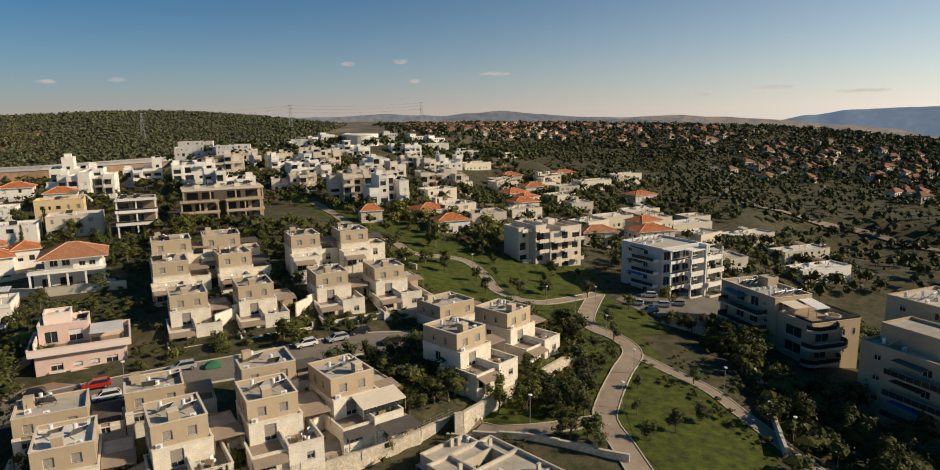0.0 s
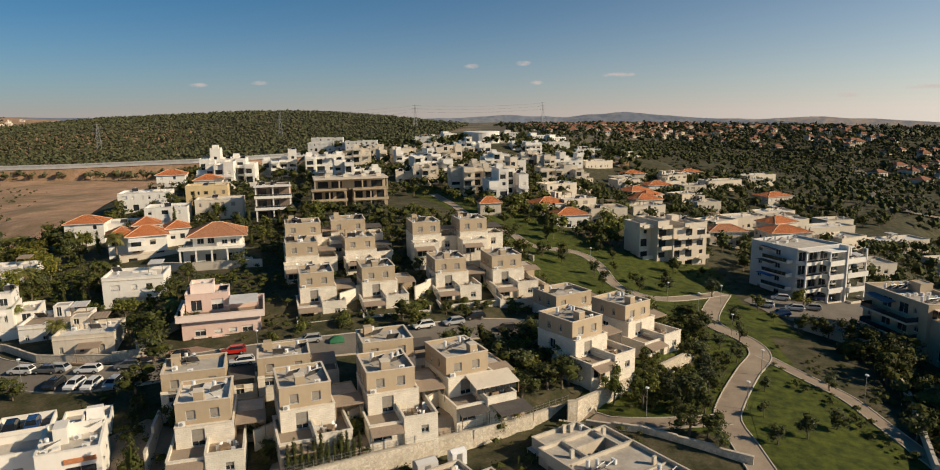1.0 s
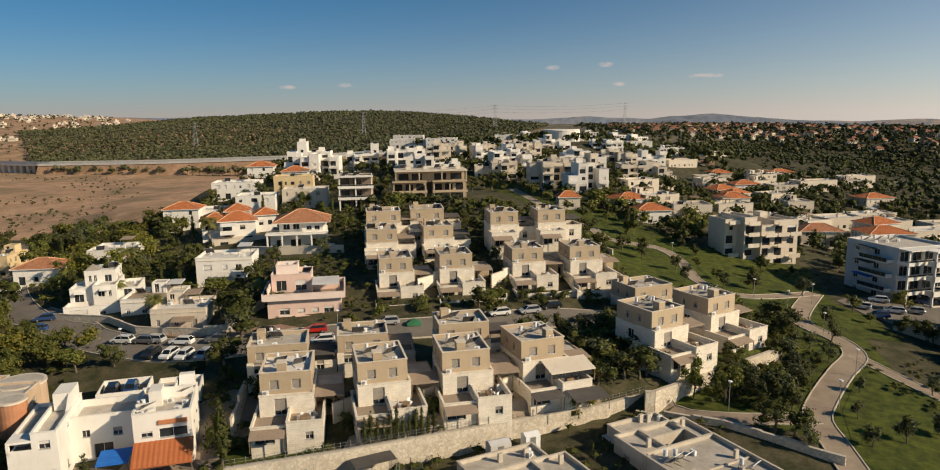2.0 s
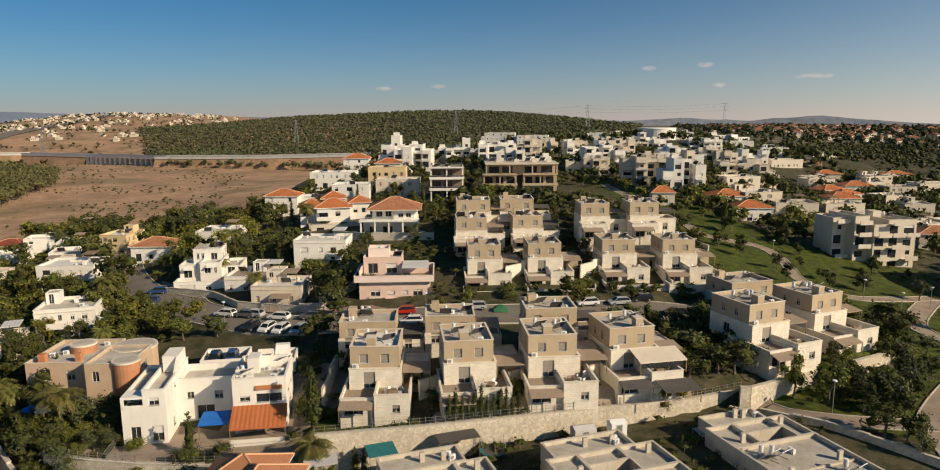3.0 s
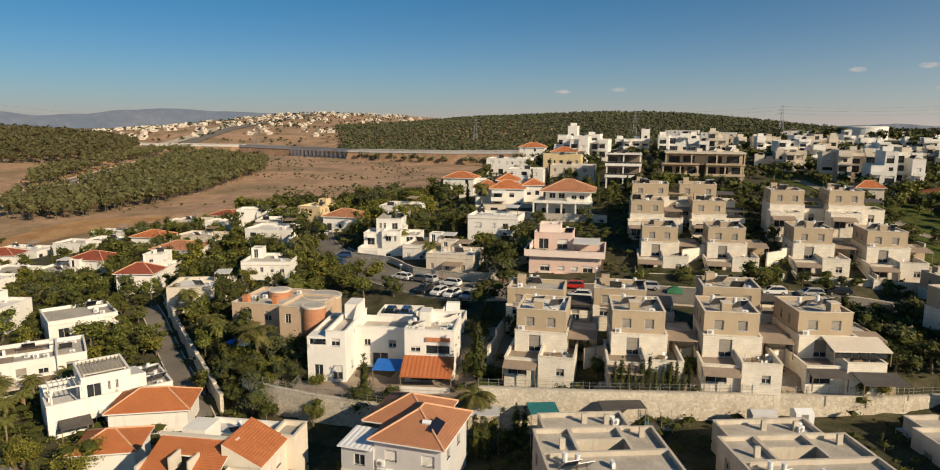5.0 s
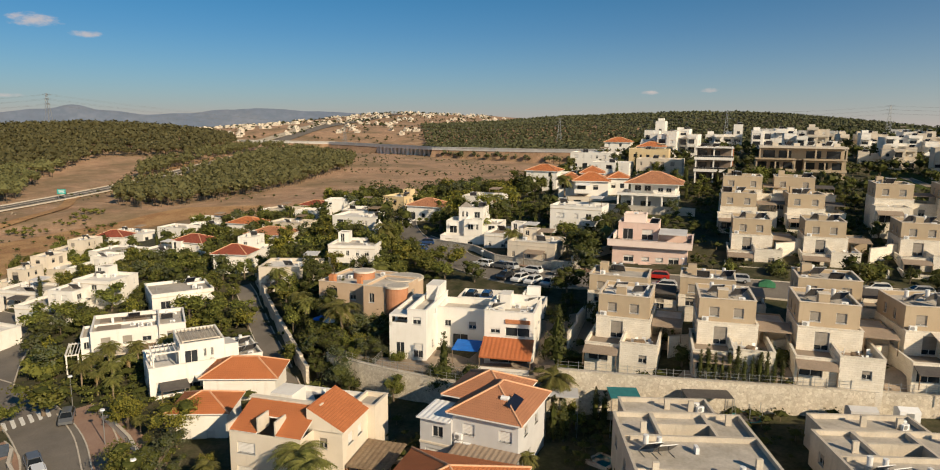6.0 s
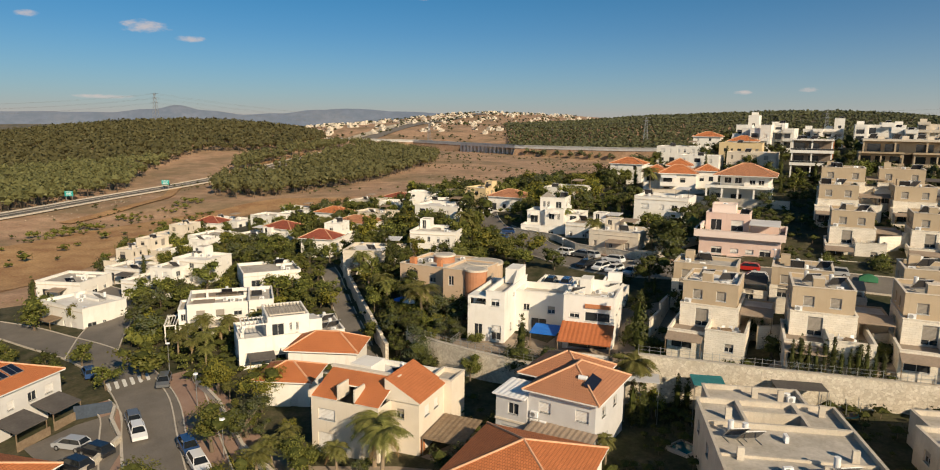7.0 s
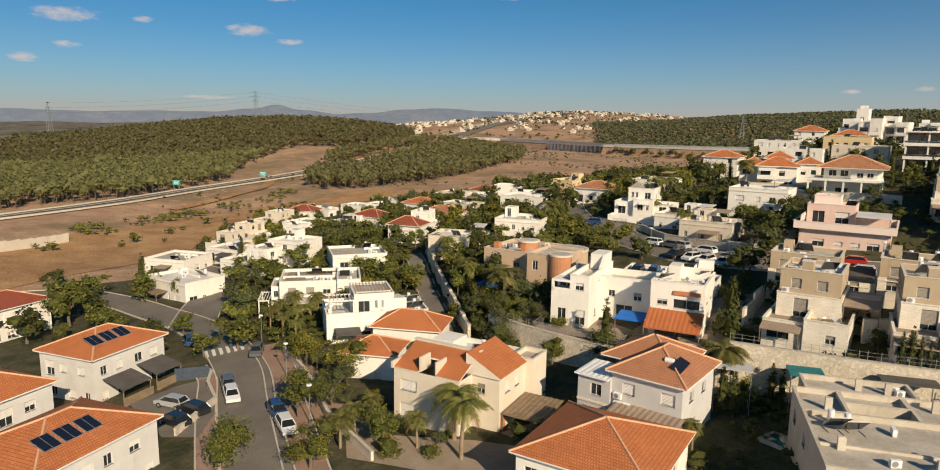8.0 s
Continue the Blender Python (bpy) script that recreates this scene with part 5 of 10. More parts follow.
# pink villa
h = thing("pink_villa", -74.3, 107.6, -1.6, 27, "salmon pink villa with a wide pale roof terrace", "house")
claim(-74.3, 107.6, 27, 0, 15.7, 0, 12)
storey(h, 0.9, 14.9, 0.9, 11.5, -3, 5.7, PINK, None, 0, {"f": [(2.2, 2.6, 1.9, 1.3, 0.3, PALESHUTTER), (5.6, 2.9, 1.4, 0.8, 0.9, PALESHUTTER), (8.2, 2.9, 1.4, 0.8, 0.9, PALESHUTTER), (10.6, 2.6, 1.9, 1.3, 0.3, PALESHUTTER), (3, -0.4, 1.6, 1.9, 0), (7.5, -0.4, 2.4, 1.9, 0)], "r": [(3, 2.7, 1.2, 1.2, 0.4)], "l": [(3, 2.7, 1.2, 1.2, 0.4)]})
for a in (3.1, 11.5):
    block(h, "bay_box", a - 0.25, a + 2.15, 0.45, 0.85, 2.3, 2.55, PALEPINK)
block(h, "flower_box", 6.0, 11.2, 0.2, 0.88, 1.9, 2.4, PINK)
storey(h, 0, 15.7, 0, 11.9, 5.65, 6.9, PALEPINK, PAVING, 0.9, {}, cap=PALEPINK)
storey(h, 1.4, 9.2, 5.2, 11.6, 6.0, 9.6, PINK, ROOFWHITE, 0.7, {"f": [(0.9, 6.3, 2.0, 2.1, 0), (4.6, 6.3, 2.2, 2.1, 0.5, PALESHUTTER)]}, cap=PALEPINK)
storey(h, 2.2, 6.5, 7.5, 11.4, 9.0, 11.0, PALEPINK, ROOFWHITE, 0.5, {}, cap=PALEPINK)
block(h, "terrace_wall", 1.0, 1.2, 0.4, 5.2, 6.0, 8.0, PALEPINK)
block(h, "terrace_wall", 9.2, 14.6, 6.2, 6.4, 6.0, 8.6, PINK)
awning(h, 9.4, 14.6, 1.2, 6.1, 8.3, 8.7, GREYWALL, "pale grey terrace canopy", 6.0)
water_heater(h, 7.8, 9.5, 8.9, 20)
cooler(h, 4.4, 9.5, 10.5, 0)

# white villa with the columned porch and the broad hipped roof
h = thing("porch_villa", -97.1, 144.3, 5.2, 27, "white villa with a columned porch and weathered hipped tile roof", "house")
claim(-97.1, 144.3, 27, 0, 15.5, 0, 12)
storey(h, 0.8, 15.0, 3.2, 12, -3, 4.7, WHITE, PAVING, 0.1, {"f": [(1.5, 0.4, 1.8, 2.3, 0), (5, 0.4, 2.6, 2.3, 0), (10, 0.4, 2.8, 2.3, 0)], "r": [(3, 1, 1.4, 1.3, 0.4)]})
block(h, "porch_roof", 0, 15.4, 0, 3.19, 4.3, 4.75, WHITE)
block(h, "porch_floor", -0.2, 15.6, -0.4, 3.19, -3, 0.1, CREAM)
for c in (0.2, 3.8, 7.4, 11.0, 14.8):
    block(h, "column", c, c + 0.4, 0.15, 0.55, 0.1, 4.3, WHITE)
storey(h, 3.2, 14.8, 3.0, 11.4, 4.7, 7.2, WHITE, None, 0, {"f": [(1.0, 5.3, 1.6, 1.4, 0), (3.4, 5.3, 1.6, 1.4, 0), (7.6, 5.3, 1.2, 1.4, 0.4, PALESHUTTER)], "r": [(1.2, 5.3, 1.6, 1.4, 0), (5, 5.3, 1.2, 1.4, 0.4)], "l": [(2, 5.3, 1.4, 1.4, 0), (5, 5.3, 1.4, 1.4, 0)]})
storey(h, 8.8, 14.2, 1.8, 2.98, 4.7, 7.15, WHITE, None, 0, {"f": [(1.2, 5.2, 1.3, 1.5, 0.3, PALESHUTTER), (3.2, 5.2, 1.3, 1.5, 0.3, PALESHUTTER)]})
hip_roof(h, 2.6, 15.2, 1.2, 11.8, 7.36, 2.75, TILEOLD, 0.9)
block(h, "side_stair", 15.42, 17.0, 0.2, 2.2, -3, 1.6, WHITE)
rail(h, [(0.2, 0.1), (15.2, 0.1)], 4.75, 0.8, WHITE, 0.3)

def block_front(x, y, z, turn):
    """Projecting balcony towers before the grey and white block, stepping out towards the parking court."""
    h = thing("balcony_tower", x, y, z, turn, "white stepped balcony tower in front of the grey apartment block", "balcony", "balcony towers")
    claim(x, y, turn, 4, 18, -5, 0)
    for f in range(4):
        zz = f * 3.4
        for k, (a, b, out) in enumerate(((4.6, 9.6, 2.6), (10.2, 17.2, 4.4 - 0.7 * f))):
            s = Shape()
            s.prism([(-out, zz - 0.3), (-0.31, zz - 0.3), (-0.31, zz), (-out + 0.18, zz), (-out + 0.18, zz + 0.95), (-out, zz + 0.95)], a, b)
            p = part("balcony", s, WHITE if f else CREAM, h)
            q = Shape()
            q.box(a, a + 0.16, -out + 0.18, -0.31, zz, zz + 0.95)
            q.box(b - 0.16, b, -out + 0.18, -0.31, zz, zz + 0.95)
            part("side_parapet", q, WHITE, p)
    for a in (4.6, 9.3, 16.9):
        block(h, "pier", a, a + 0.3, -2.4, -1.9, -4, 13.2, WHITE)
    block(h, "roof_slab", 4.4, 9.9, -2.7, -0.31, 13.2, 13.5, WHITE)
    block(h, "stair_wall", 9.7, 10.15, -2.9, -0.31, -4, 14.6, WHITE)
    return h


def terrace_block(x, y, z, turn):
    """A beige block whose lower storeys step forward in roof terraces with dark railings."""
    h = thing("apartment_block", x, y, z, turn, "beige apartment block with stepped roof terraces and dark railings", "apartment building", "balcony apartment blocks")
    claim(x, y, turn, -3, 13, -13, 18)
    top = 13.5
    storey(h, 0, 9.6, 0, 17.6, -4, top, BEIGE, ROOFGREY, 0.7, {"f": [(1.0, 10.1, 2.6, 2.2, 0.0), (5.2, 10.1, 3.0, 2.2, 0.0), (1.0, 6.6, 2.4, 2.2, 0.0)],
           "l": [(1.5, 10.9, 1.2, 1.2, 0.3), (5.5, 10.2, 2.6, 2.1, 0.0), (10, 10.2, 2.6, 2.1, 0.0), (14, 10.9, 0.8, 1.2, 0.3), (1.5, 6.9, 1.2, 1.2, 0.3), (5.5, 6.4, 2.6, 2.1, 0), (10, 6.4, 2.6, 2.1, 0), (14.4, 7.4, 1.2, 1.2, 0.4), (4, 3.2, 2.4, 1.6, 0), (9, 3.2, 2.4, 1.6, 0)],
           "r": [(3, 10.9, 1.2, 1.2, 0.4), (9, 10.9, 1.2, 1.2, 0.4), (3, 7.4, 1.2, 1.2, 0.4), (9, 7.4, 1.2, 1.2, 0.4)]}, cap=CREAM)
    storey(h, 0.8, 13.0, -9.6, -0.02, -4, 10.6, BEIGE, PAVING, 0.9, {"l": [(2.4, 6.6, 4.5, 2.2, 0.0), (2.4, 3.2, 4.5, 2.2, 0.0)], "f": [(1.0, 6.6, 3.4, 2.2, 0.0), (7.6, 7.4, 0.8, 1.3, 0.4), (10.2, 7.4, 0.8, 1.3, 0.4), (1.0, 3.2, 3.0, 2.2, 0), (7.6, 3.8, 0.9, 1.3, 0.4)],
           "r": [(1.5, 7.2, 1.0, 1.3, 0.4), (5.5, 7.2, 1.0, 1.3, 0.4), (1.5, 3.7, 1.0, 1.3, 0.4)]}, cap=CREAM)
    storey(h, 9.62, 12.4, 0, 10, -4, 10.0, BEIGE, PAVING, 0.8, {"r": [(2, 6.8, 1.2, 1.3, 0.4), (6, 6.8, 1.2, 1.3, 0.4)]}, cap=CREAM)
    for f, (zz, x0, x1, y0) in enumerate(((9.5, -0.6, 6.8, -11.6), (6.2, -1.6, 8.2, -12.6), (2.8, -1.6, 7.4, -12.0))):
        s = Shape()
        ring = [(x0, -9.62), (x0, y0 + 1.4), (x0 + 0.5, y0 + 0.5), (x0 + 1.5, y0), (x1 - 1.8, y0), (x1 - 0.6, y0 + 0.6), (x1, y0 + 1.7), (x1, -9.62)]
        s.slab(ring, zz - 0.35, zz + 0.15)
        b = part("terrace_balcony", s, CREAM, h)
        rail(b, ring, zz + 0.15, 1.0, DARKMETAL, 0.16, True)
    for zz in (9.4, 6.0, 2.6):
        s = Shape()
        s.prism([(2, zz - 0.3), (15, zz - 0.3), (15, zz), (2, zz)], -2.8, -0.02)
        b = part("side_balcony", s, CREAM, h)
        rail(b, [(-0.1, 2.1), (-2.7, 2.1), (-2.7, 14.9), (-0.1, 14.9)], zz, 1.05, DARKMETAL, 0.16, True)
    awning(h, -2.6, -0.05, 8.2, 14.5, 12.0, 12.3, surface("slate_blue_awning", (0.09, 0.13, 0.19), (0.12, 0.17, 0.24), 1, 0.85, 0.2), "slate blue balcony awning", False)
    awning(h, 1.2, 5.0, -4.2, -0.05, 12.3, 12.6, CREAM, "pale cloth terrace shade", 9.7)
    awning(h, 6.0, 9.4, -5.2, -0.05, 12.0, 12.7, TANKWHITE, "white terrace canopy", 9.7)
    rail(h, [(0.9, -5.0), (0.9, -9.5), (12.9, -9.5), (12.9, -0.3)], 10.6, 0.6, DARKMETAL, 0.2, True)
    s = Shape()
    for i in range(12):
        s.slab([(9.9 + q * math.cos(2 * math.pi * j / 12), -5.6 + q * math.sin(2 * math.pi * j / 12)) for j in (i, i + 1) for q in ((1.6, 1.4) if j == i else (1.4, 1.6))][::-1], 9.7, 10.5)
    part("round_planter", s, CREAM, h, "round pale planter")
    for k in range(5):
        water_heater(h, 1.4 + 1.5 * k, 3.4 + 0.3 * (k % 2), top - 0.7, 15)
        cooler(h, 1.4 + 1.5 * k, 8.6, top - 0.7, 90 * (k % 2))
    for k in range(4):
        water_heater(h, 2.0 + 1.8 * k, 14.2, top - 0.7, 15)
    storey(h, 6.4, 9.3, 9.8, 13.0, top - 0.7, top + 1.5, BEIGE, ROOFGREY, 0.2, {}, name="stair_box")
    return h


# villa under a cluster of orange hipped roofs
h = thing("clustered_roof_villa", -115.8, 150.6, 6.0, 36, "white villa under a cluster of bright orange hipped tile roofs", "house", "tile-roofed houses")
claim(-115.8, 150.6, 36, -4, 16, -3, 15)
storey(h, 0.5, 9.8, 0.6, 8, -3, 5.3, WHITE, None, 0, {"f": [(0.8, 2.8, 2.4, 2.0, 0), (5.2, 3.0, 1.4, 1.3, 0.4, PALESHUTTER), (1.0, -0.4, 1.6, 2.0, 0), (5.6, -0.2, 1.8, 1.4, 0)], "r": [(2, 3.0, 1.4, 1.3, 0.4, PALESHUTTER), (5, 3, 1.2, 1.3, 0)]})
hip_roof(h, 0.5, 9.8, 0.6, 8, 5.46, 2.2, TILE, 0.7)
storey(h, -4, 0.48, 3.2, 11, -3, 5.3, WHITE, None, 0, {"f": [(0.8, 3.0, 2.0, 1.3, 0)], "l": [(2, 3, 1.4, 1.3, 0.3)]})
hip_roof(h, -4, 2.6, 3.2, 11, 5.47, 1.9, TILE, 0.6)
storey(h, 2.2, 8.6, 8.02, 14.6, -3, 7.0, WHITE, None, 0, {"r": [(2, 4.8, 1.2, 1.3, 0.4)]})
hip_roof(h, 2.2, 8.6, 8.02, 14.6, 7.16, 1.9, TILE, 0.6)
storey(h, 9.82, 15.6, 5.4, 12.4, -3, 5.9, WHITE, None, 0, {"f": [(1.0, 3.2, 1.2, 1.3, 0.4, PALESHUTTER), (3.4, 3.2, 1.2, 1.3, 0)], "r": [(2, 3.2, 1.4, 1.3, 0.2)]})
hip_roof(h, 9.9, 15.6, 5.4, 12.4, 6.06, 1.7, TILE, 0.6)
s = Shape()
s.prism([(-2.4, 2.2), (0.59, 2.2), (0.59, 2.5), (-2.24, 2.5), (-2.24, 3.3), (-2.4, 3.3)], 0.6, 5.2)
part("balcony", s, WHITE, h)
awning(h, 0.8, 4.8, -1.8, 0.55, 4.5, 4.9, TANKWHITE, "white cloth balcony awning", False)
storey(h, -1.5, 12, -2.6, 0.58, -4, 1.2, CREAM, PAVING, 0.9, {"f": [(2, -1.4, 2, 1.8, 0), (8, -1.0, 1.2, 1.2, 0.5)]}, cap=CREAM, name="garden_terrace")
water_heater(h, 7.4, -1.2, 0.3, 20)

# apartment blocks behind
balcony_block(-97.5, 185, 10.4, 25, 10.2, 11, 3, 3.45, DARKWALL, WHITE, "dark glazed apartment block with projecting white balconies", 2.6, None, True, CLAYPOT)
wide = balcony_block(-88.5, 206, 10.2, 25, 24.5, 13, 2, 3.5, BEIGE, BEIGE, "wide beige apartment block with deep balconies and a dark central stairwell", 3.4, (11.0, 13.4), False)
storey(wide, 1.2, 24.4, 4.2, 12.6, 6.5, 10.2, BEIGE, ROOFGREY, 0.4, {"f": [(0.8, 7.2, 3.4, 2.2, 0), (5.2, 7.2, 3.6, 2.2, 0), (12.8, 7.2, 4.2, 2.2, 0), (18.4, 7.2, 3.8, 2.2, 0)], "r": [(2, 8, 1.4, 1.2, 0.3)]}, name="attic_storey")
block(wide, "roof_slab", 0.6, 25.0, 1.0, 12.8, 10.22, 10.75, CREAM)
for a in (0.8, 8.6, 16.2, 24.4):
    block(wide, "roof_pier", a, a + 0.4, 1.3, 1.7, 7.0, 10.2, BEIGE)
for a in (3.0, 9.0, 15.0, 20.0):
    water_heater(wide, a, 9.0, 10.75, 20)
    block(wide, "roof_box", a + 1.5, a + 3.2, 5, 6.6, 10.75, 11.7, CREAM)
balcony_block(52, 170.5, -6, 32, 15, 18, 4, 3.4, GREYWALL, WHITE, "grey and white apartment block with long stepped balconies", 3.2, None, True, wing=True, attic=False)
block_front(52, 170.5, -6, 32)
terrace_block(64.3, 138.0, -9.5, 17)
# added block outside the view, continuing the row to shade the park slope
balcony_block(90, 66, -11, 30, 12, 24, 4, 3.6, CREAM, CREAM, "unseen cream apartment block added to cast shade", 1.8, None, True)
balcony_block(77, 90, -10.5, 23, 11.5, 24, 4, 3.6, BEIGE, BEIGE, "cream apartment block with long balconies and a flat roof", 1.8, None, True, wing=True)

balcony_block(87, 106, -12, 23, 14, 20, 6, 3.4, BEIGE, BEIGE, "tall tan apartment block with a flat roof", 1.8, None, True)

# tan house with the round stair towers
h = thing("tan_house", -91.1, 61.8, -5.6, 27, "tan rendered house with round brick-red stair towers and grey flat roofs", "house")
claim(-91.1, 61.8, 27, -10, 7, 0, 14)
storey(h, 0, 6.4, 0.5, 9, -3, 6.0, TAN, ROOFGREY, 0.4, {"f": [(1, 3.2, 1.0, 1.6, 0), (4, 3.2, 1.2, 1.6, 0.5)], "r": [(2, 3.0, 1.6, 1.6, 0), (5.5, 3, 1.2, 1.6, 0.5)]}, cap=CREAM)
storey(h, -10, 0, 3, 14, -3, 5.4, TAN, ROOFGREY, 0.4, {"f": [(2, 2.6, 1.6, 1.8, 0), (6, 2.6, 1.2, 1.6, 0.5)]}, cap=CREAM)
for cx, cy, rr, tt in ((5.6, 1.6, 1.9, 6.15), (-4.5, 9.5, 1.9, 6.3), (3.2, 10, 3.4, 5.6)):
    s = Shape()
    s.tube((cx, cy, -3), (cx, cy, tt), rr, rr, 24, 0)
    s.tube((cx, cy, tt - 0.15), (cx, cy, tt + 0.12), rr + 0.12, rr + 0.12, 24, 1)
    s.tube((cx, cy, tt + 0.1), (cx, cy, tt + 0.14), rr - 0.3, rr - 0.3, 24, 2)
    part("round_tower", s, [BRICKRED if rr < 2 else TAN, CREAM, ROOFGREY], h, "round rendered tower with a pale rim")
for a in ((-8, 7), (-6.5, 8), (-2, 12)):
    cooler(h, a[0], a[1], 5.0, 20)
block(h, "chimney", -8.6, -7.6, 4, 5, 5, 6.4, CLAYPOT)
block(h, "chimney", -3.2, -2.4, 4.2, 5, 5, 6.4, CLAYPOT)

# villas round the lower lanes
plain_house(-120.1, 79.5, -5.2, 40, 10.2, 9.5, 6.3, WHITE, ROOFGREY, 5, None, "white villa with a dark solar array on its roof")
plain_house(-122, 65.2, -6.6, 46, 11.5, 9, 4.7, CREAM, ROOFWHITE, 6, None, "low cream villa with a white roof")
h = thing("stepped_villa", -114.0, 109.0, -1.5, 33, "white villa of stepped cubes with roof terraces above a garage", "house", "white flat-roofed houses")
claim(-114.0, 109.0, 33, -6.5, 7.5, -4, 11)
SH = [(0.9, 3.9, 1.3, 1.3, 0.0, PALESHUTTER), (2.9, 3.9, 0.6, 1.3, 0.0, PALESHUTTER)]
storey(h, -6.2, 6.0, -4, 0, -3, 2.7, WHITE, PAVING, 0.8, {"f": [(1.0, 0.1, 3.4, 2.0, 0.95, PALESHUTTER), (6.5, 0.8, 1.2, 1.0, 0.3, PALESHUTTER)]}, cap=WHITE)
storey(h, -5.8, -1.2, 0, 7, -3, 5.6, WHITE, ROOFWHITE, 0.4, {"f": [(0.8, 2.3, 1.8, 2.2, 0.0, PALESHUTTER)], "l": [(2, 3.2, 1.2, 1.2, 0.4, PALESHUTTER)]}, cap=WHITE)
storey(h, -1.2, 3.2, -1.2, 8, -3, 6.3, WHITE, ROOFWHITE, 0.4, {"f": SH, "r": [(2, 3.6, 1.2, 1.3, 0.5, PALESHUTTER)]}, cap=WHITE)
storey(h, 3.2, 7.0, 0.8, 9.5, -3, 5.0, WHITE, ROOFGREY, 0.5, {"f": [(1.0, 2.6, 1.6, 2.1, 0.0, PALESHUTTER)], "r": [(3, 2.8, 1.4, 1.2, 0.5, PALESHUTTER)]}, cap=WHITE)
storey(h, -3.6, 2.4, 3.6, 10.4, 5.0, 8.4, WHITE, ROOFWHITE, 0.35, {"f": [(0.7, 6.2, 0.6, 1.3, 0, PALESHUTTER), (1.7, 6.2, 0.6, 1.3, 0, PALESHUTTER), (3.8, 6.0, 1.4, 1.5, 0, PALESHUTTER)], "r": [(2, 6.2, 1.4, 1.3, 0.3, PALESHUTTER)]}, cap=WHITE)
s = Shape()
apex = Vector((-2.2, 5.4, 9.7))
ring = [Vector((-3.7, 3.9, 8.42)), Vector((-0.7, 3.9, 8.42)), Vector((-0.7, 6.9, 8.42)), Vector((-3.7, 6.9, 8.42))]
for u, v in zip(ring, ring[1:] + ring[:1]):
    s.face([u, v, apex])
s.face(ring[::-1])
part("pyramid_roof", s, SHUTTER, h, "small grey pyramid roof")
for u in (-4.9, 0.2):
    awning(h, u, u + 2.0, -1.0 if u < 0 else -2.2, -0.01 if u < 0 else -1.21, 4.75 if u < 0 else 5.45, 5.0 if u < 0 else 5.7, WHITE, "small white window canopy", False, 0)
cooler(h, 5.2, 6.4, 4.5, 0)
water_heater(h, 1.0, 8.6, 8.06, 20)
plain_house(-101, 108, -1.2, 24, 11, 10, 4.0, WHITE, PAVING, 8, None, "low white house with a paved roof terrace")
plain_house(-88.5, 101.5, -0.8, 24, 10, 9, 4.2, CREAM, ROOFWHITE, 21, None, "low cream house with pergola beside the street")
h = plain_house(-94.5, 124, 1.6, 24, 12, 9, 6.8, WHITE, ROOFWHITE, 22, None, "white villa with a curved corner balcony")
s = Shape()
for z0, z1, rr in ((-2.5, 0.6, 1.9), (2.7, 3.9, 2.3), (3.9, 3.98, 2.4)):
    s.tube((4.0, -0.3, z0), (4.0, -0.3, z1), rr, rr, 24)
part("curved_balcony", s, WHITE, h, "rounded white corner balcony")


def roof_solar(house, x, y, z, n, turn=0.0):
    """A row of dark collectors with their upright white tanks."""
    for i in range(n):
        water_heater(house, x + 2.1 * i * math.cos(radians(turn)), y + 2.1 * i * math.sin(radians(turn)), z, turn)


def slats(house, x0, x1, y0, y1, z, mat, label, foot, gap=0.45):
    """A slatted pergola: bars on two beams and four posts."""
    s = Shape()
    n = int((x1 - x0) / gap)
    for a, b in ((y0 + 0.1, y0 + 0.25), (y1 - 0.25, y1 - 0.1)):
        s.box(x0, x1, a, b, z - 0.18, z)
    for a in (x0, x1 - 0.15):
        s.box(a, a + 0.15, y0 + 0.2, y1 - 0.2, z - 0.17, z - 0.01)
    g = part("pergola", s, mat, house, label)
    bar = Shape()
    bar.box(-0.05, 0.05, y0, y1, z, z + 0.14)
    bar = bar.data("slat", [mat])
    for i in range(n + 1):
        part("slat", bar, None, g).matrix_basis = pose(x0 + (x1 - x0) * i / n, 0, 0)
    for a in (x0 + 0.12, x1 - 0.12):
        for b in (y0 + 0.18, y1 - 0.18):
            q = Shape()
            q.box(a - 0.1, a + 0.1, b - 0.1, b + 0.1, foot, z - 0.18)
            part("post", q, mat, g)


# long white villa with the crowded roof
h = thing("long_villa", -117.0, 34.6, -12.6, 71, "long white rendered villa with a crowded grey flat roof", "house", "white flat-roofed houses")
claim(-117.0, 34.6, 71, -8, 8.5, -1, 11)
PS = PALESHUTTER
storey(h, -7.0, 3.2, 0, 10.5, -2, 5.6, WHITE, ROOFGREY, 0.55, {"f": [(1.4, 3.2, 1.5, 1.3, 0.95, SHUTTER), (4.6, 3.2, 1.5, 1.3, 0.9, SHUTTER), (7.6, 3.2, 1.4, 1.3, 0.4, PS), (1.0, 0.4, 2.4, 2.1, 0.0, PS), (5.5, 0.4, 2.4, 2.1, 0.0, PS)],
                                                              "l": [(2, 3.2, 1.4, 1.3, 0.5, PS), (6.2, 3.2, 1.4, 1.3, 0.9, PS), (3, 0.4, 2.0, 2.1, 0, PS)]}, cap=WHITE)
storey(h, 3.2, 7.4, -0.8, 9.2, -2, 5.9, WHITE, ROOFGREY, 0.55, {"f": [(1.2, 3.4, 1.8, 1.3, 0.3, SHUTTER), (1.0, 0.6, 1.4, 1.3, 0.5, PS)], "r": [(2, 3.3, 1.2, 1.2, 0.9, PS), (6, 3.3, 1.2, 1.2, 0.5, PS)]}, cap=WHITE)
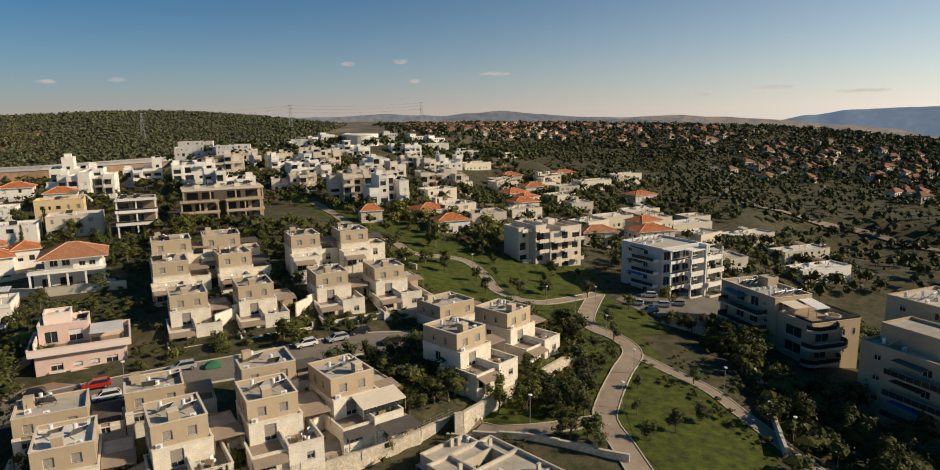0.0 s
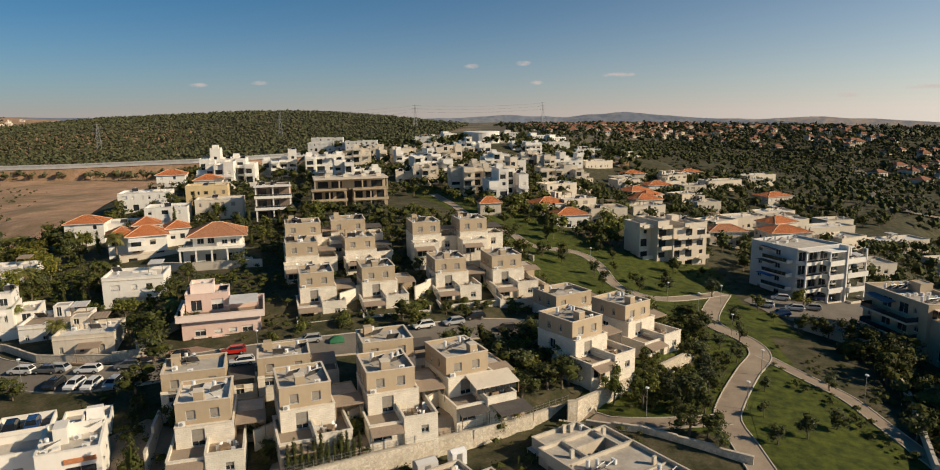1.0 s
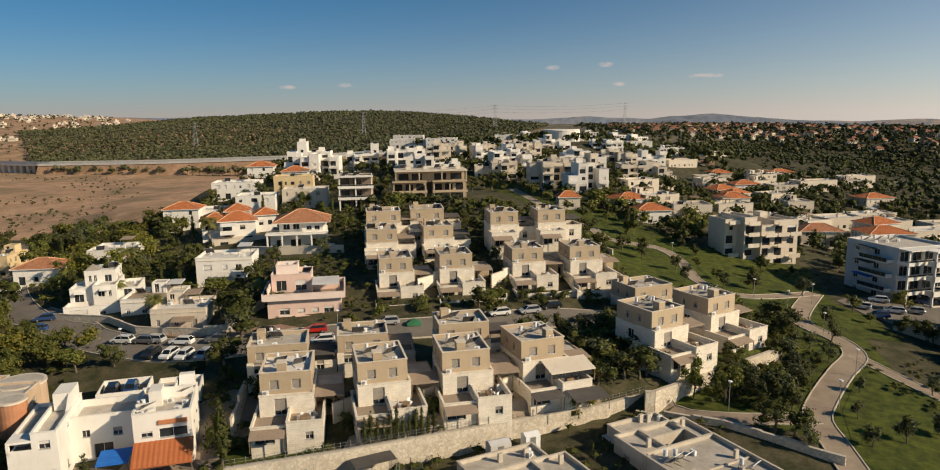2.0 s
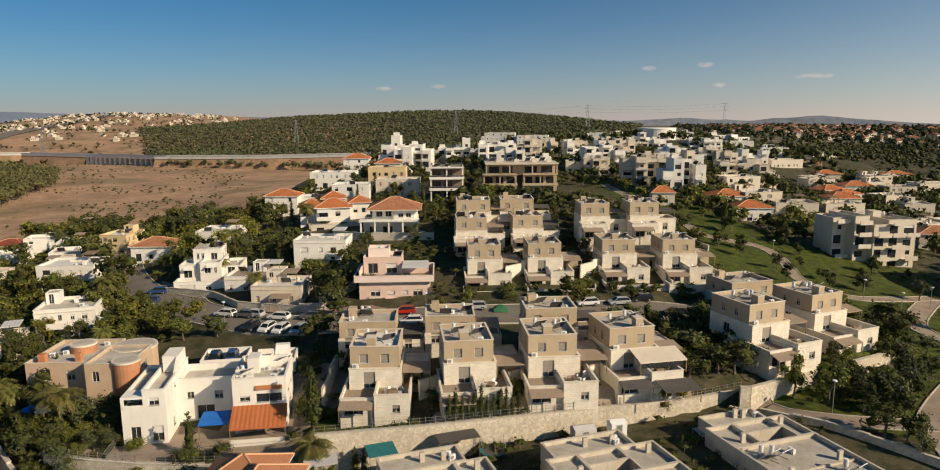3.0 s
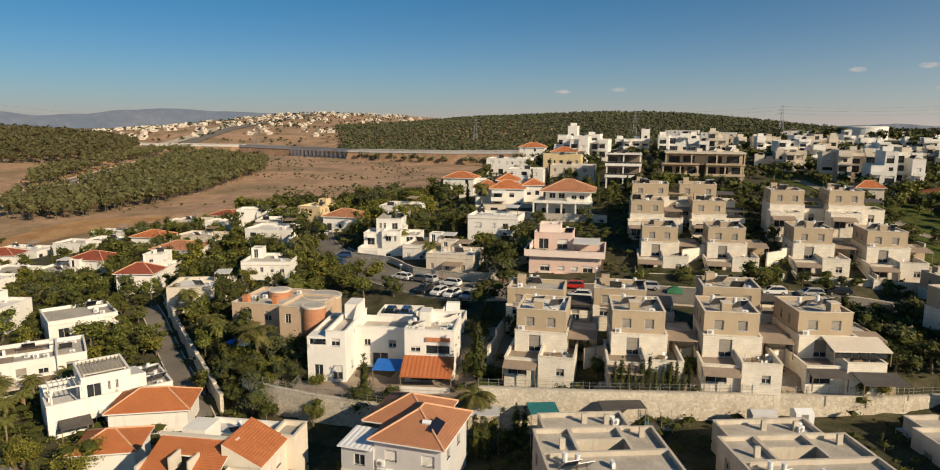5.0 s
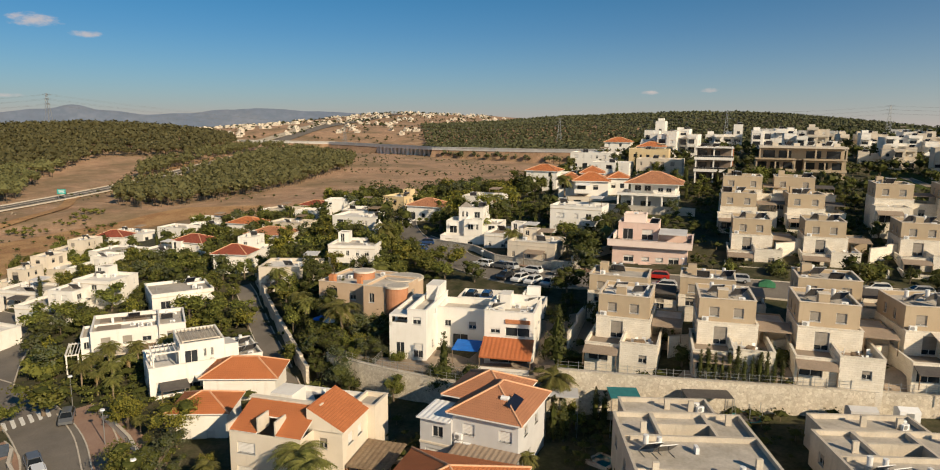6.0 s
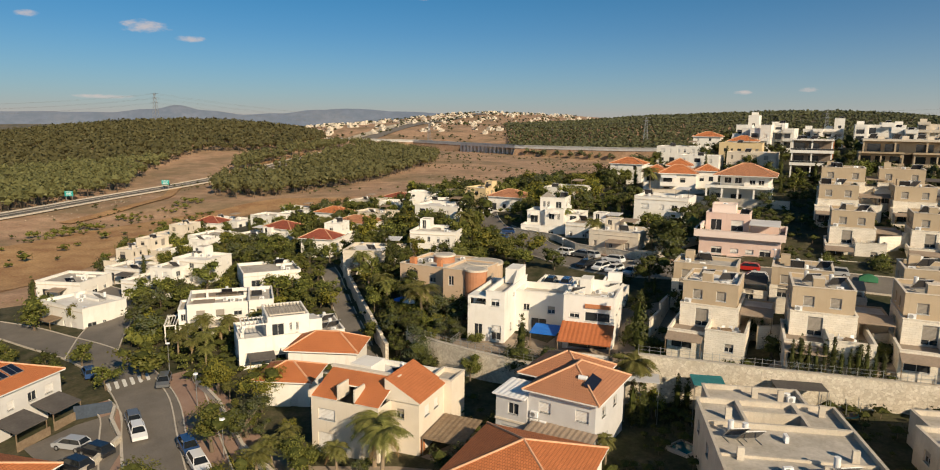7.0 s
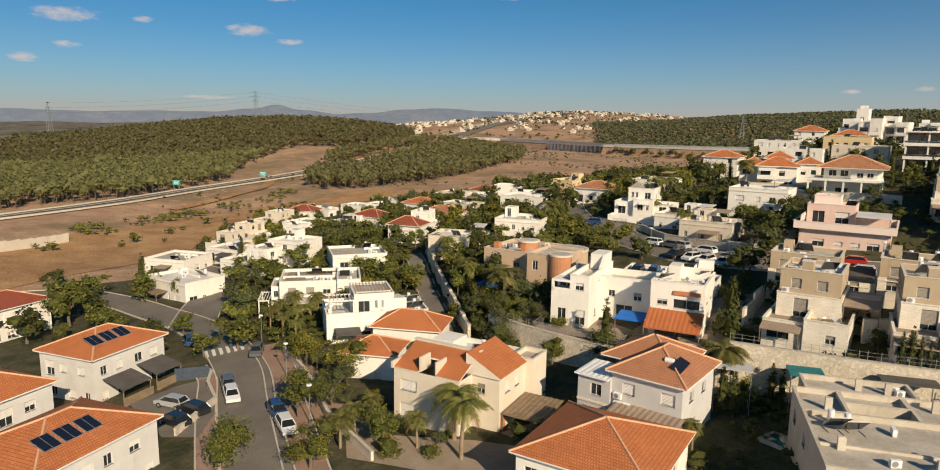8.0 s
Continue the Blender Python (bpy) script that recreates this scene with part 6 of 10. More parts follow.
for x0, x1, y0, y1 in ((-6.2, -2.6, 1.0, 4.6), (-2.0, 1.4, 5.2, 8.6), (-6.0, -2.4, 6.6, 9.4)):
    block(h, "roof_deck", x0, x1, y0, y1, 5.05, 5.3, PAVING, "raised brownish roof deck")
for a in ((0.4, 2.6), (1.8, 2.0), (-0.8, 3.6), (4.4, 6.4), (5.8, 7.2), (-1.2, 9.2), (5.4, 2.2)):
    cooler(h, a[0], a[1], 5.06, 20 if a[0] > 0 else 0)
roof_solar(h, -0.6, 8.4, 5.06, 1)
roof_solar(h, 4.6, 4.6, 5.36, 1)
for i in range(3):
    s = Shape()
    s.box(-0.9, 0.9, -0.02, 0.03, 0, 1.6, 0, pose(0, 0, 0.1, 62, 0, 0))
    q = part("solar_panel", s, PANEL, h, "dark flat solar panel")
    q.matrix_basis = pose(-1.6 + 1.9 * i, 7.0, 5.3, 0, 0, 0)
block(h, "chimney", 2.3, 2.9, 6.4, 7.0, 5.05, 6.5, WHITE)
block(h, "roof_curb", -6.7, 2.9, 4.9, 5.1, 5.05, 5.5, WHITE)
block(h, "chimney", -4.1, -3.7, 5.2, 5.6, 5.05, 6.3, WHITE)
storey(h, -8.6, -7.0, 1.6, 8.5, -2, 4.4, WHITE, ROOFGREY, 0.3, {"f": [(0.4, 2.4, 0.8, 1.2, 0.0, PS)]}, cap=WHITE)
awning(h, -6.5, -1.5, -3.4, -0.02, 2.5, 2.75, CREAM, "cream cloth awning over the palm court", True, 0)
awning(h, -0.9, 2.6, -3.0, -0.02, 2.4, 2.7, WOOD, "brown timber canopy over the palm court", True, 1)
slats(h, -10.6, -8.7, -1.6, 5.0, 2.7, WHITE, "white slatted pergola beside the villa", -0.5)

# white villa with roof pergola, terrace and collectors
h = thing("terrace_villa", -95.2, 37.2, -12.4, 76, "white rendered villa with corner terrace, slatted pergola and solar collectors", "house", "white flat-roofed houses")
claim(-95.2, 37.2, 76, -8.5, 8.5, -1, 10)
storey(h, -8.0, 0.8, 0, 9.2, -2, 4.9, WHITE, ROOFWHITE, 1.0, {"f": [(0.8, 1.2, 2.2, 1.5, 0.95, PS), (4.6, 0.4, 2.2, 2.1, 0.3, PS)], "l": [(1.5, 1.2, 1.8, 1.4, 0.9, PS), (5.5, 1.2, 1.4, 1.4, 0.4, PS)]}, cap=WHITE)
storey(h, 0.8, 8.0, 0.6, 9.8, -2, 4.6, WHITE, ROOFGREY, 0.5, {"f": [(1, 1.2, 1.4, 1.3, 0.5, PS), (4.2, 1.2, 1.4, 1.3, 0.9, PS)], "r": [(2, 1.2, 1.2, 1.2, 0.5, PS), (6, 1.2, 1.2, 1.2, 0.5, PS)]}, cap=WHITE)
storey(h, -3.6, 2.6, 1.2, 9.0, 3.9, 7.5, WHITE, ROOFGREY, 0.35, {"f": [(3.2, 5.2, 0.4, 1.2, 0, PS), (4.2, 5.2, 0.4, 1.2, 0, PS), (0.6, 4.4, 1.8, 2.0, 0.0, PS)], "l": [(1.6, 4.2, 2.4, 2.2, 0, PS)], "r": [(3, 5.2, 0.8, 0.9, 0, PS)]}, cap=WHITE)
s = Shape()
s.prism([(1.2, 4.6), (8.8, 4.6), (8.8, 5.3), (1.2, 6.6)], 2.62, 4.6)
part("sloping_parapet", s, WHITE, h, "white wall stepping down to the lower roof")
slats(h, -3.2, 2.2, 1.8, 7.6, 7.75, CONCRETE, "weathered grey slatted roof pergola", 7.12, 0.5)
slats(h, -7.4, -3.7, 0.3, 4.6, 6.9, WHITE, "white slatted pergola over the corner terrace", 3.9, 0.55)
block(h, "canopy", -2.0, 2.8, -1.3, -0.01, 2.75, 3.0, WHITE, "thin white concrete canopy over the entrance")
roof_solar(h, 4.4, 3.6, 4.12, 2, 15)
roof_solar(h, 4.2, 7.4, 4.12, 2, 15)
for a in ((7.2, 8.6), (3.4, 2.0), (6.4, 1.6), (-6.8, 7.6)):
    cooler(h, a[0], a[1], 4.12 if a[0] > 0 else 3.92, 15)
block(h, "roof_curb", 2.7, 7.7, 5.4, 5.6, 4.11, 4.5, WHITE)
awning(h, -6.8, -3.0, -2.8, -0.02, 2.4, 2.7, DARKCLOTH, "dark flat porch roof on posts", True, 0)
plain_house(-146, 12, -15.6, 25, 13, 9, 5.2, WHITE, ROOFWHITE, 14, None, "white house with slanting slatted terrace at the street corner")
for x, y, z, w, d, top, lab in ((-27.3, 55.4, -9.6, 13.5, 14, 6.1, "cream flat-roofed house with roof terraces below the stone wall"), (-10.4, 67, -9.4, 14.5, 14, 5.9, "cream flat-roofed house with a long grey roof"),
                                (5, 81, -9.2, 12, 13, 6.2, "cream flat-roofed house with a tall side wall")):
    h = thing("low_flat_house", x, y, z, 43, lab, "house", "flat houses below the wall")
    claim(x, y, 43, -w / 2, w / 2, -6.5, d)
    storey(h, -w / 2, w / 2, -6.5, 4.5, -3, top, CONCRETE, ROOFDARK, 0.45, {"l": [(1.5, 3.4, 1.2, 1.2, 0.5)], "f": [(2, 3.4, 1.4, 1.2, 0.5), (6, 3.4, 1.4, 1.2, 0.5)]}, cap=CONCRETE)
    storey(h, -w / 2, -w / 2 + 4, 4.5, 10, -3, top - 0.01, CONCRETE, ROOFDARK, 0.45, {"l": [(2, 3.4, 1.2, 1.2, 0.5)]}, cap=CONCRETE)
    storey(h, -w / 2 + 4, -w / 2 + 9.5, 7.2, 10, -3, top - 0.02, CONCRETE, ROOFDARK, 0.45, {"f": [(0.6, top - 2.4, 0.8, 0.9, 0), (2.0, top - 2.4, 0.8, 0.9, 0), (3.6, top - 2.4, 0.8, 0.9, 0)]}, cap=CONCRETE)
    storey(h, -w / 2 + 9.5, w / 2, 4.5, 10, -3, top - 0.03, CONCRETE, ROOFDARK, 0.45, {}, cap=CONCRETE)
    storey(h, -w / 2 + 1.2, w / 2 - 2.5, 10, d, -3, top + 0.01, CONCRETE, ROOFDARK, 0.45, {}, cap=CONCRETE)
    block(h, "court_floor", -w / 2 + 4, -w / 2 + 9.5, 4.5, 7.2, -3, top - 3.2, PAVING)
    for a in ((-w / 2 + 2.2, 6.0), (w / 2 - 2.0, 8.2), (-w / 2 + 6, 12), (w / 2 - 5, 11.6)):
        block(h, "vent_box", a[0], a[0] + 0.6, a[1], a[1] + 0.35, top - 0.45, top + 0.75, CONCRETE)
    for a in ((-w / 2 + 1.6, -2.4), (1.2, -4.6), (w / 2 - 2.2, -1.2)):
        block(h, "vent_box", a[0], a[0] + 0.6, a[1], a[1] + 0.35, top - 0.45, top + 0.7, CONCRETE)
    block(h, "roof_kerb", -w / 2 + 0.25, w / 2 - 0.25, -1.9, -1.7, top - 0.44, top - 0.2, CONCRETE)
    water_heater(h, 2.6, -3.2, top - 0.45, 15)
    cooler(h, -1.5, -4.2, top - 0.45, 15)
    water_heater(h, -w / 2 + 2.0, 2.6, top - 0.45, 15)
    water_heater(h, -w / 2 + 3.2, 2.2, top - 0.45, 15)
    cooler(h, w / 2 - 4, 12.5, top - 0.45, 0)
    cooler(h, 0, 2, top - 0.45, 90)
    cooler(h, 3, 11.5, top - 0.45, 20)

# grey house with two hipped roofs and the terrace awning
h = thing("grey_tiled_house", -54.2, 43.9, -10.2, 22, "pale grey house with weathered hipped tile roofs and a metal lean-to", "house", "tile-roofed houses")
claim(-54.2, 43.9, 22, 0, 13, 0, 12)
storey(h, 3.4, 11.0, 0.4, 9.5, -3, 6.5, GREYWALL, None, 0, {"f": [(1.2, 4.2, 1.4, 1.3, 0.95, PALESHUTTER), (5.4, 4.2, 1.5, 1.3, 0.95, PALESHUTTER), (1.4, 0.6, 1.6, 2.0, 0), (5, 0.6, 2.2, 2.0, 0)], "r": [(2, 4.2, 1.2, 1.2, 0.5), (5.5, 4.2, 1.2, 1.2, 0.5), (3, 1, 1.2, 1.2, 0)]})
storey(h, -0.4, 3.4, 0.0, 11, -3, 5.6, GREYWALL, None, 0, {"f": [(1.5, 3.4, 1.3, 1.3, 0), (0.6, 0.8, 1.8, 1.2, 0.3, PALESHUTTER)]})
block(h, "string_course", -0.45, 3.4, -0.1, -0.005, 2.5, 2.75, CREAM)
hip_roof(h, 3.4, 11.0, 0.4, 9.5, 6.66, 2.3, TILEOLD, 0.6)
hip_roof(h, 0.6, 8.5, 4.6, 12.2, 6.6, 2.1, TILEOLD, 0.5)
awning(h, -0.7, 3.3, -0.4, 4.4, 5.6, 5.75, TANKWHITE, "white corrugated metal lean-to roof", False, 1)
awning(h, 4.0, 11.4, -2.8, 0.38, 2.9, 3.3, BROWNCLOTH, "weathered brown terrace awning", True, 1)
for a in ((4.2, 3.6), (4.2, 2.7), (5.2, 2.7)):
    cooler(h, a[0], 0.2, a[1], 0)
s = Shape()
s.tube((8.2, 2.6, 8.2), (9.1, 2.6, 8.2), 0.28, 0.28, 12)
part("water_tank", s, TANKWHITE, h, "white solar water tank")
s = Shape()
s.box(-0.6, 0.6, 0, 2.0, 0.04, 0.12, 0)
c = part("solar_collector", s, PANEL, h, "dark solar collector")
c.matrix_basis = pose(9.6, 1.6, 7.55, 0, 24, 0) @ pose(0, 0, 0, 24, 0, 0)

# cream house with two tiled slopes and a white roof terrace
h = thing("cream_split_house", -67.3, 27.6, -12, 30, "cream house with sloping clay tile roofs and a roof terrace", "house", "tile-roofed houses")
claim(-67.3, 27.6, 30, 0, 12, 0, 14)
storey(h, 0, 8.6, 0, 4.4, -3, 6.5, CREAM, None, 0, {"f": [(0.9, 4.0, 2.2, 1.3, 0.98, PALESHUTTER), (0.8, 0.4, 2.2, 2.1, 0.98, PALESHUTTER), (5.6, 4.0, 1.2, 1.2, 0.5, PALESHUTTER)], "l": [(1.5, 4, 1.2, 1.2, 0.5)]})
sr = shed_roof(h, 0, 3.3, 0, 4.4, 6.55, 8.4, TILE, 0.0)
shed_roof(h, 5.6, 8.6, 0, 4.4, 6.55, 8.4, TILE, 0.0)
shed_roof(h, 3.3, 5.6, 2.3, 4.4, 7.52, 8.41, TILE, 0.0)
block(h, "dormer_wall", 3.3, 3.5, 0.2, 2.3, 6.5, 8.2, CREAM)
block(h, "dormer_wall", 5.4, 5.6, 0.2, 2.3, 6.5, 8.0, CREAM)
block(h, "verge", -0.25, 0.0, -0.2, 4.5, 6.4, 7.2, CREAM)
storey(h, -0.2, 8.6, 4.4, 5.0, -3, 8.5, CREAM, None, 0, {})
block(h, "wall_coping", -0.3, 8.7, 4.35, 5.05, 8.5, 8.6, CREAM)
storey(h, 0.5, 8.0, 5.0, 9.6, -3, 6.3, CREAM, ROOFWHITE, 0.4, {})
storey(h, 8.0, 12.0, 2.8, 9.2, -3, 6.6, CREAM, None, 0, {"r": [(1.4, 4.4, 1.3, 1.3, 0.98, PALESHUTTER), (3.8, 4.4, 1.2, 1.2, 0.98, PALESHUTTER)], "f": [(1.2, 4.4, 1.0, 1.2, 0.5)]})
s = Shape()
roof_plane(s, [(12.25, 2.6, 6.65), (12.25, 9.4, 6.65), (7.9, 9.4, 8.9), (7.9, 2.6, 8.9)])
for p in ([(12.25, 2.6, 6.5), (12.25, 2.6, 6.65), (7.9, 2.6, 8.9), (7.9, 2.6, 6.5)][::-1], [(12.25, 9.4, 6.5), (12.25, 9.4, 6.65), (7.9, 9.4, 8.9), (7.9, 9.4, 6.5)], [(7.9, 2.6, 6.5), (7.9, 2.6, 8.9), (7.9, 9.4, 8.9), (7.9, 9.4, 6.5)],
          [(12.25, 2.6, 6.5), (12.25, 9.4, 6.5), (12.25, 9.4, 6.65), (12.25, 2.6, 6.65)]):
    s.face(p, 1)
part("tiled_roof", s, [TILE, CREAM], h, "sloping clay tile roof")
storey(h, 1.0, 11.5, 9.6, 13.6, -3, 6.4, WHITE, ROOFWHITE, 0.5, {}, cap=WHITE)
storey(h, 10.2, 13.0, 9.2, 13.0, -3, 7.0, CREAM, ROOFGREY, 0.5, {}, cap=CREAM)
block(h, "roof_cabin", 1.2, 4.0, 6.2, 9.4, 5.9, 8.4, WHITE)
for a in ((5.2, 11.5), (6.4, 11.7), (7.6, 11.4)):
    water_heater(h, a[0], a[1], 5.9, 20)
awning(h, 12.2, 17.0, 3.0, 9.0, 2.7, 3.0, WOOD, "slatted timber carport", True, 1)
block(h, "door", 12.0, 12.06, 3.2, 4.2, 0, 2.2, CLAYPOT, "orange-brown wooden door")
# tiled roofs lower down
tiled_house(-41, 33, -13.2, 28, 12, 12, 6.3, 2.4, WHITE, TILE, 6, 0, "white house with a broad orange hipped tile roof")
tiled_house(-87, 38, -13, 48, 10, 6.5, 4.8, 2.0, WHITE, TILE, 3, 0, "white house with an orange hipped tile roof beside the hedge")
tiled_house(-80.5, 29.5, -13, 48, 7, 6, 4.4, 1.6, WHITE, TILE, 13, 0, "small white house with an orange tile roof and dormer")
tiled_house(-96.3, 2.5, -14.6, 129, 11.3, 9.4, 6.6, 2.2, PALEGREY, TILE, 4, 3, "pale grey house with orange hipped tile roof and solar panels")
tiled_house(-67.3, -1.7, -14.4, 129, 13, 10.5, 6.4, 2.2, PALEGREY, TILE, 5, 3, "pale grey house with orange hipped tile roof and solar panels")
tiled_house(-84.5, -10, -14.8, 129, 10, 9, 6.6, 2.2, PALEGREY, TILE, 15, 0, "white house with an orange hipped tile roof")

# ---------------------------------------------------------------- more houses on the slopes
COAT = {"W": WHITE, "C": CREAM, "Y": surface("yellow_render", (0.66, 0.5, 0.28), (0.72, 0.56, 0.33), 3, 0.9, 0.15, 0.05), "P": PALEPINK}
TILES = {"T": TILE, "D": TILEDARK, "O": TILEOLD}
GARDEN_HOUSES = (
    (-152, 28, -13.1, 35, 12.7, 3.6, 'W'), (-151, 37, -11.4, 35, 8.8, 6.0, 'W'), (-210, 57, -14.2, 30, 13.9, 3.6, 'W'), (-196, 64, -12.7, 30, 9.4, 3.6, 'W'),
    (-132.6, 48.4, -9.7, 78, 11.5, 3.8, 'W'), (-255, 75, -16.0, 30, 17.0, 3.4, 'W'), (-237, 86, -13.1, 30, 13.8, 3.4, 'W'), (-254, 105, -13.6, 30, 15.1, 3.4, 'W'),
    (-252, 132, -13.1, 30, 15.6, 4.0, 'W'), (-252, 148, -12.1, 30, 12.0, 3.6, 'W'), (-153, 103, -4.5, 30, 13.2, 6.2, 'W'), (-168, 128, -1.9, 20, 7.8, 6.0, 'Y'))
LANE_HOUSES = (
    (-174, 28, -13.9, 35, 11.3, 3.6, 'W'), (-159, 73, -8.6, 40, 9.6, 4.0, 'W'), (-132, 130, 2.1, 25, 10.2, 5.0, 'W'), (-170, 14, -15.3, 45, 10.9, 4.0, 'W'),
    (-195, 31, -16.4, 40, 10.8, 3.6, 'C'), (-208, 40, -16.6, 40, 11.4, 3.6, 'C'), (-228, 51, -15.6, 40, 12.8, 3.6, 'C'), (-190, 46, -13.6, 35, 12.1, 3.6, 'W'),
    (-231, 94, -12.5, 35, 13.6, 3.4, 'W'), (-111, 188, 10.4, 25, 14.0, 6.0, 'C'), (-127, 208, 11.5, 25, 13.4, 7.0, 'Y'), (-145, 200, 10.8, 25, 15.8, 6.0, 'W'))
RIDGE_HOUSES = (
    (-180, 449, 16.4, 15, 26.0, 6.0, 'W'), (-154, 446, 17.7, 15, 21.5, 6.0, 'W'), (-10, 251, 9.3, 10, 12.6, 6.0, 'C'), (-3, 234, 5.9, 10, 12.8, 6.0, 'C'),
    (22, 255, 1.8, 5, 14.0, 5.0, 'C'), (55, 404, 0.4, 5, 18.6, 5.0, 'C'), (70, 371, 0.0, 0, 20.7, 5.0, 'C'), (106, 447, -3.8, 0, 21.0, 5.0, 'C'),
    (86, 332, -10.7, 0, 21.9, 5.0, 'C'), (60, 269, -3.9, 0, 15.1, 5.0, 'C'), (98, 293, -11.3, -5, 22.5, 5.0, 'C'), (117, 273, -12.8, -10, 21.7, 5.0, 'C'),
    (126, 247, -15.1, -15, 22.0, 6.0, 'C'))
FAR_HOUSES = (
    (122, 225, -15.8, -15, 22.0, 5.0, 'W'), (78, 274, -5.5, 0, 13.5, 5.0, 'C'), (6, 432, 6.0, 10, 19.7, 5.0, 'C'), (-137, 172, 6.2, 25, 13.8, 5.0, 'W'),
    (-123, 179, 9.1, 25, 11.8, 6.0, 'W'), (-27, 581, 10.3, 20, 21.2, 6.0, 'W'), (-1, 474, 9.9, 20, 17.3, 6.0, 'W'), (-110, 470, 19, 15, 20, 6, 'W'),
    (-200, 500, 18, 15, 24, 6, 'W'), (-60, 520, 17, 15, 20, 6, 'W'), (30, 520, 6, 10, 18, 5, 'C'), (-130, 540, 18, 15, 20, 5, 'W'))
k = 100
for x, y, z, turn, w, top, coat in GARDEN_HOUSES + LANE_HOUSES + RIDGE_HOUSES + FAR_HOUSES:
    k += 1
    r = random.Random(k)
    d = r.uniform(8, 11)
    up = None
    if top < 4.5 and r.random() < 0.3:
        a = r.uniform(-w / 2 + 0.3, 0)
        up = ((a, a + w * 0.45, 2, d - 0.5, top + 2.9),)
    plain_house(x, y, G(x, y) if y < 130 else z, turn if turn >= 15 else 28 + turn / 2, w, d, top, COAT[coat], ROOFWHITE if r.random() < 0.7 else ROOFGREY, k, up,
                {"W": "white rendered flat-roofed villa among garden trees", "C": "cream rendered flat-roofed villa with a parapet", "Y": "yellow rendered villa with a flat roof",
                 "P": "low pinkish flat-roofed house beside the field"}[coat])
for x, y, z, turn, w, top, tile in (
        (-196, 74, -12.1, 30, 10.5, 4.2, 'D'), (-150, 66, -8.2, 40, 8, 4.6, 'D'), (-217, 101, -11.5, 30, 11.0, 4.0, 'T'), 
        (-140, 166, 7.0, 25, 10, 5.0, 'T'), (-136, 224, 12.6, 25, 9.6, 6.0, 'T'), (-156, 232, 14.7, 25, 10.1, 5.0, 'T'),
        (-144, 120, -0.1, 25, 10.3, 4.0, 'O'), (-132, -12, -15.5, 128, 10.9, 6.0, 'D'), (-12, 229, 6.6, 30, 11.5, 4.0, 'T'), (-8, 354, 5.3, 30, 13.6, 5.0, 'T'),
        (-5, 216, 4.8, 20, 10.9, 4.0, 'T'), (35, 348, 0.5, 20, 12.8, 4.0, 'T')):
    k += 1
    tiled_house(x, y, z, turn, w, w * 0.8, top, 1.9, WHITE, TILES[tile], k)
for x, y, z, turn, w, top, tile in ((61, 423, 0.3, 20, 15.6, 4.0, 'T'), (-32, 219, 8.0, 20, 7, 4.0, 'T'), (45, 228, -2.9, 10, 12.5, 5.0, 'O')):
    k += 1
    tiled_house(x, y, z, turn, w, w * 0.7, top, 1.9, CREAM, TILES[tile], k)


def inside(x, y, poly):
    hit = False
    for (ax, ay), (bx, by) in zip(poly, poly[1:] + poly[:1]):
        if (ay > y) != (by > y) and x < (bx - ax) * (y - ay) / (by - ay) + ax:
            hit = not hit
    return hit


def ridge_flats(x, y, z, turn, w, d, top, seed, coat=WHITE):
    """A stepped white apartment block on the ridge with terraces and balconies."""
    r = random.Random(seed)
    h = thing("terraced_apartments", x, y, z, turn, ("white" if coat is WHITE else "cream") + " stepped apartment block with roof terraces on the ridge", "apartment building", "white ridge apartments")
    claim(x, y, turn, -w / 2, w / 2, -3, d)
    bays = max(3, round(w / 3.9))
    step = w / bays
    lift = [r.choice((0, 0, -1.2, -3, -3.4)) for _ in range(bays)]
    lift[r.randrange(bays)] = 0.8
    for c in range(bays):
        t = max(3.2, top + lift[c])
        y0 = r.choice((0, 1.8, -2.0, 3.2, -3.0))
        x0, x1 = -w / 2 + c * step, -w / 2 + (c + 1) * step - 0.02
        holes = {"f": [], "r": []}
        for f in range(int(t // 3)):
            if r.random() < 0.7:
                holes["f"].append((0.4, f * 3 + 0.3, step * r.uniform(0.5, 0.78), 2.2, r.choice((0, 0, 0.3)), PALESHUTTER))
            else:
                holes["f"].append((step * 0.35, f * 3 + 1.0, 1.2, 1.1, r.choice((0, 0.9)), PALESHUTTER))
            holes["r"] += [(1.2, f * 3 + 1.0, 0.9, 1.2, 0.5, PALESHUTTER), (5.5, f * 3 + 1.0, 1.4, 1.2, 0, PALESHUTTER)]
        storey(h, x0, x1, y0, d, -4, t, coat, ROOFWHITE if coat is WHITE else ROOFGREY, 0.7, holes, cap=coat)
        for f in range(1, int(t // 3) + 1):
            if r.random() < 0.6:
                z1 = min(f * 3, t - 0.3)
                s = Shape()
                s.prism([(y0 - 1.9, z1 - 0.2), (y0 - 0.01, z1 - 0.2), (y0 - 0.01, z1), (y0 - 1.76, z1), (y0 - 1.76, z1 + 0.9), (y0 - 1.9, z1 + 0.9)], x0 + 0.1, x1 - 0.3)
                part("balcony", s, coat, h)
        if r.random() < 0.35:
            block(h, "stair_box", x0 + 0.6, min(x0 + 3.0, x1 - 0.2), d * 0.45, d * 0.45 + 3, t - 0.7, t + 1.3, coat)
        elif r.random() < 0.6:
            water_heater(h, x0 + step / 2, d * 0.7, t - 0.7, 20)
    return h


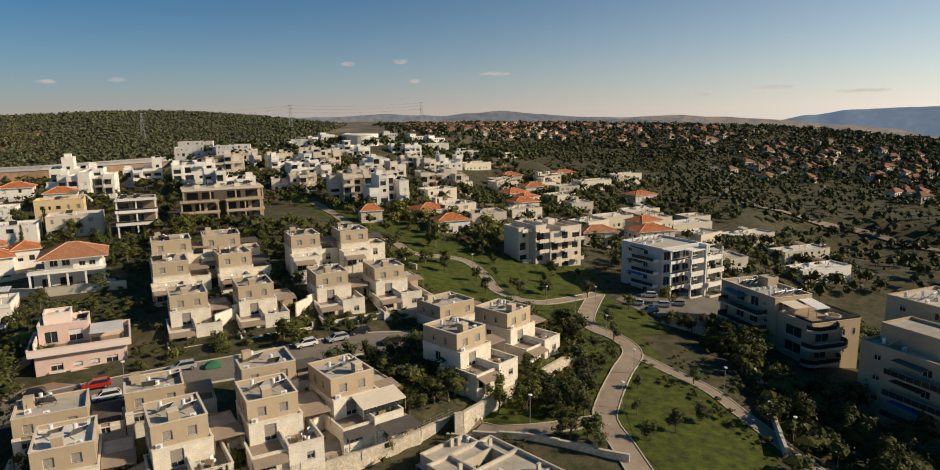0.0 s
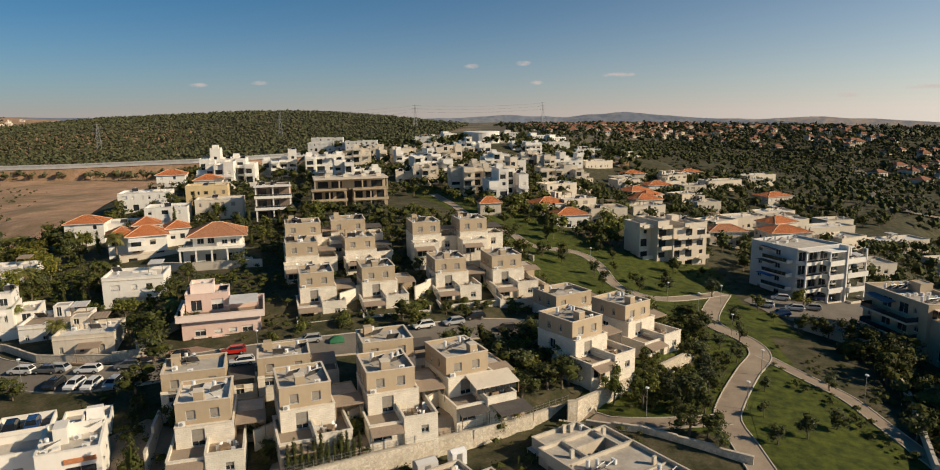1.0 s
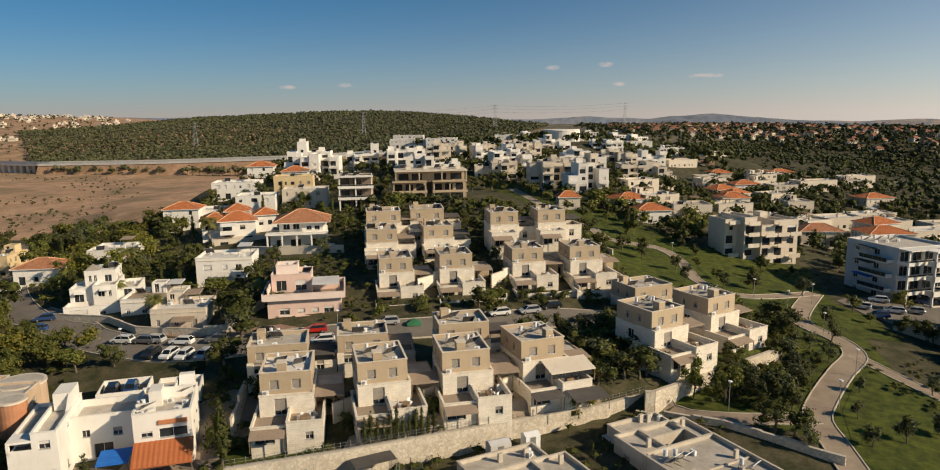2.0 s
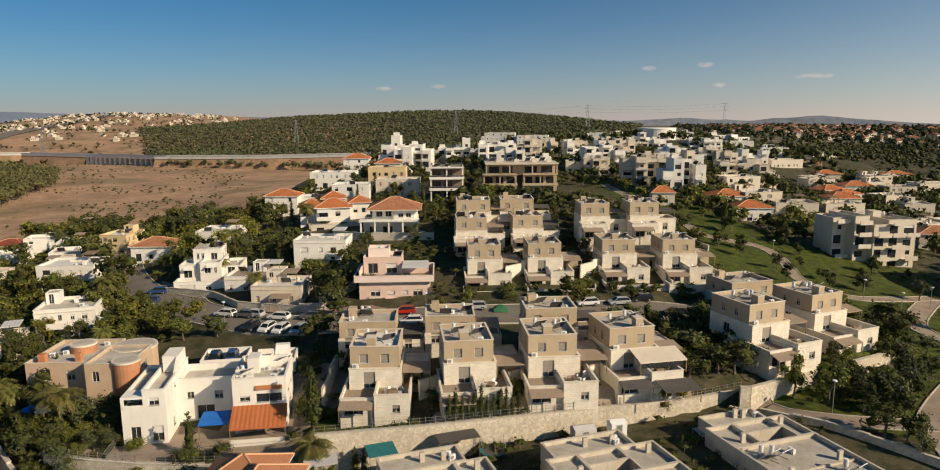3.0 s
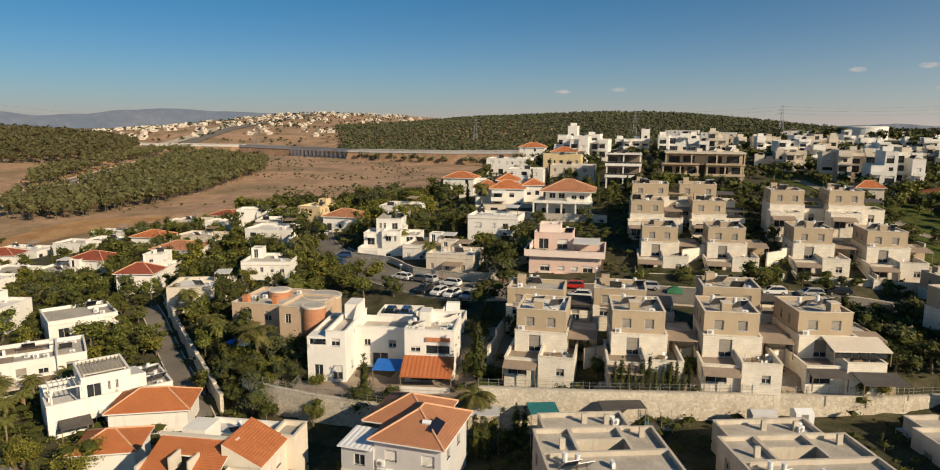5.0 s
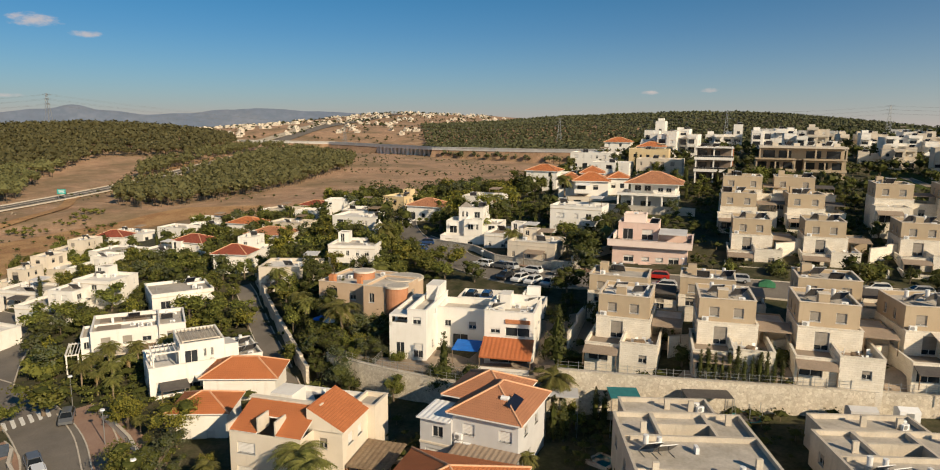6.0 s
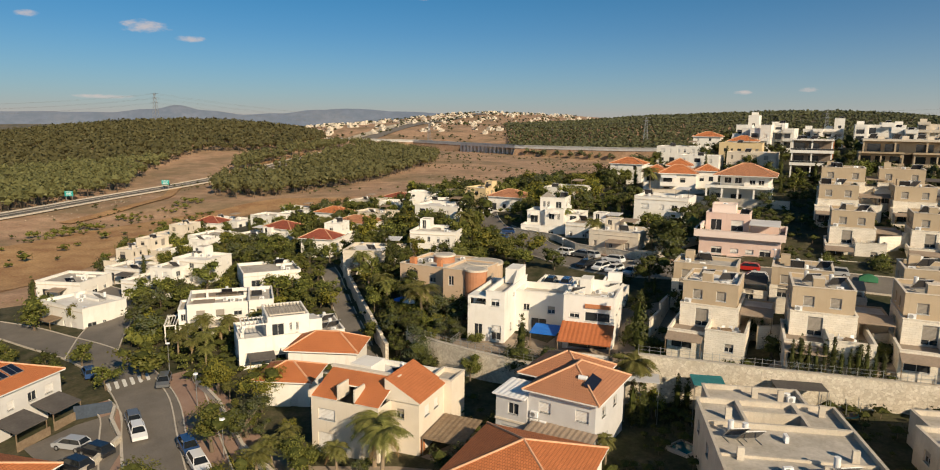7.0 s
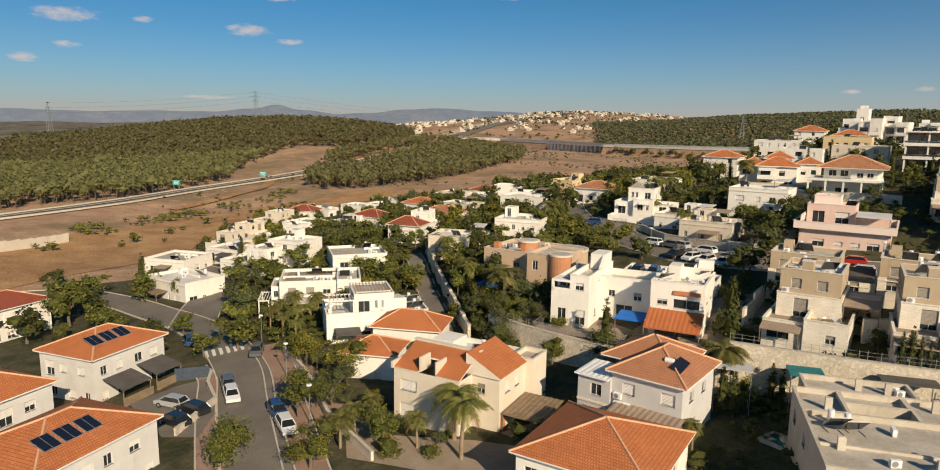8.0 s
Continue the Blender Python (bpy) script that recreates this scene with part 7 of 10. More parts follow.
for k, (x, y, z, turn, w, top) in enumerate((
        (-137, 238, 16.0, 20, 22, 8.5), (-150, 258, 17, 25, 16, 10.5), (-126, 262, 16.5, 25, 14, 10), (-106, 262, 15.5, 25, 16, 9.5), (-88, 250, 13.5, 25, 18, 10),
        (-84, 322, 15.5, 25, 18, 8.5), (-76, 348, 15.7, 20, 22, 8.5), (-74, 430, 16.7, 20, 24, 8.5), (-68, 290, 14, 25, 17, 9), (-44, 256, 10.5, 20, 17, 10),
        (-29, 240, 9, 20, 14, 12), (-41, 332, 12.7, 20, 21, 8.5), (-28, 382, 9.5, 20, 20, 8.5), (-12, 416, 8.5, 20, 19, 8), (-41, 452, 14, 20, 20, 7.5),
        (-108, 300, 16.5, 20, 17, 9), (24, 196, -3, 30, 19, 13))):
    ridge_flats(x, y, z, turn, w, 11, top, 300 + k, WHITE if k < 5 or k % 3 and k < 16 else CREAM)

# closer rows of flats along the ridge, and houses down to the side valley
r = random.Random(77)
for gy in range(272, 440, 23):
    for gx in range(-158, 6, 29):
        x, y = gx + r.uniform(-4, 4) + (gy - 272) * 0.05, gy + r.uniform(-4, 4)
        if inside(x, y, [(-152, 262), (-20, 262), (-2, 330), (-20, 430), (-110, 438), (-150, 340)]) and not taken(x, y, 4) and not taken(x - 7, y, 3) and not taken(x + 7, y + 8, 3) and not taken(x, y + 10, 2):
            ridge_flats(x, y, G(x, y), r.uniform(16, 28), r.uniform(14, 20), 10, r.uniform(5.5, 7.5), 500 + gx + gy, CREAM)
for gy in range(212, 430, 21):
    for gx in range(2, 136, 22):
        x, y, w = gx + r.uniform(-5, 5), gy + r.uniform(-5, 5), r.uniform(10, 15)
        if inside(x, y, [(0, 214), (40, 212), (120, 214), (132, 300), (84, 420), (8, 420), (2, 300)]) and not taken(x, y, 4) and not taken(x - 5, y + 4, 3) and not taken(x + 5, y + 8, 3) and r.random() < 0.75:
            if r.random() < 0.35:
                tiled_house(x, y, G(x, y), r.uniform(15, 45), w, w * 0.8, r.uniform(4, 6), 1.9, CREAM, TILE if r.random() < 0.6 else TILEOLD, gx * 3 + gy)
            else:
                plain_house(x, y, G(x, y), r.uniform(15, 42), w, 10, r.uniform(4, 6.5), CREAM, ROOFGREY, gx * 3 + gy, None, "cream rendered flat-roofed villa among valley trees")

tank = thing("water_tower", -78, 492, 19, 0, "round white water reservoir on the ridge", "reservoir")
s = Shape()
s.tube((0, 0, -2), (0, 0, 8.5), 13, 13, 32, 0)
s.tube((0, 0, 8.5), (0, 0, 9.2), 13.3, 12.8, 32, 0)
part("drum", s, WHITE, tank)


# ---------------------------------------------------------------- roads, paths, lawns, field
ROADS = []


def road(name, line, width, mat, lift, label, category, kerb=0.0):
    ROADS.append((np.array(line, float), width))
    return strip(name, line, width, mat, lift, label, category, kerb)


road("road", ((-128, 104), (-112, 99), (-103, 95), (-87, 93.5), (-75, 96.5), (-64, 102), (-51, 108.5), (-40, 114), (-29, 121), (-18, 127), (-6, 130)), 8, ASPHALT, 0.12, "worn grey asphalt street between the houses", "road", 0.14)
road("road", ((-107, 97), (-120, 99), (-141, 110), (-164, 129), (-200, 160), (-243, 196)), 8, ASPHALT, 0.16, "shaded asphalt street under garden trees", "road", 0.14)
road("road", ((-52, 9.8), (-67, 11.9), (-80, 13.8), (-93, 16), (-108, 16), (-122, 13.5), (-135, 9), (-150, 3), (-163, -7), (-166, -25)), 6.8, ASPHALT, 0.12, "curving grey asphalt street", "road", 0.14)
road("road", ((-136, 62), (-122, 57.5), (-110, 53.2), (-98, 49.2), (-86, 45)), 3.4, ASPHALT, 0.1, "narrow sunken asphalt lane below a stone wall", "road", 0.12)
road("road", ((-122, 13.5), (-134, 17), (-145, 21), (-158, 23), (-175, 21), (-192, 24)), 7.5, ASPHALT, 0.16, "asphalt side street by the field", "road", 0.14)
patch("pavement", ((-89.9, 1.7), (-93.0, 7.6), (-93.5, 11.8), (-81.6, 10.7), (-75.2, 7.6), (-77.5, 4.2)), ASPHALT, 0.14, "asphalt driveway court in front of tiled houses", "driveway", 2)
ROADS.append((np.array(((-83, 10), (-86, 4), (-92, -2)), float), 8))
for k in range(6):
    s = Shape()
    s.box(-1.6, 1.6, -0.25, 0.25, -0.05, 0.016)
    m = tagged(part("crossing_stripe", s, PAINT), "white painted zebra crossing stripe on asphalt", "road marking", "zebra crossing stripes", "structure")
    cx, cy = -104 - 0.1 * k, 13.0 + 1.05 * k
    m.matrix_basis = pose(cx, cy, G(cx, cy) + 0.14, 0, 0, -4)
road("path", ((23, 86), (22, 93), (21, 100), (23, 107), (27, 117), (32, 128), (31, 136), (26.5, 142), (26.5, 150), (33, 171)), 3.7, PAVING, 0.14, "pale paved park path with stone edging", "path", 0.1)
road("path", ((21, 100), (11, 97), (3, 97), (-1, 101)), 3, PAVING, 0.1, "pale paved park path", "path", 0.1)
road("path", ((32, 128), (37, 120), (42, 113), (44.5, 105), (47, 97), (50, 86)), 2.6, PAVING, 0.1, "narrow paved park path", "path", 0.08)
road("path", ((33, 171), (17, 157), (7, 162), (3, 178), (-3, 187), (-16, 187), (-23, 197), (-37, 212), (-48, 232), (-60, 256)), 2.8, PAVING, 0.12, "pale paved path winding through lawns", "path", 0.08)
patch("pavement", ((37, 167), (41, 158), (48, 151), (61, 150), (70, 174), (56, 177), (41, 173)), ASPHALT, 0.1, "asphalt parking court", "parking lot")
patch("lawn", ((-30, 205), (-22, 176), (-2, 152), (10, 139), (4, 112), (-1, 101), (7, 98), (20, 94), (26, 84), (42, 84), (47, 97), (37, 124), (36, 165), (36, 196), (8, 197), (-12, 218)), GRASS, 0.03, "broad green park lawn between the paths", "lawn")
patch("lawn", ((24, 92), (25, 104), (29, 115), (34.5, 123), (37, 117), (40.5, 108), (43, 94), (40, 84), (27, 84)), GRASS, 0.07, "sunlit green lawn", "lawn")
patch("lawn", ((19, 104), (24.5, 121), (28, 130), (25, 137), (18, 134), (8, 113), (-1, 101), (7, 99.5)), GRASS, 0.07, "green lawn with young trees", "lawn")
patch("lawn", ((24, 150), (31, 170), (18, 156), (13, 140), (20, 136), (24, 142)), GRASS, 0.07, "sunlit green lawn", "lawn")
patch("lawn", ((15, 159), (7, 164), (3, 176), (-5, 183), (-14, 184), (-20, 177), (-13, 160), (0, 153)), GRASS, 0.07, "sunlit green lawn on the slope", "lawn")
patch("lawn", ((6, 180), (10, 166), (18, 160), (30, 175), (34, 190), (21, 194), (8, 191)), GRASS, 0.07, "green lawn between paths", "lawn")
patch("lawn", ((35, 165), (33, 140), (44, 142), (42, 156)), GRASS, 0.07, "green lawn beside the parking court", "lawn")
patch("lawn", ((-74, 262), (-48, 222), (-25, 206), (-12, 218), (-38, 240), (-66, 275)), GRASS, 0.07, "green park slope", "lawn")
patch("ploughed_field", ((-168, -22), (-190, 4), (-214, 26), (-244, 45), (-280, 70), (-284, 118), (-290, 150), (-310, 120), (-300, 70), (-278, 30), (-240, -8), (-205, -40)), FIELD, 0.15, "brown ploughed field", "field", 6)
road("highway", ((-235, -110), (-262, -65), (-287, -27), (-321, 12), (-365, 56), (-426, 131), (-487, 202), (-600, 330), (-720, 450)), 13, ASPHALT, 0.6, "grey dual carriageway along the foot of the wooded ridge", "highway", 0.5)
strip("median", ((-235, -110), (-262, -65), (-287, -27), (-321, 12), (-365, 56), (-426, 131), (-487, 202), (-600, 330)), 1.6, KERB, 0.9, "pale concrete median barrier", "barrier")
strip("road", ((233, 760), (239, 698), (225, 615), (188, 492), (163, 412), (160, 372)), 8, ASPHALT, 0.8, "winding asphalt road through the side valley", "road", 0.0, False, 6)
strip("road", ((160, 372), (184, 361), (212, 353), (232, 328), (262, 296)), 4, PAVING, 0.8, "pale narrow road along the valley side", "road", 0.0, False, 6)
strip("dirt_track", ((-300, 30), (-345, 75), (-400, 100), (-470, 160), (-530, 230)), 5, FIELD, 0.5, "pale dirt track beside the wood", "track")


def off_road(x, y, margin):
    for line, width in ROADS:
        a, b = line[:-1], line[1:]
        d = b - a
        t = np.clip(((x - a[:, 0]) * d[:, 0] + (y - a[:, 1]) * d[:, 1]) / (d ** 2).sum(1), 0, 1)
        if np.min(np.hypot(a[:, 0] + t * d[:, 0] - x, a[:, 1] + t * d[:, 1] - y)) < width / 2 + margin:
            return False
    return True


# ---------------------------------------------------------------- plants
def leaf_cloud(r, clumps, leaves, size, radius):
    """Leaf quads in loose clumps that face outwards; clumps: list of (centre, outward)."""
    s = Shape()
    for c, out in clumps:
        for _ in range(leaves):
            p = c + Vector((r.gauss(0, 1), r.gauss(0, 1), r.gauss(0, 0.8))) * radius
            n = (out * 1.1 + Vector((r.gauss(0, 1), r.gauss(0, 1), r.gauss(0.3, 1))) * 0.6).normalized()
            u = n.orthogonal().normalized()
            w = r.uniform(0, 6.3)
            u = (u * math.cos(w) + n.cross(u) * math.sin(w)).normalized()
            v = n.cross(u)
            a = size * r.uniform(0.6, 1.4)
            s.face([p - u * a, p + v * a * 0.55, p + u * a, p - v * a * 0.55])
    return s


PLANTS = {}


def plant_data(kind, variant):
    """Trunk and crown meshes for a plant one unit high."""
    key = (kind, variant)
    if key in PLANTS:
        return PLANTS[key]
    r = random.Random(kind + str(variant))
    trunk, crown, extra = Shape(), None, None
    mats = {"tree": LEAF, "dark": LEAFDARK, "olive": OLIVE, "lime": LIME, "cypress": LEAFDARK, "palm": PALMLEAF, "shrub": LEAF, "darkshrub": LEAFDARK, "blossom": BLOSSOM, "pine": PINE}
    if kind in ("tree", "dark", "olive", "lime", "pine"):
        base = 0.3 if kind != "olive" else 0.25
        lean = Vector((r.uniform(-0.05, 0.05), r.uniform(-0.05, 0.05), base))
        trunk.tube((0, 0, -0.06), lean, 0.035, 0.024, 7, 0, False)
        cl = []
        wide = r.uniform(0.34, 0.46)
        lobes = [Vector((r.uniform(-1, 1) * wide * 0.62, r.uniform(-1, 1) * wide * 0.62, r.uniform(0.36, 0.82))) for _ in range(8)]
        rads = [r.uniform(0.13, 0.23) for _ in lobes]
        for lb, rad in zip(lobes, rads):
            trunk.tube(lean, lb, 0.016, 0.006, 5, 0, False)
            for _ in range(13):
                d = Vector((r.gauss(0, 1), r.gauss(0, 1), r.gauss(0, 0.8))).normalized() * rad * r.uniform(0.55, 1.0)
                cl.append((lb + d, (d.normalized() + (lb - Vector((0, 0, 0.5))).normalized() * 0.5).normalized()))
        crown = leaf_cloud(r, cl, 22, 0.019, 0.05) if variant > 3 else leaf_cloud(r, cl, 6, 0.037, 0.05)
        # dark cores stand in for the shade inside the crown
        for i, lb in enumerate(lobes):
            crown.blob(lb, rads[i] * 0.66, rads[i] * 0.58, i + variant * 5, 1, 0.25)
    elif kind == "cypress":
        trunk.tube((0, 0, -0.03), (0, 0, 0.3), 0.02, 0.012, 6, 0, False)
        cl = []
        for i in range(70):
            z = r.uniform(0.03, 0.99)
            w = 0.1 * math.sin(math.pi * min(1, (z * 0.9 + 0.12))) ** 0.7 * (1.05 - 0.5 * z)
            a = r.uniform(0, 6.3)
            cl.append((Vector((math.cos(a) * w, math.sin(a) * w, z)), Vector((math.cos(a), math.sin(a), 0.3))))
        crown = leaf_cloud(r, cl, 16, 0.016, 0.016)
        crown.blob((0, 0, 0.45), 0.06, 0.42, variant, 1, 0.12)
    elif kind == "palm":
        bend = Vector((r.uniform(-0.04, 0.04), r.uniform(-0.04, 0.04), 0.72))
        prev = Vector((0, 0, -0.04))
        for i in range(8):
            t = (i + 1) / 8
            nxt = Vector((bend.x * t * t, bend.y * t * t, 0.72 * t))
            trunk.tube(prev, nxt, 0.03 - 0.008 * t, 0.026 - 0.008 * t, 8, 0, False)
            prev = nxt
        crown = Shape()
        extra = Shape()
        for i in range(44):
            a, up = i * 2.4 + r.uniform(-0.2, 0.2), r.uniform(-0.5, 1.0)
            target = crown if up > -0.38 else extra
            d = Vector((math.cos(a), math.sin(a), 0))
            L = r.uniform(0.25, 0.34)
            pts = []
            for j in range(9):
                t = j / 8
                pts.append(bend + d * L * t * (0.95 - 0.25 * t * max(0, -up + 0.3)) + Vector((0, 0, L * (up * t - (0.55 + 0.3 * up) * t * t))))
            side = Vector((-d.y, d.x, 0))
            for j in range(8):
                p, q = pts[j], pts[j + 1]
                w = 0.085 * math.sin(math.pi * min(0.98, (j + 1.2) / 9.5))
                for sg in (1, -1):
                    for k2 in (0.25, 0.75):
                        o = p.lerp(q, k2)
                        tip = o + side * sg * w + (q - p) * 1.1 + Vector((0, 0, -0.35 * w))
                        target.face([o, o + (q - p) * 0.5, tip])
    else:
        cl = []
        n = 16
        for i in range(n):
            d = Vector((r.gauss(0, 1), r.gauss(0, 1), abs(r.gauss(0, 0.8)))).normalized()
            cl.append((Vector((d.x * 0.42, d.y * 0.42, 0.12 + d.z * 0.6)) * r.uniform(0.6, 1.05), d))
        trunk.tube((0, 0, -0.05), (0, 0, 0.4), 0.03, 0.015, 5, 0, False)
        crown = leaf_cloud(r, cl, 26, 0.05, 0.1)
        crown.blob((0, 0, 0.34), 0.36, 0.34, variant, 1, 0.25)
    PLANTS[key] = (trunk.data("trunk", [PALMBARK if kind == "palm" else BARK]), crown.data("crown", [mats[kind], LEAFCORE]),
                   extra.data("dry_fronds", [DRYLEAF]) if extra and extra.f else None)
    return PLANTS[key]


KINDS = {"tree": ("garden_tree", "green broadleaved garden tree with a rounded crown", "tree", "garden trees"), "dark": ("dark_tree", "dark green dense garden tree", "tree", "garden trees"),
         "olive": ("olive_tree", "grey-green olive tree with a loose crown", "tree", "olive trees"), "lime": ("yellowish_tree", "yellow-green broadleaved garden tree", "tree", "garden trees"),
         "cypress": ("cypress", "slender upright dark green cypress", "cypress", "cypresses"), "palm": ("palm_tree", "tall feather palm with drooping fronds", "palm", "palms"),
         "shrub": ("shrub", "rounded green garden shrub", "shrub", "garden shrubs"), "darkshrub": ("shrub", "dark green garden shrub", "shrub", "garden shrubs"),
         "blossom": ("flowering_shrub", "magenta flowering climber on a wall", "shrub", "flowering shrubs"), "pine": ("pine_tree", "dull green pine tree with open crown", "tree", "pines")}


def plant(kind, x, y, h, wide=1.0, z=None):
    name, label, cat, group = KINDS[kind]
    r = random.Random(round(x * 7.3 + y * 13.1, 2))
    tr, cr, ex = plant_data(kind, r.randrange(4) + (4 if kind not in ("palm", "cypress") and math.hypot(x + 20, y - 20) < 74 else 0))
    zz = G(x, y) if z is None else z
    t = new(name)
    t.matrix_basis = pose(x, y, zz, 0, 0, r.uniform(0, 360)) @ Matrix.Diagonal((h * wide, h * wide, h, 1))
    tagged(t, label, cat, group)
    part("trunk", tr, None, t)
    part("crown", cr, None, t)
    if ex:
        part("dry_fronds", ex, None, t, "dry brown hanging fronds")
    return t


OPEN_GARDENS = [(-130, 22), (-93, 23.5), (-86, 36), (-86, 43), (-110, 51), (-134, 58)]


def sow(seed, spacing, zone, kinds, lo, hi, share=1.0, margin=1.0, wide=(0.9, 1.3)):
    """Plants over a zone (x0, x1, y0, y1) or an outline, on a jittered grid, off houses and roads."""
    r = random.Random(seed)
    poly = None
    if len(zone) > 4 or not isinstance(zone[0], (int, float)):
        poly = zone
        x0, x1 = min(p[0] for p in poly), max(p[0] for p in poly)
        y0, y1 = min(p[1] for p in poly), max(p[1] for p in poly)
    else:
        x0, x1, y0, y1 = zone
    y = y0
    while y < y1:
        x = x0
        while x < x1:
            px, py = x + r.uniform(-0.45, 0.45) * spacing, y + r.uniform(-0.45, 0.45) * spacing
            h, kd, go, wd = r.uniform(lo, hi), r.choice(kinds), r.random() < share, r.uniform(*wide)
            if go and h * wd > 2.6 and inside(px, py, OPEN_GARDENS):
                go = False
            if go and (poly is None or inside(px, py, poly)) and not taken(px, py, margin) and off_road(px, py, margin):
                plant(kd, px, py, h, wd)
            x += spacing
        y += spacing


# more villas among the gardens below the ridge
r = random.Random(91)
for gy in range(30, 196, 16):
    for gx in range(-256, -126, 18):
        x, y, w = gx + r.uniform(-4, 4), gy + r.uniform(-3, 3), r.uniform(8.5, 13)
        lot = inside(x, y, [(-130, 100), (-165, 78), (-215, 72), (-252, 110), (-252, 186), (-200, 150), (-160, 122)]) or inside(x, y, [(-128, 58), (-150, 32), (-205, 42), (-250, 66), (-215, 76), (-160, 74)])
        turn = r.uniform(25, 45)
        m = pose(x, y, 0, 0, 0, turn)
        if lot and r.random() < 0.6 and all(not taken((m @ Vector((u, v, 0))).x, (m @ Vector((u, v, 0))).y, 1.5) and off_road((m @ Vector((u, v, 0))).x, (m @ Vector((u, v, 0))).y, 1.5) for u in (-w / 2, 0, w / 2) for v in (-1, 4, 9)):
            kind = r.random()
            if kind < 0.22:
                tiled_house(x, y, G(x, y), turn, w, w * 0.8, r.uniform(3.6, 5), 1.8, WHITE, r.choice((TILE, TILEDARK, TILEOLD)), gx + gy * 3)
            else:
                plain_house(x, y, G(x, y), turn, w, 9, r.uniform(3.6, 6.2), WHITE if kind < 0.75 else CREAM, ROOFWHITE if kind < 0.5 else ROOFGREY, gx + gy * 3, None, "pale rendered flat-roofed villa in a leafy garden")

# ---------------------------------------------------------------- planting
# gardens of the white villas
GARDENS = ([(-82, 68), (-84, 56), (-100, 50), (-118, 60), (-140, 62), (-155, 90), (-128, 102), (-108, 94), (-98, 86), (-90, 76)],
           [(-128, 100), (-165, 75), (-215, 70), (-258, 110), (-258, 190), (-190, 190), (-150, 170), (-120, 140)],
           [(-118, 58), (-96, 50), (-88, 28), (-120, 22), (-160, 20), (-215, 28), (-262, 60), (-215, 72), (-160, 70)],
           [(-124, 108), (-98, 112), (-76, 122), (-76, 140), (-100, 135), (-125, 150), (-138, 130)],
           [(-138, 150), (-98, 165), (-80, 160), (-76, 190), (-104, 185), (-115, 215), (-155, 215), (-165, 170)])
sow(1, 5.4, GARDENS[0], ("tree", "tree", "dark", "palm", "lime", "tree"), 3.2, 6.5, 0.75, 0.3)
sow(2, 6.0, GARDENS[1], ("tree", "dark", "tree", "cypress", "olive", "palm", "lime"), 4, 8.5, 0.85, 0.3)
sow(3, 5.2, GARDENS[2], ("tree", "olive", "tree", "tree", "lime", "palm", "dark"), 3.4, 7.0, 0.85, 0.2)
sow(5, 6.0, GARDENS[3], ("dark", "tree", "cypress", "olive", "dark"), 3.5, 7, 0.75, 0.5)
sow(6, 6.5, GARDENS[4], ("dark", "tree", "dark", "palm", "cypress"), 3.5, 7, 0.7, 0.5)
# dark grove along the lane below the tan house
sow(4, 3.6, [(-120, 66), (-110, 58.6), (-97, 54.4), (-84, 50.4), (-77, 53), (-84, 60), (-94, 62), (-108, 68)], ("dark", "tree", "tree", "dark", "lime"), 3, 5, 0.7, 0.3)
# among the beige rows
sow(7, 6.0, [(-82, 118), (-12, 150), (-14, 178), (-84, 178)], ("dark", "darkshrub", "cypress", "olive"), 2.0, 4.8, 0.4, 0.4)
sow(8, 3.8, [(-16, 100), (-8, 102), (-6, 122), (-16, 126), (-26, 114)], ("dark", "olive", "tree", "lime"), 3.5, 6, 0.8, 0.5)
sow(9, 4.5, [(-74, 84), (-68, 76), (-56, 70), (-52, 88), (-64, 98)], ("dark", "darkshrub", "cypress"), 2.2, 5.0, 0.7, 0.3)
sow(24, 4.0, [(-68, 54), (-73, 47), (-84, 46), (-100, 50), (-106, 60), (-88, 66), (-80, 60)], ("tree", "dark", "dark", "tree", "olive"), 2.5, 4.6, 0.6, 0.4)
sow(25, 3.6, [(-62, 84), (-56, 74), (-44, 74), (-36, 80), (-22, 92), (-16, 100), (-24, 104), (-44, 94), (-60, 96)], ("darkshrub", "dark", "cypress", "shrub"), 1.8, 4.2, 0.55, 0.25)
sow(26, 3.4, [(-44, 126), (-24, 138), (-12, 146), (-4, 140), (-16, 130), (-30, 122), (-60, 108), (-66, 118)], ("darkshrub", "dark", "shrub"), 1.6, 3.6, 0.5, 0.25)
sow(27, 5.6, [(-86, 164), (-86, 202), (-44, 205), (-18, 192), (-14, 164), (-40, 168)], ("dark", "tree", "olive", "dark"), 3, 5.5, 0.85, 0.4)
sow(28, 4.2, [(-2, 99), (22, 90), (23, 104), (27, 126), (20, 133), (8, 112)], ("dark", "olive", "tree", "dark"), 3, 5.5, 0.55, 0.4)
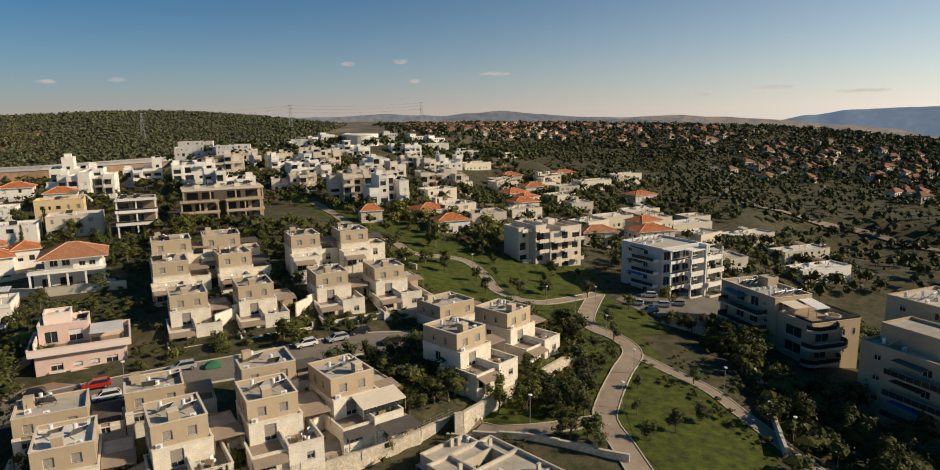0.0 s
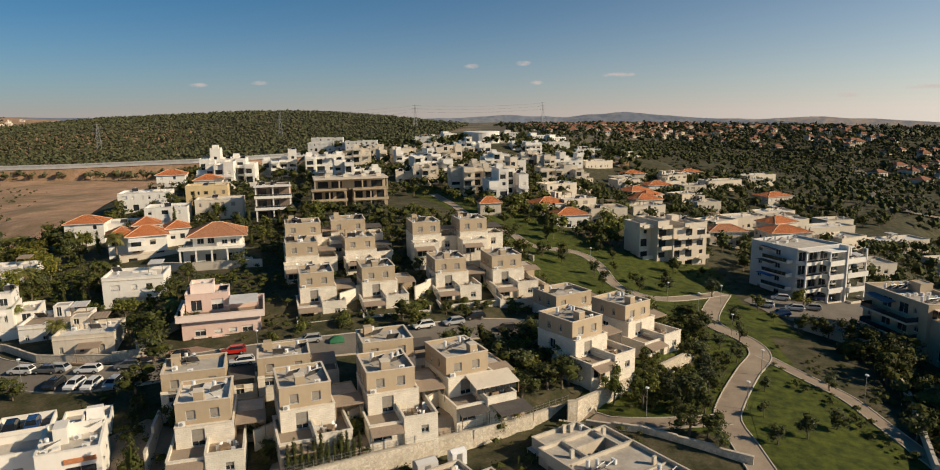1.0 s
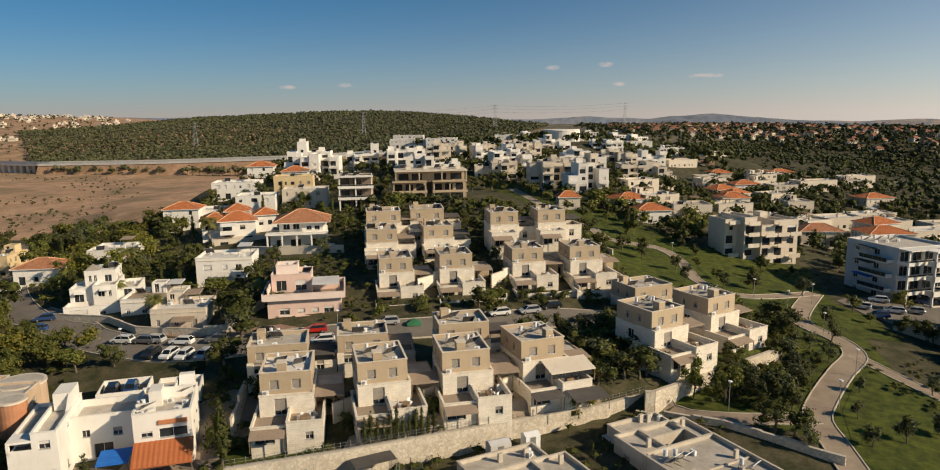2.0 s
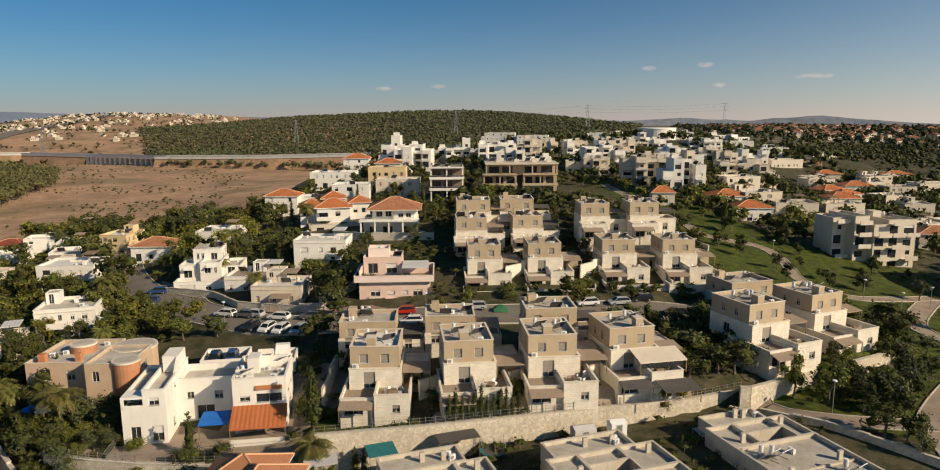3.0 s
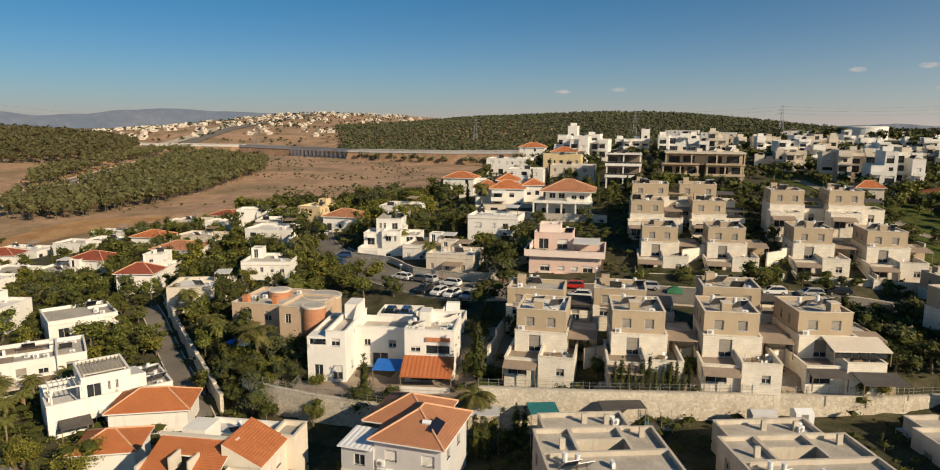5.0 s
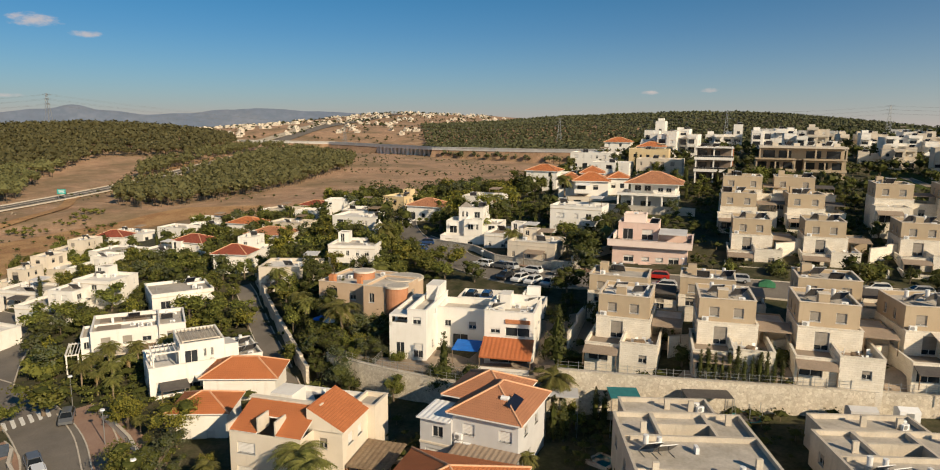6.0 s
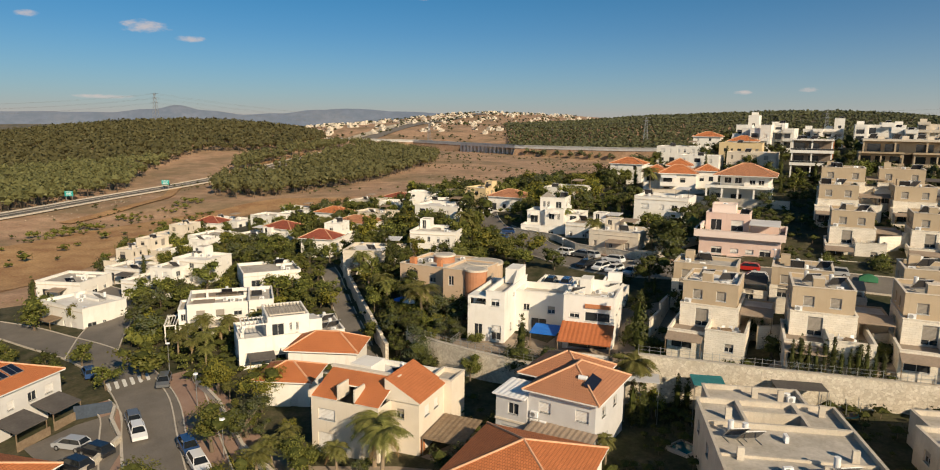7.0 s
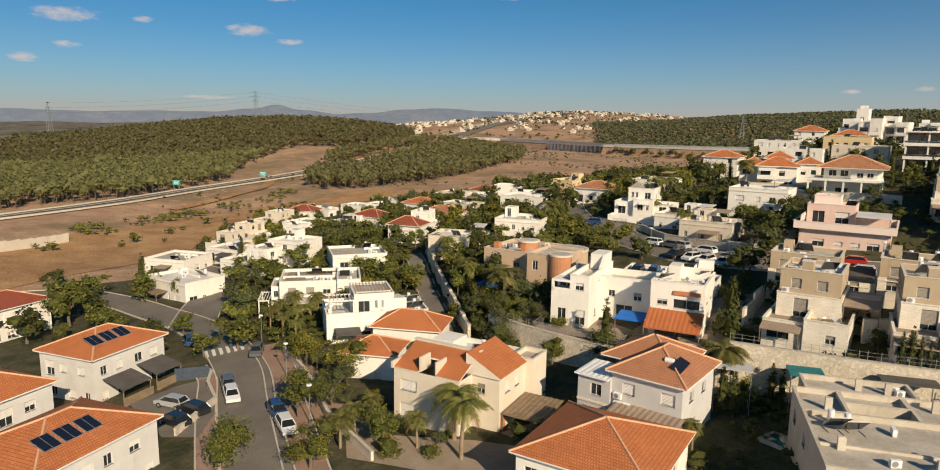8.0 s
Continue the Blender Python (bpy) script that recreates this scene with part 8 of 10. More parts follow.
# park
sow(10, 4.0, [(18, 106), (25, 128), (19, 134), (7, 114), (1, 103)], ("olive", "dark", "shrub", "tree"), 2.4, 5.0, 0.75, 0.4)
for x, y, h, wd in ((30.2, 144.8, 4.5, 0.9), (29.2, 133.4, 4.6, 0.85), (24.6, 128.3, 3.8, 1.05), (26.6, 122.4, 4.4, 0.9), (29.6, 166, 5.6, 0.95), (16.0, 105.9, 5.0, 1.05), (17.1, 102.4, 5.4, 0.9), (20.4, 114.8, 5.6, 0.85), (31.4, 97.1, 4.2, 0.95), (36.7, 101.4, 3.6, 1.25),
                    (29.0, 111.5, 3.0, 0.95), (26.6, 102.1, 2.9, 0.95), (40.0, 115.0, 3.6, 0.95), (26.6, 94.3, 3.3, 1.05), (1.6, 168.3, 4.4, 0.9), (3.6, 160.0, 4.4, 0.9), (12.0, 161.2, 3.8, 1.1), (18.0, 90.3, 3.6, 0.9)):
    plant("olive", x, y, h, wd)
for x, y, h, kd, wd in ((20.0, 129.0, 6.6, "dark", 1.2), (4.2, 102.8, 7.0, "tree", 0.7), (8.7, 101.8, 6.6, "tree", 0.85), (12.5, 108.5, 4.6, "dark", 1.2)):
    plant(kd, x, y, h, wd)
sow(12, 5.5, [(10, 118), (21, 138), (14, 150), (2, 150), (4, 136)], ("dark", "dark", "tree"), 3.5, 6, 0.85, 0.5)
sow(13, 8.0, [(-22, 172), (12, 152), (36, 172), (36, 196), (0, 196), (-30, 205)], ("olive", "tree", "dark"), 2.5, 5, 0.5, 0.5)
sow(15, 6.0, [(35, 140), (60, 143), (50, 158), (36, 162)], ("dark", "tree", "shrub"), 2.5, 4.5, 0.5, 0.4)
# tall dark trees added to darken this slope and shade the lawn
sow(16, 4.4, [(42, 88), (60, 84), (72, 100), (62, 116), (58, 146), (48, 150), (50, 122), (47, 108)], ("dark", "dark", "darkshrub", "dark"), 4.0, 7.0, 0.6, 0.5)
# gardens by the tiled houses
sow(19, 4.2, [(-60, 20), (-58, 27), (-70, 23), (-80, 23), (-92, 24), (-90, 30), (-78, 27), (-68, 27)], ("tree", "shrub", "shrub", "palm", "lime"), 1.6, 3.4, 0.6, 0.2)
sow(20, 5.0, [(-96, 24), (-120, 26), (-118, 36), (-104, 28)], ("palm", "shrub"), 2.0, 3.4, 0.35, 0.3)
sow(21, 5.0, [(-100, 9), (-112, 8), (-130, 2), (-128, -8), (-112, -6), (-104, 4)], ("tree", "dark", "tree"), 3, 5.0, 0.8, 0.5)
sow(22, 4.5, [(-58, 52), (-48, 60), (-56, 63), (-70, 54)], ("darkshrub", "tree", "shrub"), 1.2, 3.0, 0.6, 0.3)
STREET_BEND = [(-130, 6), (-58, 6), (-58, 22), (-92, 28), (-130, 30)]
for x, y, h, kd in ((-154.5, -1, 6, "tree"), (-148, -4, 5.5, "dark"), (-127.3, 21, 5.5, "tree"), (-122, 22, 5, "tree"), (-108, 19, 5.5, "tree"), (-92.3, 24.7, 6, "tree"), (-71.6, 22, 5, "olive"), (-75.5, 25, 4.5, "tree"),
                     (-108, 9, 4.2, "tree"), (-102.8, 11, 4.2, "tree"), (-170, -8, 5, "dark"), (-71.9, 10.2, 5.5, "tree"), (-82, 27, 6.5, "lime"), (-81, 50, 6, "olive"), (-88, 60, 5, "olive"),
                     (-76, 104, 7.5, "dark"), (-80, 108, 7, "dark"), (-74, 100, 6, "olive"), (-12, 93, 5, "lime"), (50, 165, 5.5, "lime"), (-166, 9, 7, "cypress"), (-18, 104, 5, "olive"), (-66, 58, 6, "dark"), (-63.5, 59.5, 4.5, "dark")):
    if not inside(x, y, STREET_BEND):
        plant(kd, x, y, h, 1.25)
for x, y, h, kd in ((-129, 19, 6.5, "tree"), (-107.5, 21.8, 6.5, "tree"), (-104, 11.3, 4.8, "tree"), (-114.5, 9, 5, "dark"), (-89.5, 25.5, 8, "tree"), (-77, 22, 7, "tree"), (-72.5, 9.6, 5.5, "tree"), (-152, 8.5, 6, "tree"), (-146, -5, 7.5, "tree"),
                    (-141, -2, 6.5, "dark"), (-127, -11, 6.5, "dark"), (-146.5, 26, 5, "tree"), (-127, 47, 6, "tree"), (-62, 24, 5, "tree"), (-50.5, 35, 5, "dark"), (-47.8, 62.6, 4, "lime"), (-13.5, 106, 5.5, "dark"), (-3, 104, 6, "dark"), (-6, 100, 5, "dark"),
                    (-36, 124.5, 5, "dark"), (-32.5, 122, 4.5, "tree"), (-75, 112, 6, "dark"), (19.5, 137, 6.5, "dark"), (-10, 113, 5, "olive"), (-8.5, 107, 4, "lime")):
    if not inside(x, y, STREET_BEND):
        plant(kd, x, y, h, 1.3)
for x, y, h, kd in ((-98.6, 88.5, 5.5, "lime"), (-101, 84, 5, "tree"), (-108.7, 87.8, 5.5, "tree"), (-95, 84, 4.5, "tree"), (-90, 87, 4.5, "dark"), (-105, 91, 4, "tree"), (-70, 90, 6, "dark"), (-81.5, 55.5, 3.8, "olive"), (-113, 92, 5, "dark")):
    plant(kd, x, y, h, 1.2)
for x, y, h in ((-66, 22.4, 5), (-68, 25.2, 4.4), (-47.5, 45, 3.2), (-45, 47.5, 3.5), (-84, 108, 5), (-112, 112, 6)):
    plant("palm", x, y, h)
sow(23, 3.2, [(-52, 27), (-58, 23.5), (-70, 19.8), (-84, 22.2), (-80, 26), (-66, 27), (-56, 33)], ("shrub", "lime", "olive", "shrub"), 1.2, 2.6, 0.7, 0.3)
for x, y, h, kd, wd in ((-3.8, 101, 5.0, "dark", 1.3), (-6.2, 110.5, 6.0, "dark", 1.4), (-17, 111.5, 5.4, "dark", 1.3), (-9.8, 97.6, 4.6, "dark", 1.3), (-10.5, 117, 6.2, "dark", 1.3), (-13, 99.5, 3.6, "lime", 1.5), (-14.5, 104.5, 4.6, "olive", 1.5), (19, 138, 6, "dark", 1.5), (15, 132.5, 5.6, "dark", 1.4), (13, 143, 5.2, "dark", 1.3),
                    (-98, 58.2, 7.5, "dark", 1.0), (-110, 63.5, 7.5, "dark", 0.8), (-79.5, 56.8, 3.8, "olive", 1.5), (-75.6, 57.8, 3.0, "tree", 1.5),
                    (-116, 66, 8, "cypress", 1.6), (-119, 70, 7, "dark", 1.0), (-108, 70, 6, "tree", 1.1), (-121, 88, 7.5, "tree", 1.0), (-128, 96, 8, "tree", 1.0), (-134, 103, 9, "dark", 0.9), (-139, 92, 8, "dark", 1.0), (-145, 84, 7.5, "tree", 1.1), (-131, 76, 7, "dark", 1.1), (-137, 70, 8.5, "cypress", 1.8),
                    (-90.2, 24.2, 6.8, "lime", 0.95), (-104, 17.6, 5.6, "tree", 1.7), (-117, 11.4, 4.2, "tree", 1.3), (-103.5, 12.6, 4.2, "tree", 1.3), (-146, 7.5, 6, "tree", 1.2), (-143.5, 14, 5, "lime", 0.8), (-110, 24, 5.5, "palm", 1.0), (-106, 25, 5, "palm", 1.0), (-102, 26, 4.6, "palm", 1.0),
                    (-64.5, 20.2, 4.8, "palm", 1.3), (-59.6, 31.2, 7.6, "palm", 1.3), (-74.2, 18.6, 6.2, "tree", 1.25), (-75.2, 23.0, 5.6, "olive", 1.3), (-62, 16.2, 5.0, "lime", 1.25), (-66.4, 8.6, 6.6, "tree", 1.1), (-134, -5, 8.6, "tree", 1.05), (-130.2, -1, 5.0, "tree", 1.35)):
    plant(kd, x, y, h, wd)
# palms and trees over the lane wall, and the palm court in front of the long villa
for x, y, h, kd, wd in ((-90.5, 57.4, 8.5, "palm", 1.25), (-104, 57.8, 6.5, "palm", 1.1), (-101, 57.0, 6.0, "palm", 1.1), (-119, 62, 7.0, "palm", 1.0), (-128, 63, 7.0, "palm", 1.0), (-97.5, 59.4, 5.6, "palm", 1.1), (-87.4, 54.6, 3.6, "olive", 1.5),
                        (-84.4, 57.6, 3.0, "lime", 1.5), (-117.5, 47.6, 5.0, "tree", 1.2), (-121.5, 49.5, 5.0, "tree", 1.2), (-113.5, 47.2, 4.6, "tree", 1.3), (-119, 44.6, 4.2, "lime", 1.2), (-125, 52.5, 5.0, "tree", 1.2), (-115.5, 51.0, 4.6, "dark", 1.2),
                        (-114.5, 29.2, 6.0, "palm", 1.1), (-112.6, 33.0, 5.4, "palm", 1.1), (-111.4, 37.2, 5.4, "palm", 1.1), (-109.0, 30.5, 5.0, "palm", 1.0), (-107.0, 27.4, 5.6, "palm", 1.0), (-112.5, 26.0, 5.6, "palm", 1.1)):
    plant(kd, x, y, h, wd)
for x, y in ((-118, 119), (-121, 117), (-116, 116)):
    plant("blossom", x, y, 4, 1.0)

# row of slim cypresses along the terrace of the second beige house
for k in range(12):
    u = k / 11
    x, y = -37.4 + 7.8 * u, 74.3 + 5.3 * u
    plant("cypress", x, y, 3.9 + 0.8 * math.sin(k * 1.7), 1.15, -3.6)
for x, y, h in ((-55, 68.4, 9.5), (-46.1, 65, 5.5), (-45.2, 65.6, 5), (-67.4, 58.8, 7), (-47.5, 58.5, 6), (-46.6, 59.2, 5.5), (-100, 64, 7), (-125, 112, 8), (-119, 116, 9), (-117, 117, 8), (-164, 70, 8), (-167, 31, 6.5), (-12, 196, 9)):
    plant("cypress", x, y, h, 1.2)
for x, y, h in ((-50.7, 62.2, 9.5), (-55.5, 29.8, 8.5), (-43.5, 49.5, 4), (-125, 92, 9), (-96, 104, 7), (-80, 116, 6), (-118, 150, 9), (-60, 27, 5)):
    plant("palm", x, y, h)


# ---------------------------------------------------------------- woods
OCTA = np.array(((1, 0, 0), (0, 1, 0), (-1, 0, 0), (0, -1, 0), (0, 0, 1), (0, 0, -1)), float)
OCTA_F = np.array(((0, 1, 4), (1, 2, 4), (2, 3, 4), (3, 0, 4), (1, 0, 5), (2, 1, 5), (3, 2, 5), (0, 3, 5)))


def wood(name, label, spots, height, quads, mat, seed, wide=0.42, card=0.22, core=None, low=0.42):
    """Many small trees as one mesh: a thin stem and a ragged crown of leaf patches each."""
    r = np.random.default_rng(seed)
    n = len(spots)
    z = heights(spots[:, 0], spots[:, 1])
    h = height * r.uniform(low, 1.3, n)
    base = np.stack([spots[:, 0], spots[:, 1], z], 1)
    d = r.normal(size=(n, quads, 3))
    d /= np.linalg.norm(d, axis=2, keepdims=True)
    d *= r.uniform(0.55, 1.0, (n, quads, 1))
    c = base[:, None, :] + np.stack([d[..., 0] * wide * h[:, None], d[..., 1] * wide * h[:, None], (0.64 + d[..., 2] * 0.33) * h[:, None]], 2)
    nrm = d + r.normal(size=d.shape) * 0.5 + np.array([0, 0, 0.35])
    nrm /= np.linalg.norm(nrm, axis=2, keepdims=True)
    u = np.cross(nrm, r.normal(size=d.shape))
    u /= np.linalg.norm(u, axis=2, keepdims=True)
    v = np.cross(nrm, u)
    a = (h[:, None, None] * card * r.uniform(0.6, 1.35, (n, quads, 1)))
    q = np.stack([c - u * a, c + v * a * 0.8, c + u * a, c - v * a * 0.8], 2).reshape(-1, 3)
    # solid core per tree, by default dark to stand for inner shade
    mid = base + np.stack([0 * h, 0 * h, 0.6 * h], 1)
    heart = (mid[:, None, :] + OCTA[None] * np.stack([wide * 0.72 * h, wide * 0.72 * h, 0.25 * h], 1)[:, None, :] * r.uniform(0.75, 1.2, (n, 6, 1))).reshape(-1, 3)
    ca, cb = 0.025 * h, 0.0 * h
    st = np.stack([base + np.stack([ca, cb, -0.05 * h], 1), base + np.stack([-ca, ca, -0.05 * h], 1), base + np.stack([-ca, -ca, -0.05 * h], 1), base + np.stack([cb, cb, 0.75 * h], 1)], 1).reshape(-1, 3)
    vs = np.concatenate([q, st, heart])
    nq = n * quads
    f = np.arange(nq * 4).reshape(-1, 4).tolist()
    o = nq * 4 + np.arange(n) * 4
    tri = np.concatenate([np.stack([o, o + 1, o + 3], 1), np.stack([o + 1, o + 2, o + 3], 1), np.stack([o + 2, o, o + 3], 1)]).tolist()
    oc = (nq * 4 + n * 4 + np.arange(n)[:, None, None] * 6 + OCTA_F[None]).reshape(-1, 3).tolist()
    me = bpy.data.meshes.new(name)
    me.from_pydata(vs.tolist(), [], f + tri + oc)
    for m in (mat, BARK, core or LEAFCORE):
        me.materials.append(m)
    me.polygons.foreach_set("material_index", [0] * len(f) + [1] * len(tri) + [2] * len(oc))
    return tagged(new(name, me), label, "woodland", kind="stuff")


def scatter(poly, spacing, seed, keep=None):
    r = np.random.default_rng(seed)
    p = np.array(poly, float)
    x0, y0, x1, y1 = p[:, 0].min(), p[:, 1].min(), p[:, 0].max(), p[:, 1].max()
    gx, gy = np.meshgrid(np.arange(x0, x1, spacing), np.arange(y0, y1, spacing))
    pts = np.stack([gx.ravel(), gy.ravel()], 1)
    pts += r.uniform(-0.75, 0.75, pts.shape) * spacing
    hit = np.zeros(len(pts), bool)
    for (ax, ay), (bx, by) in zip(poly, poly[1:] + poly[:1]):
        if ay == by:
            continue
        cr = ((ay > pts[:, 1]) != (by > pts[:, 1])) & (pts[:, 0] < (bx - ax) * (pts[:, 1] - ay) / (by - ay) + ax)
        hit ^= cr
    pts = pts[hit]
    if keep is not None:
        noise_v = np.sin(pts[:, 0] / 23 + 2 * np.sin(pts[:, 1] / 31)) + np.sin(pts[:, 1] / 17 + 2 * np.sin(pts[:, 0] / 37))
        pts = pts[noise_v + r.uniform(-1, 1, len(pts)) > keep]
    return pts


def around(rows):
    """Outline from (heading in degrees to the left of the y axis, distance) pairs."""
    return [(-d * math.sin(radians(a)), d * math.cos(radians(a))) for a, d in rows]


def free(spots, margin):
    return np.array([p for p in spots if not taken(p[0], p[1], margin) and off_road(p[0], p[1], margin)])


for k, zone in enumerate(GARDENS):
    wood("undergrowth", "dense green garden shrubs and hedges", free(scatter(zone, 2.3, 60 + k, -0.7), 0.5), 1.9, 36, LEAF if k % 2 else LEAFDARK, 60 + k, 0.75, 0.075)
wood("undergrowth", "dark shrubs along the foot of the houses", free(scatter([(-84, 118), (-84, 180), (-14, 178), (-8, 150), (-8, 120), (-30, 118), (-60, 108)], 2.4, 70, -0.3), 0.4), 1.7, 34, LEAFDARK, 70, 0.75, 0.08)
wood("undergrowth", "shrubs in front gardens of beige houses", free(scatter([(-76, 66), (-46, 64), (-4, 98), (-8, 124), (-60, 100), (-78, 88)], 2.0, 71, -0.5), 0.3), 1.6, 34, LEAFDARK, 71, 0.75, 0.08)
wood("undergrowth", "shrub borders along the park paths", free(scatter([(-4, 100), (24, 134), (40, 168), (30, 172), (8, 140), (-14, 170), (-22, 200), (10, 200), (36, 190), (60, 150), (52, 90), (44, 88), (40, 100), (30, 126), (22, 108), (18, 98)], 2.2, 72, 0.45), 0.4), 1.2, 34, LEAFDARK, 72, 0.75, 0.08)
wood("undergrowth", "dark shrubs on the shaded slope", free(scatter([(44, 86), (56, 140), (62, 128), (60, 100), (90, 80), (130, 120), (120, 170), (80, 190), (70, 160), (84, 130), (70, 84)], 2.2, 73, -1.5), 0.4), 2.8, 34, LEAFDARK, 73, 0.75, 0.08)
wood("undergrowth", "garden shrubs between tiled houses and lane", free(scatter([(-54, 18), (-60, 26), (-80, 25), (-96, 22), (-118, 20), (-130, 26), (-108, 36), (-92, 46), (-84, 50), (-74, 44), (-66, 42), (-52, 26)], 2.2, 74, -0.3), 0.3), 1.6, 34, LEAF, 74, 0.75, 0.08)
wood("undergrowth", "shrubs below the stone wall", free(scatter([(-74, 46), (-64, 50), (-50, 61), (-34, 77), (-8, 99), (10, 92), (-6, 66), (-40, 46), (-60, 40)], 2.0, 75, -0.6), 0.3), 1.4, 34, LEAFDARK, 75, 0.75, 0.08)
wood("undergrowth", "dark bushes between the stone wall and the park path", free(scatter([(-3, 98), (20, 92), (22, 100), (19, 106), (26, 128), (20, 134), (8, 113)], 2.4, 80, 0.2), 0.4), 1.8, 34, LEAFDARK, 80, 0.7, 0.08)
TREELINE = free(scatter([(-84, 182), (-45, 170), (-12, 180), (10, 200), (18, 330), (-40, 440), (-110, 445), (-150, 330), (-165, 225), (-120, 215)], 4.6, 76, -0.6), 0.6)
wood("tree_belt", "dark garden trees between the ridge apartments", TREELINE, 5.0, 34, LEAFDARK, 76, 0.5, 0.09)
wood("tree_belt", "trees round the houses above the valley", free(scatter([(26, 200), (44, 195), (80, 195), (140, 220), (140, 330), (90, 430), (20, 440), (15, 260)], 5.2, 77, -0.7), 0.6), 5.2, 40, LEAFDARK, 77, 0.5, 0.1)
wood("tree_belt", "green park trees below the ridge", free(scatter([(-40, 200), (8, 196), (14, 240), (-40, 245), (-60, 225)], 4.6, 78, -0.4), 0.6), 5.5, 54, LEAF, 78, 0.45, 0.08)
wood("tree_belt", "garden trees along the shaded lane", free(scatter([(-112, 104), (-150, 122), (-200, 168), (-250, 205), (-262, 190), (-205, 140), (-150, 104), (-125, 96)], 4.8, 79, -0.6), 0.8), 6.5, 64, LEAFDARK, 79, 0.42, 0.075)
RIDGE_PINES = scatter([(-290, -70), (-326, -15), (-345, 25), (-392, 68), (-445, 86), (-510, 117), (-545, 139), (-570, 161), (-556, 182), (-545, 226), (-640, 300), (-760, 345), (-880, 250), (-900, 0), (-770, -200), (-420, -180)], 5.0, 1, -1.9)
wood("pine_wood", "dull green pine wood on the ridge beside the highway", RIDGE_PINES[RIDGE_PINES[:, 0] > -520], 9.0, 34, PINE, 1, 0.34, 0.058, PINE, 0.75)
wood("pine_wood", "dull green pine wood on top of the ridge", RIDGE_PINES[RIDGE_PINES[:, 0] <= -520], 9.0, 11, PINE, 1, 0.34, 0.1, PINE, 0.75)
wood("pine_wood", "dull green pine wood on the valley floor", np.array([p for p in scatter([(-314, 98), (-318, 125), (-335, 162), (-363, 207), (-441, 299), (-540, 370), (-640, 350), (-560, 240), (-500, 165), (-440, 140), (-400, 118), (-361, 103)], 4.4, 2, -1.6) if off_road(p[0], p[1], 3)]), 8.2, 28, PINE, 2, 0.34, 0.07, PINE, 0.7)
wood("pine_wood", "dark pine wood on the hill behind the houses", scatter(around([(49, 800), (40, 720), (30, 640), (22, 700), (14, 900), (10, 1300), (20, 1750), (34, 1800), (50, 1400)]), 7.5, 3, -3.5), 9, 5, HILLPINE, 3, 0.4, 0.17, HILLPINE, 0.7)
wood("pine_wood", "dark pine wood beyond the ridge", scatter([(-930, -40), (-880, 270), (-1230, 380), (-1300, -90)], 9, 31, -3), 10, 5, HILLPINE, 31, 0.4, 0.17, HILLPINE, 0.7)
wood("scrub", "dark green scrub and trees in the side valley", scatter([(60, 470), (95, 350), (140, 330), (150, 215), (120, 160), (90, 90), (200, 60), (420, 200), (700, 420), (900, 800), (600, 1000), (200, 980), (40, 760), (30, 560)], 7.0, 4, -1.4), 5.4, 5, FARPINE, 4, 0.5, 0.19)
wood("scrub", "scattered olive-coloured bushes in the side valley", scatter([(60, 470), (140, 330), (200, 100), (420, 200), (700, 420), (900, 800), (600, 1000), (200, 980), (40, 760)], 12, 5, 0.0), 4.5, 14, OLIVE, 5, 0.6, 0.16)
wood("scrub", "dark trees round the houses along the ridge", scatter([(-190, 440), (-120, 440), (30, 440), (60, 560), (40, 760), (-120, 800), (-280, 620)], 8, 6, -0.4), 6, 16, LEAFDARK, 6, 0.5)
wood("scrub", "low bushes scattered over the dry slope", scatter([(-215, 10), (-240, 0), (-330, 20), (-430, 110), (-520, 220), (-480, 330), (-300, 330), (-260, 200), (-290, 120), (-270, 60)], 7, 7, 0.75), 1.5, 12, OLIVE, 7, 0.7, 0.16)
wood("scrub", "dry bushes scattered over the valley floor", scatter(around([(66, 380), (58, 330), (50, 330), (44, 380), (42, 620), (48, 900), (60, 880), (66, 600)]), 11, 12, 0.35), 1.9, 14, OLIVE, 12, 0.7, 0.16)
wood("scrub", "rows of green bushes along the edge of the field", np.array([(x + jx * 3.2 + jy * 1.3, y + jx * 2.6 - jy * 2.0) for x, y in ((-270, 19.5), (-274, 25), (-279, 31), (-284, 37), (-300, 52), (-304, 58), (-312, 70), (-316, 77), (-323, 84), (-246, -2), (-250, 4), (-221, -13)) for jx in (-0.7, 0.2, 0.9) for jy in (-0.5, 0.6)]), 2.6, 40, LEAF, 15, 0.6, 0.1, LEAF)
wood("hedge", "broad clipped green hedge at the street bend", scatter([(-125, 18.5), (-130, 24), (-126, 26), (-119, 23), (-117, 20)], 1.2, 14), 2.5, 40, LEAF, 14, 0.5, 0.08, LEAF, 0.8)
wood("hedge", "clipped dark green hedge beside the lane", free(scatter([(-110, 57.6), (-97, 53.2), (-85, 49), (-77, 51.4), (-77, 53.4), (-84.6, 51.4), (-96.4, 55.4), (-109, 59.8)], 1.0, 13), 0.2), 2.2, 40, LEAFDARK, 13, 0.5, 0.07)
wood("scrub", "hedgerow bushes below the field", scatter([(-220, 5), (-236, 12), (-300, 78), (-312, 105), (-300, 95), (-270, 48)], 5, 8, 0.3), 2.4, 16, LEAF, 8, 0.8)
wood("scrub", "scattered trees on the far valley side", scatter(around([(75, 1000), (52, 850), (44, 900), (44, 2300), (60, 2700), (78, 2200)]), 20, 9, 0.1), 6, 8, FARPINE, 9, 0.6)
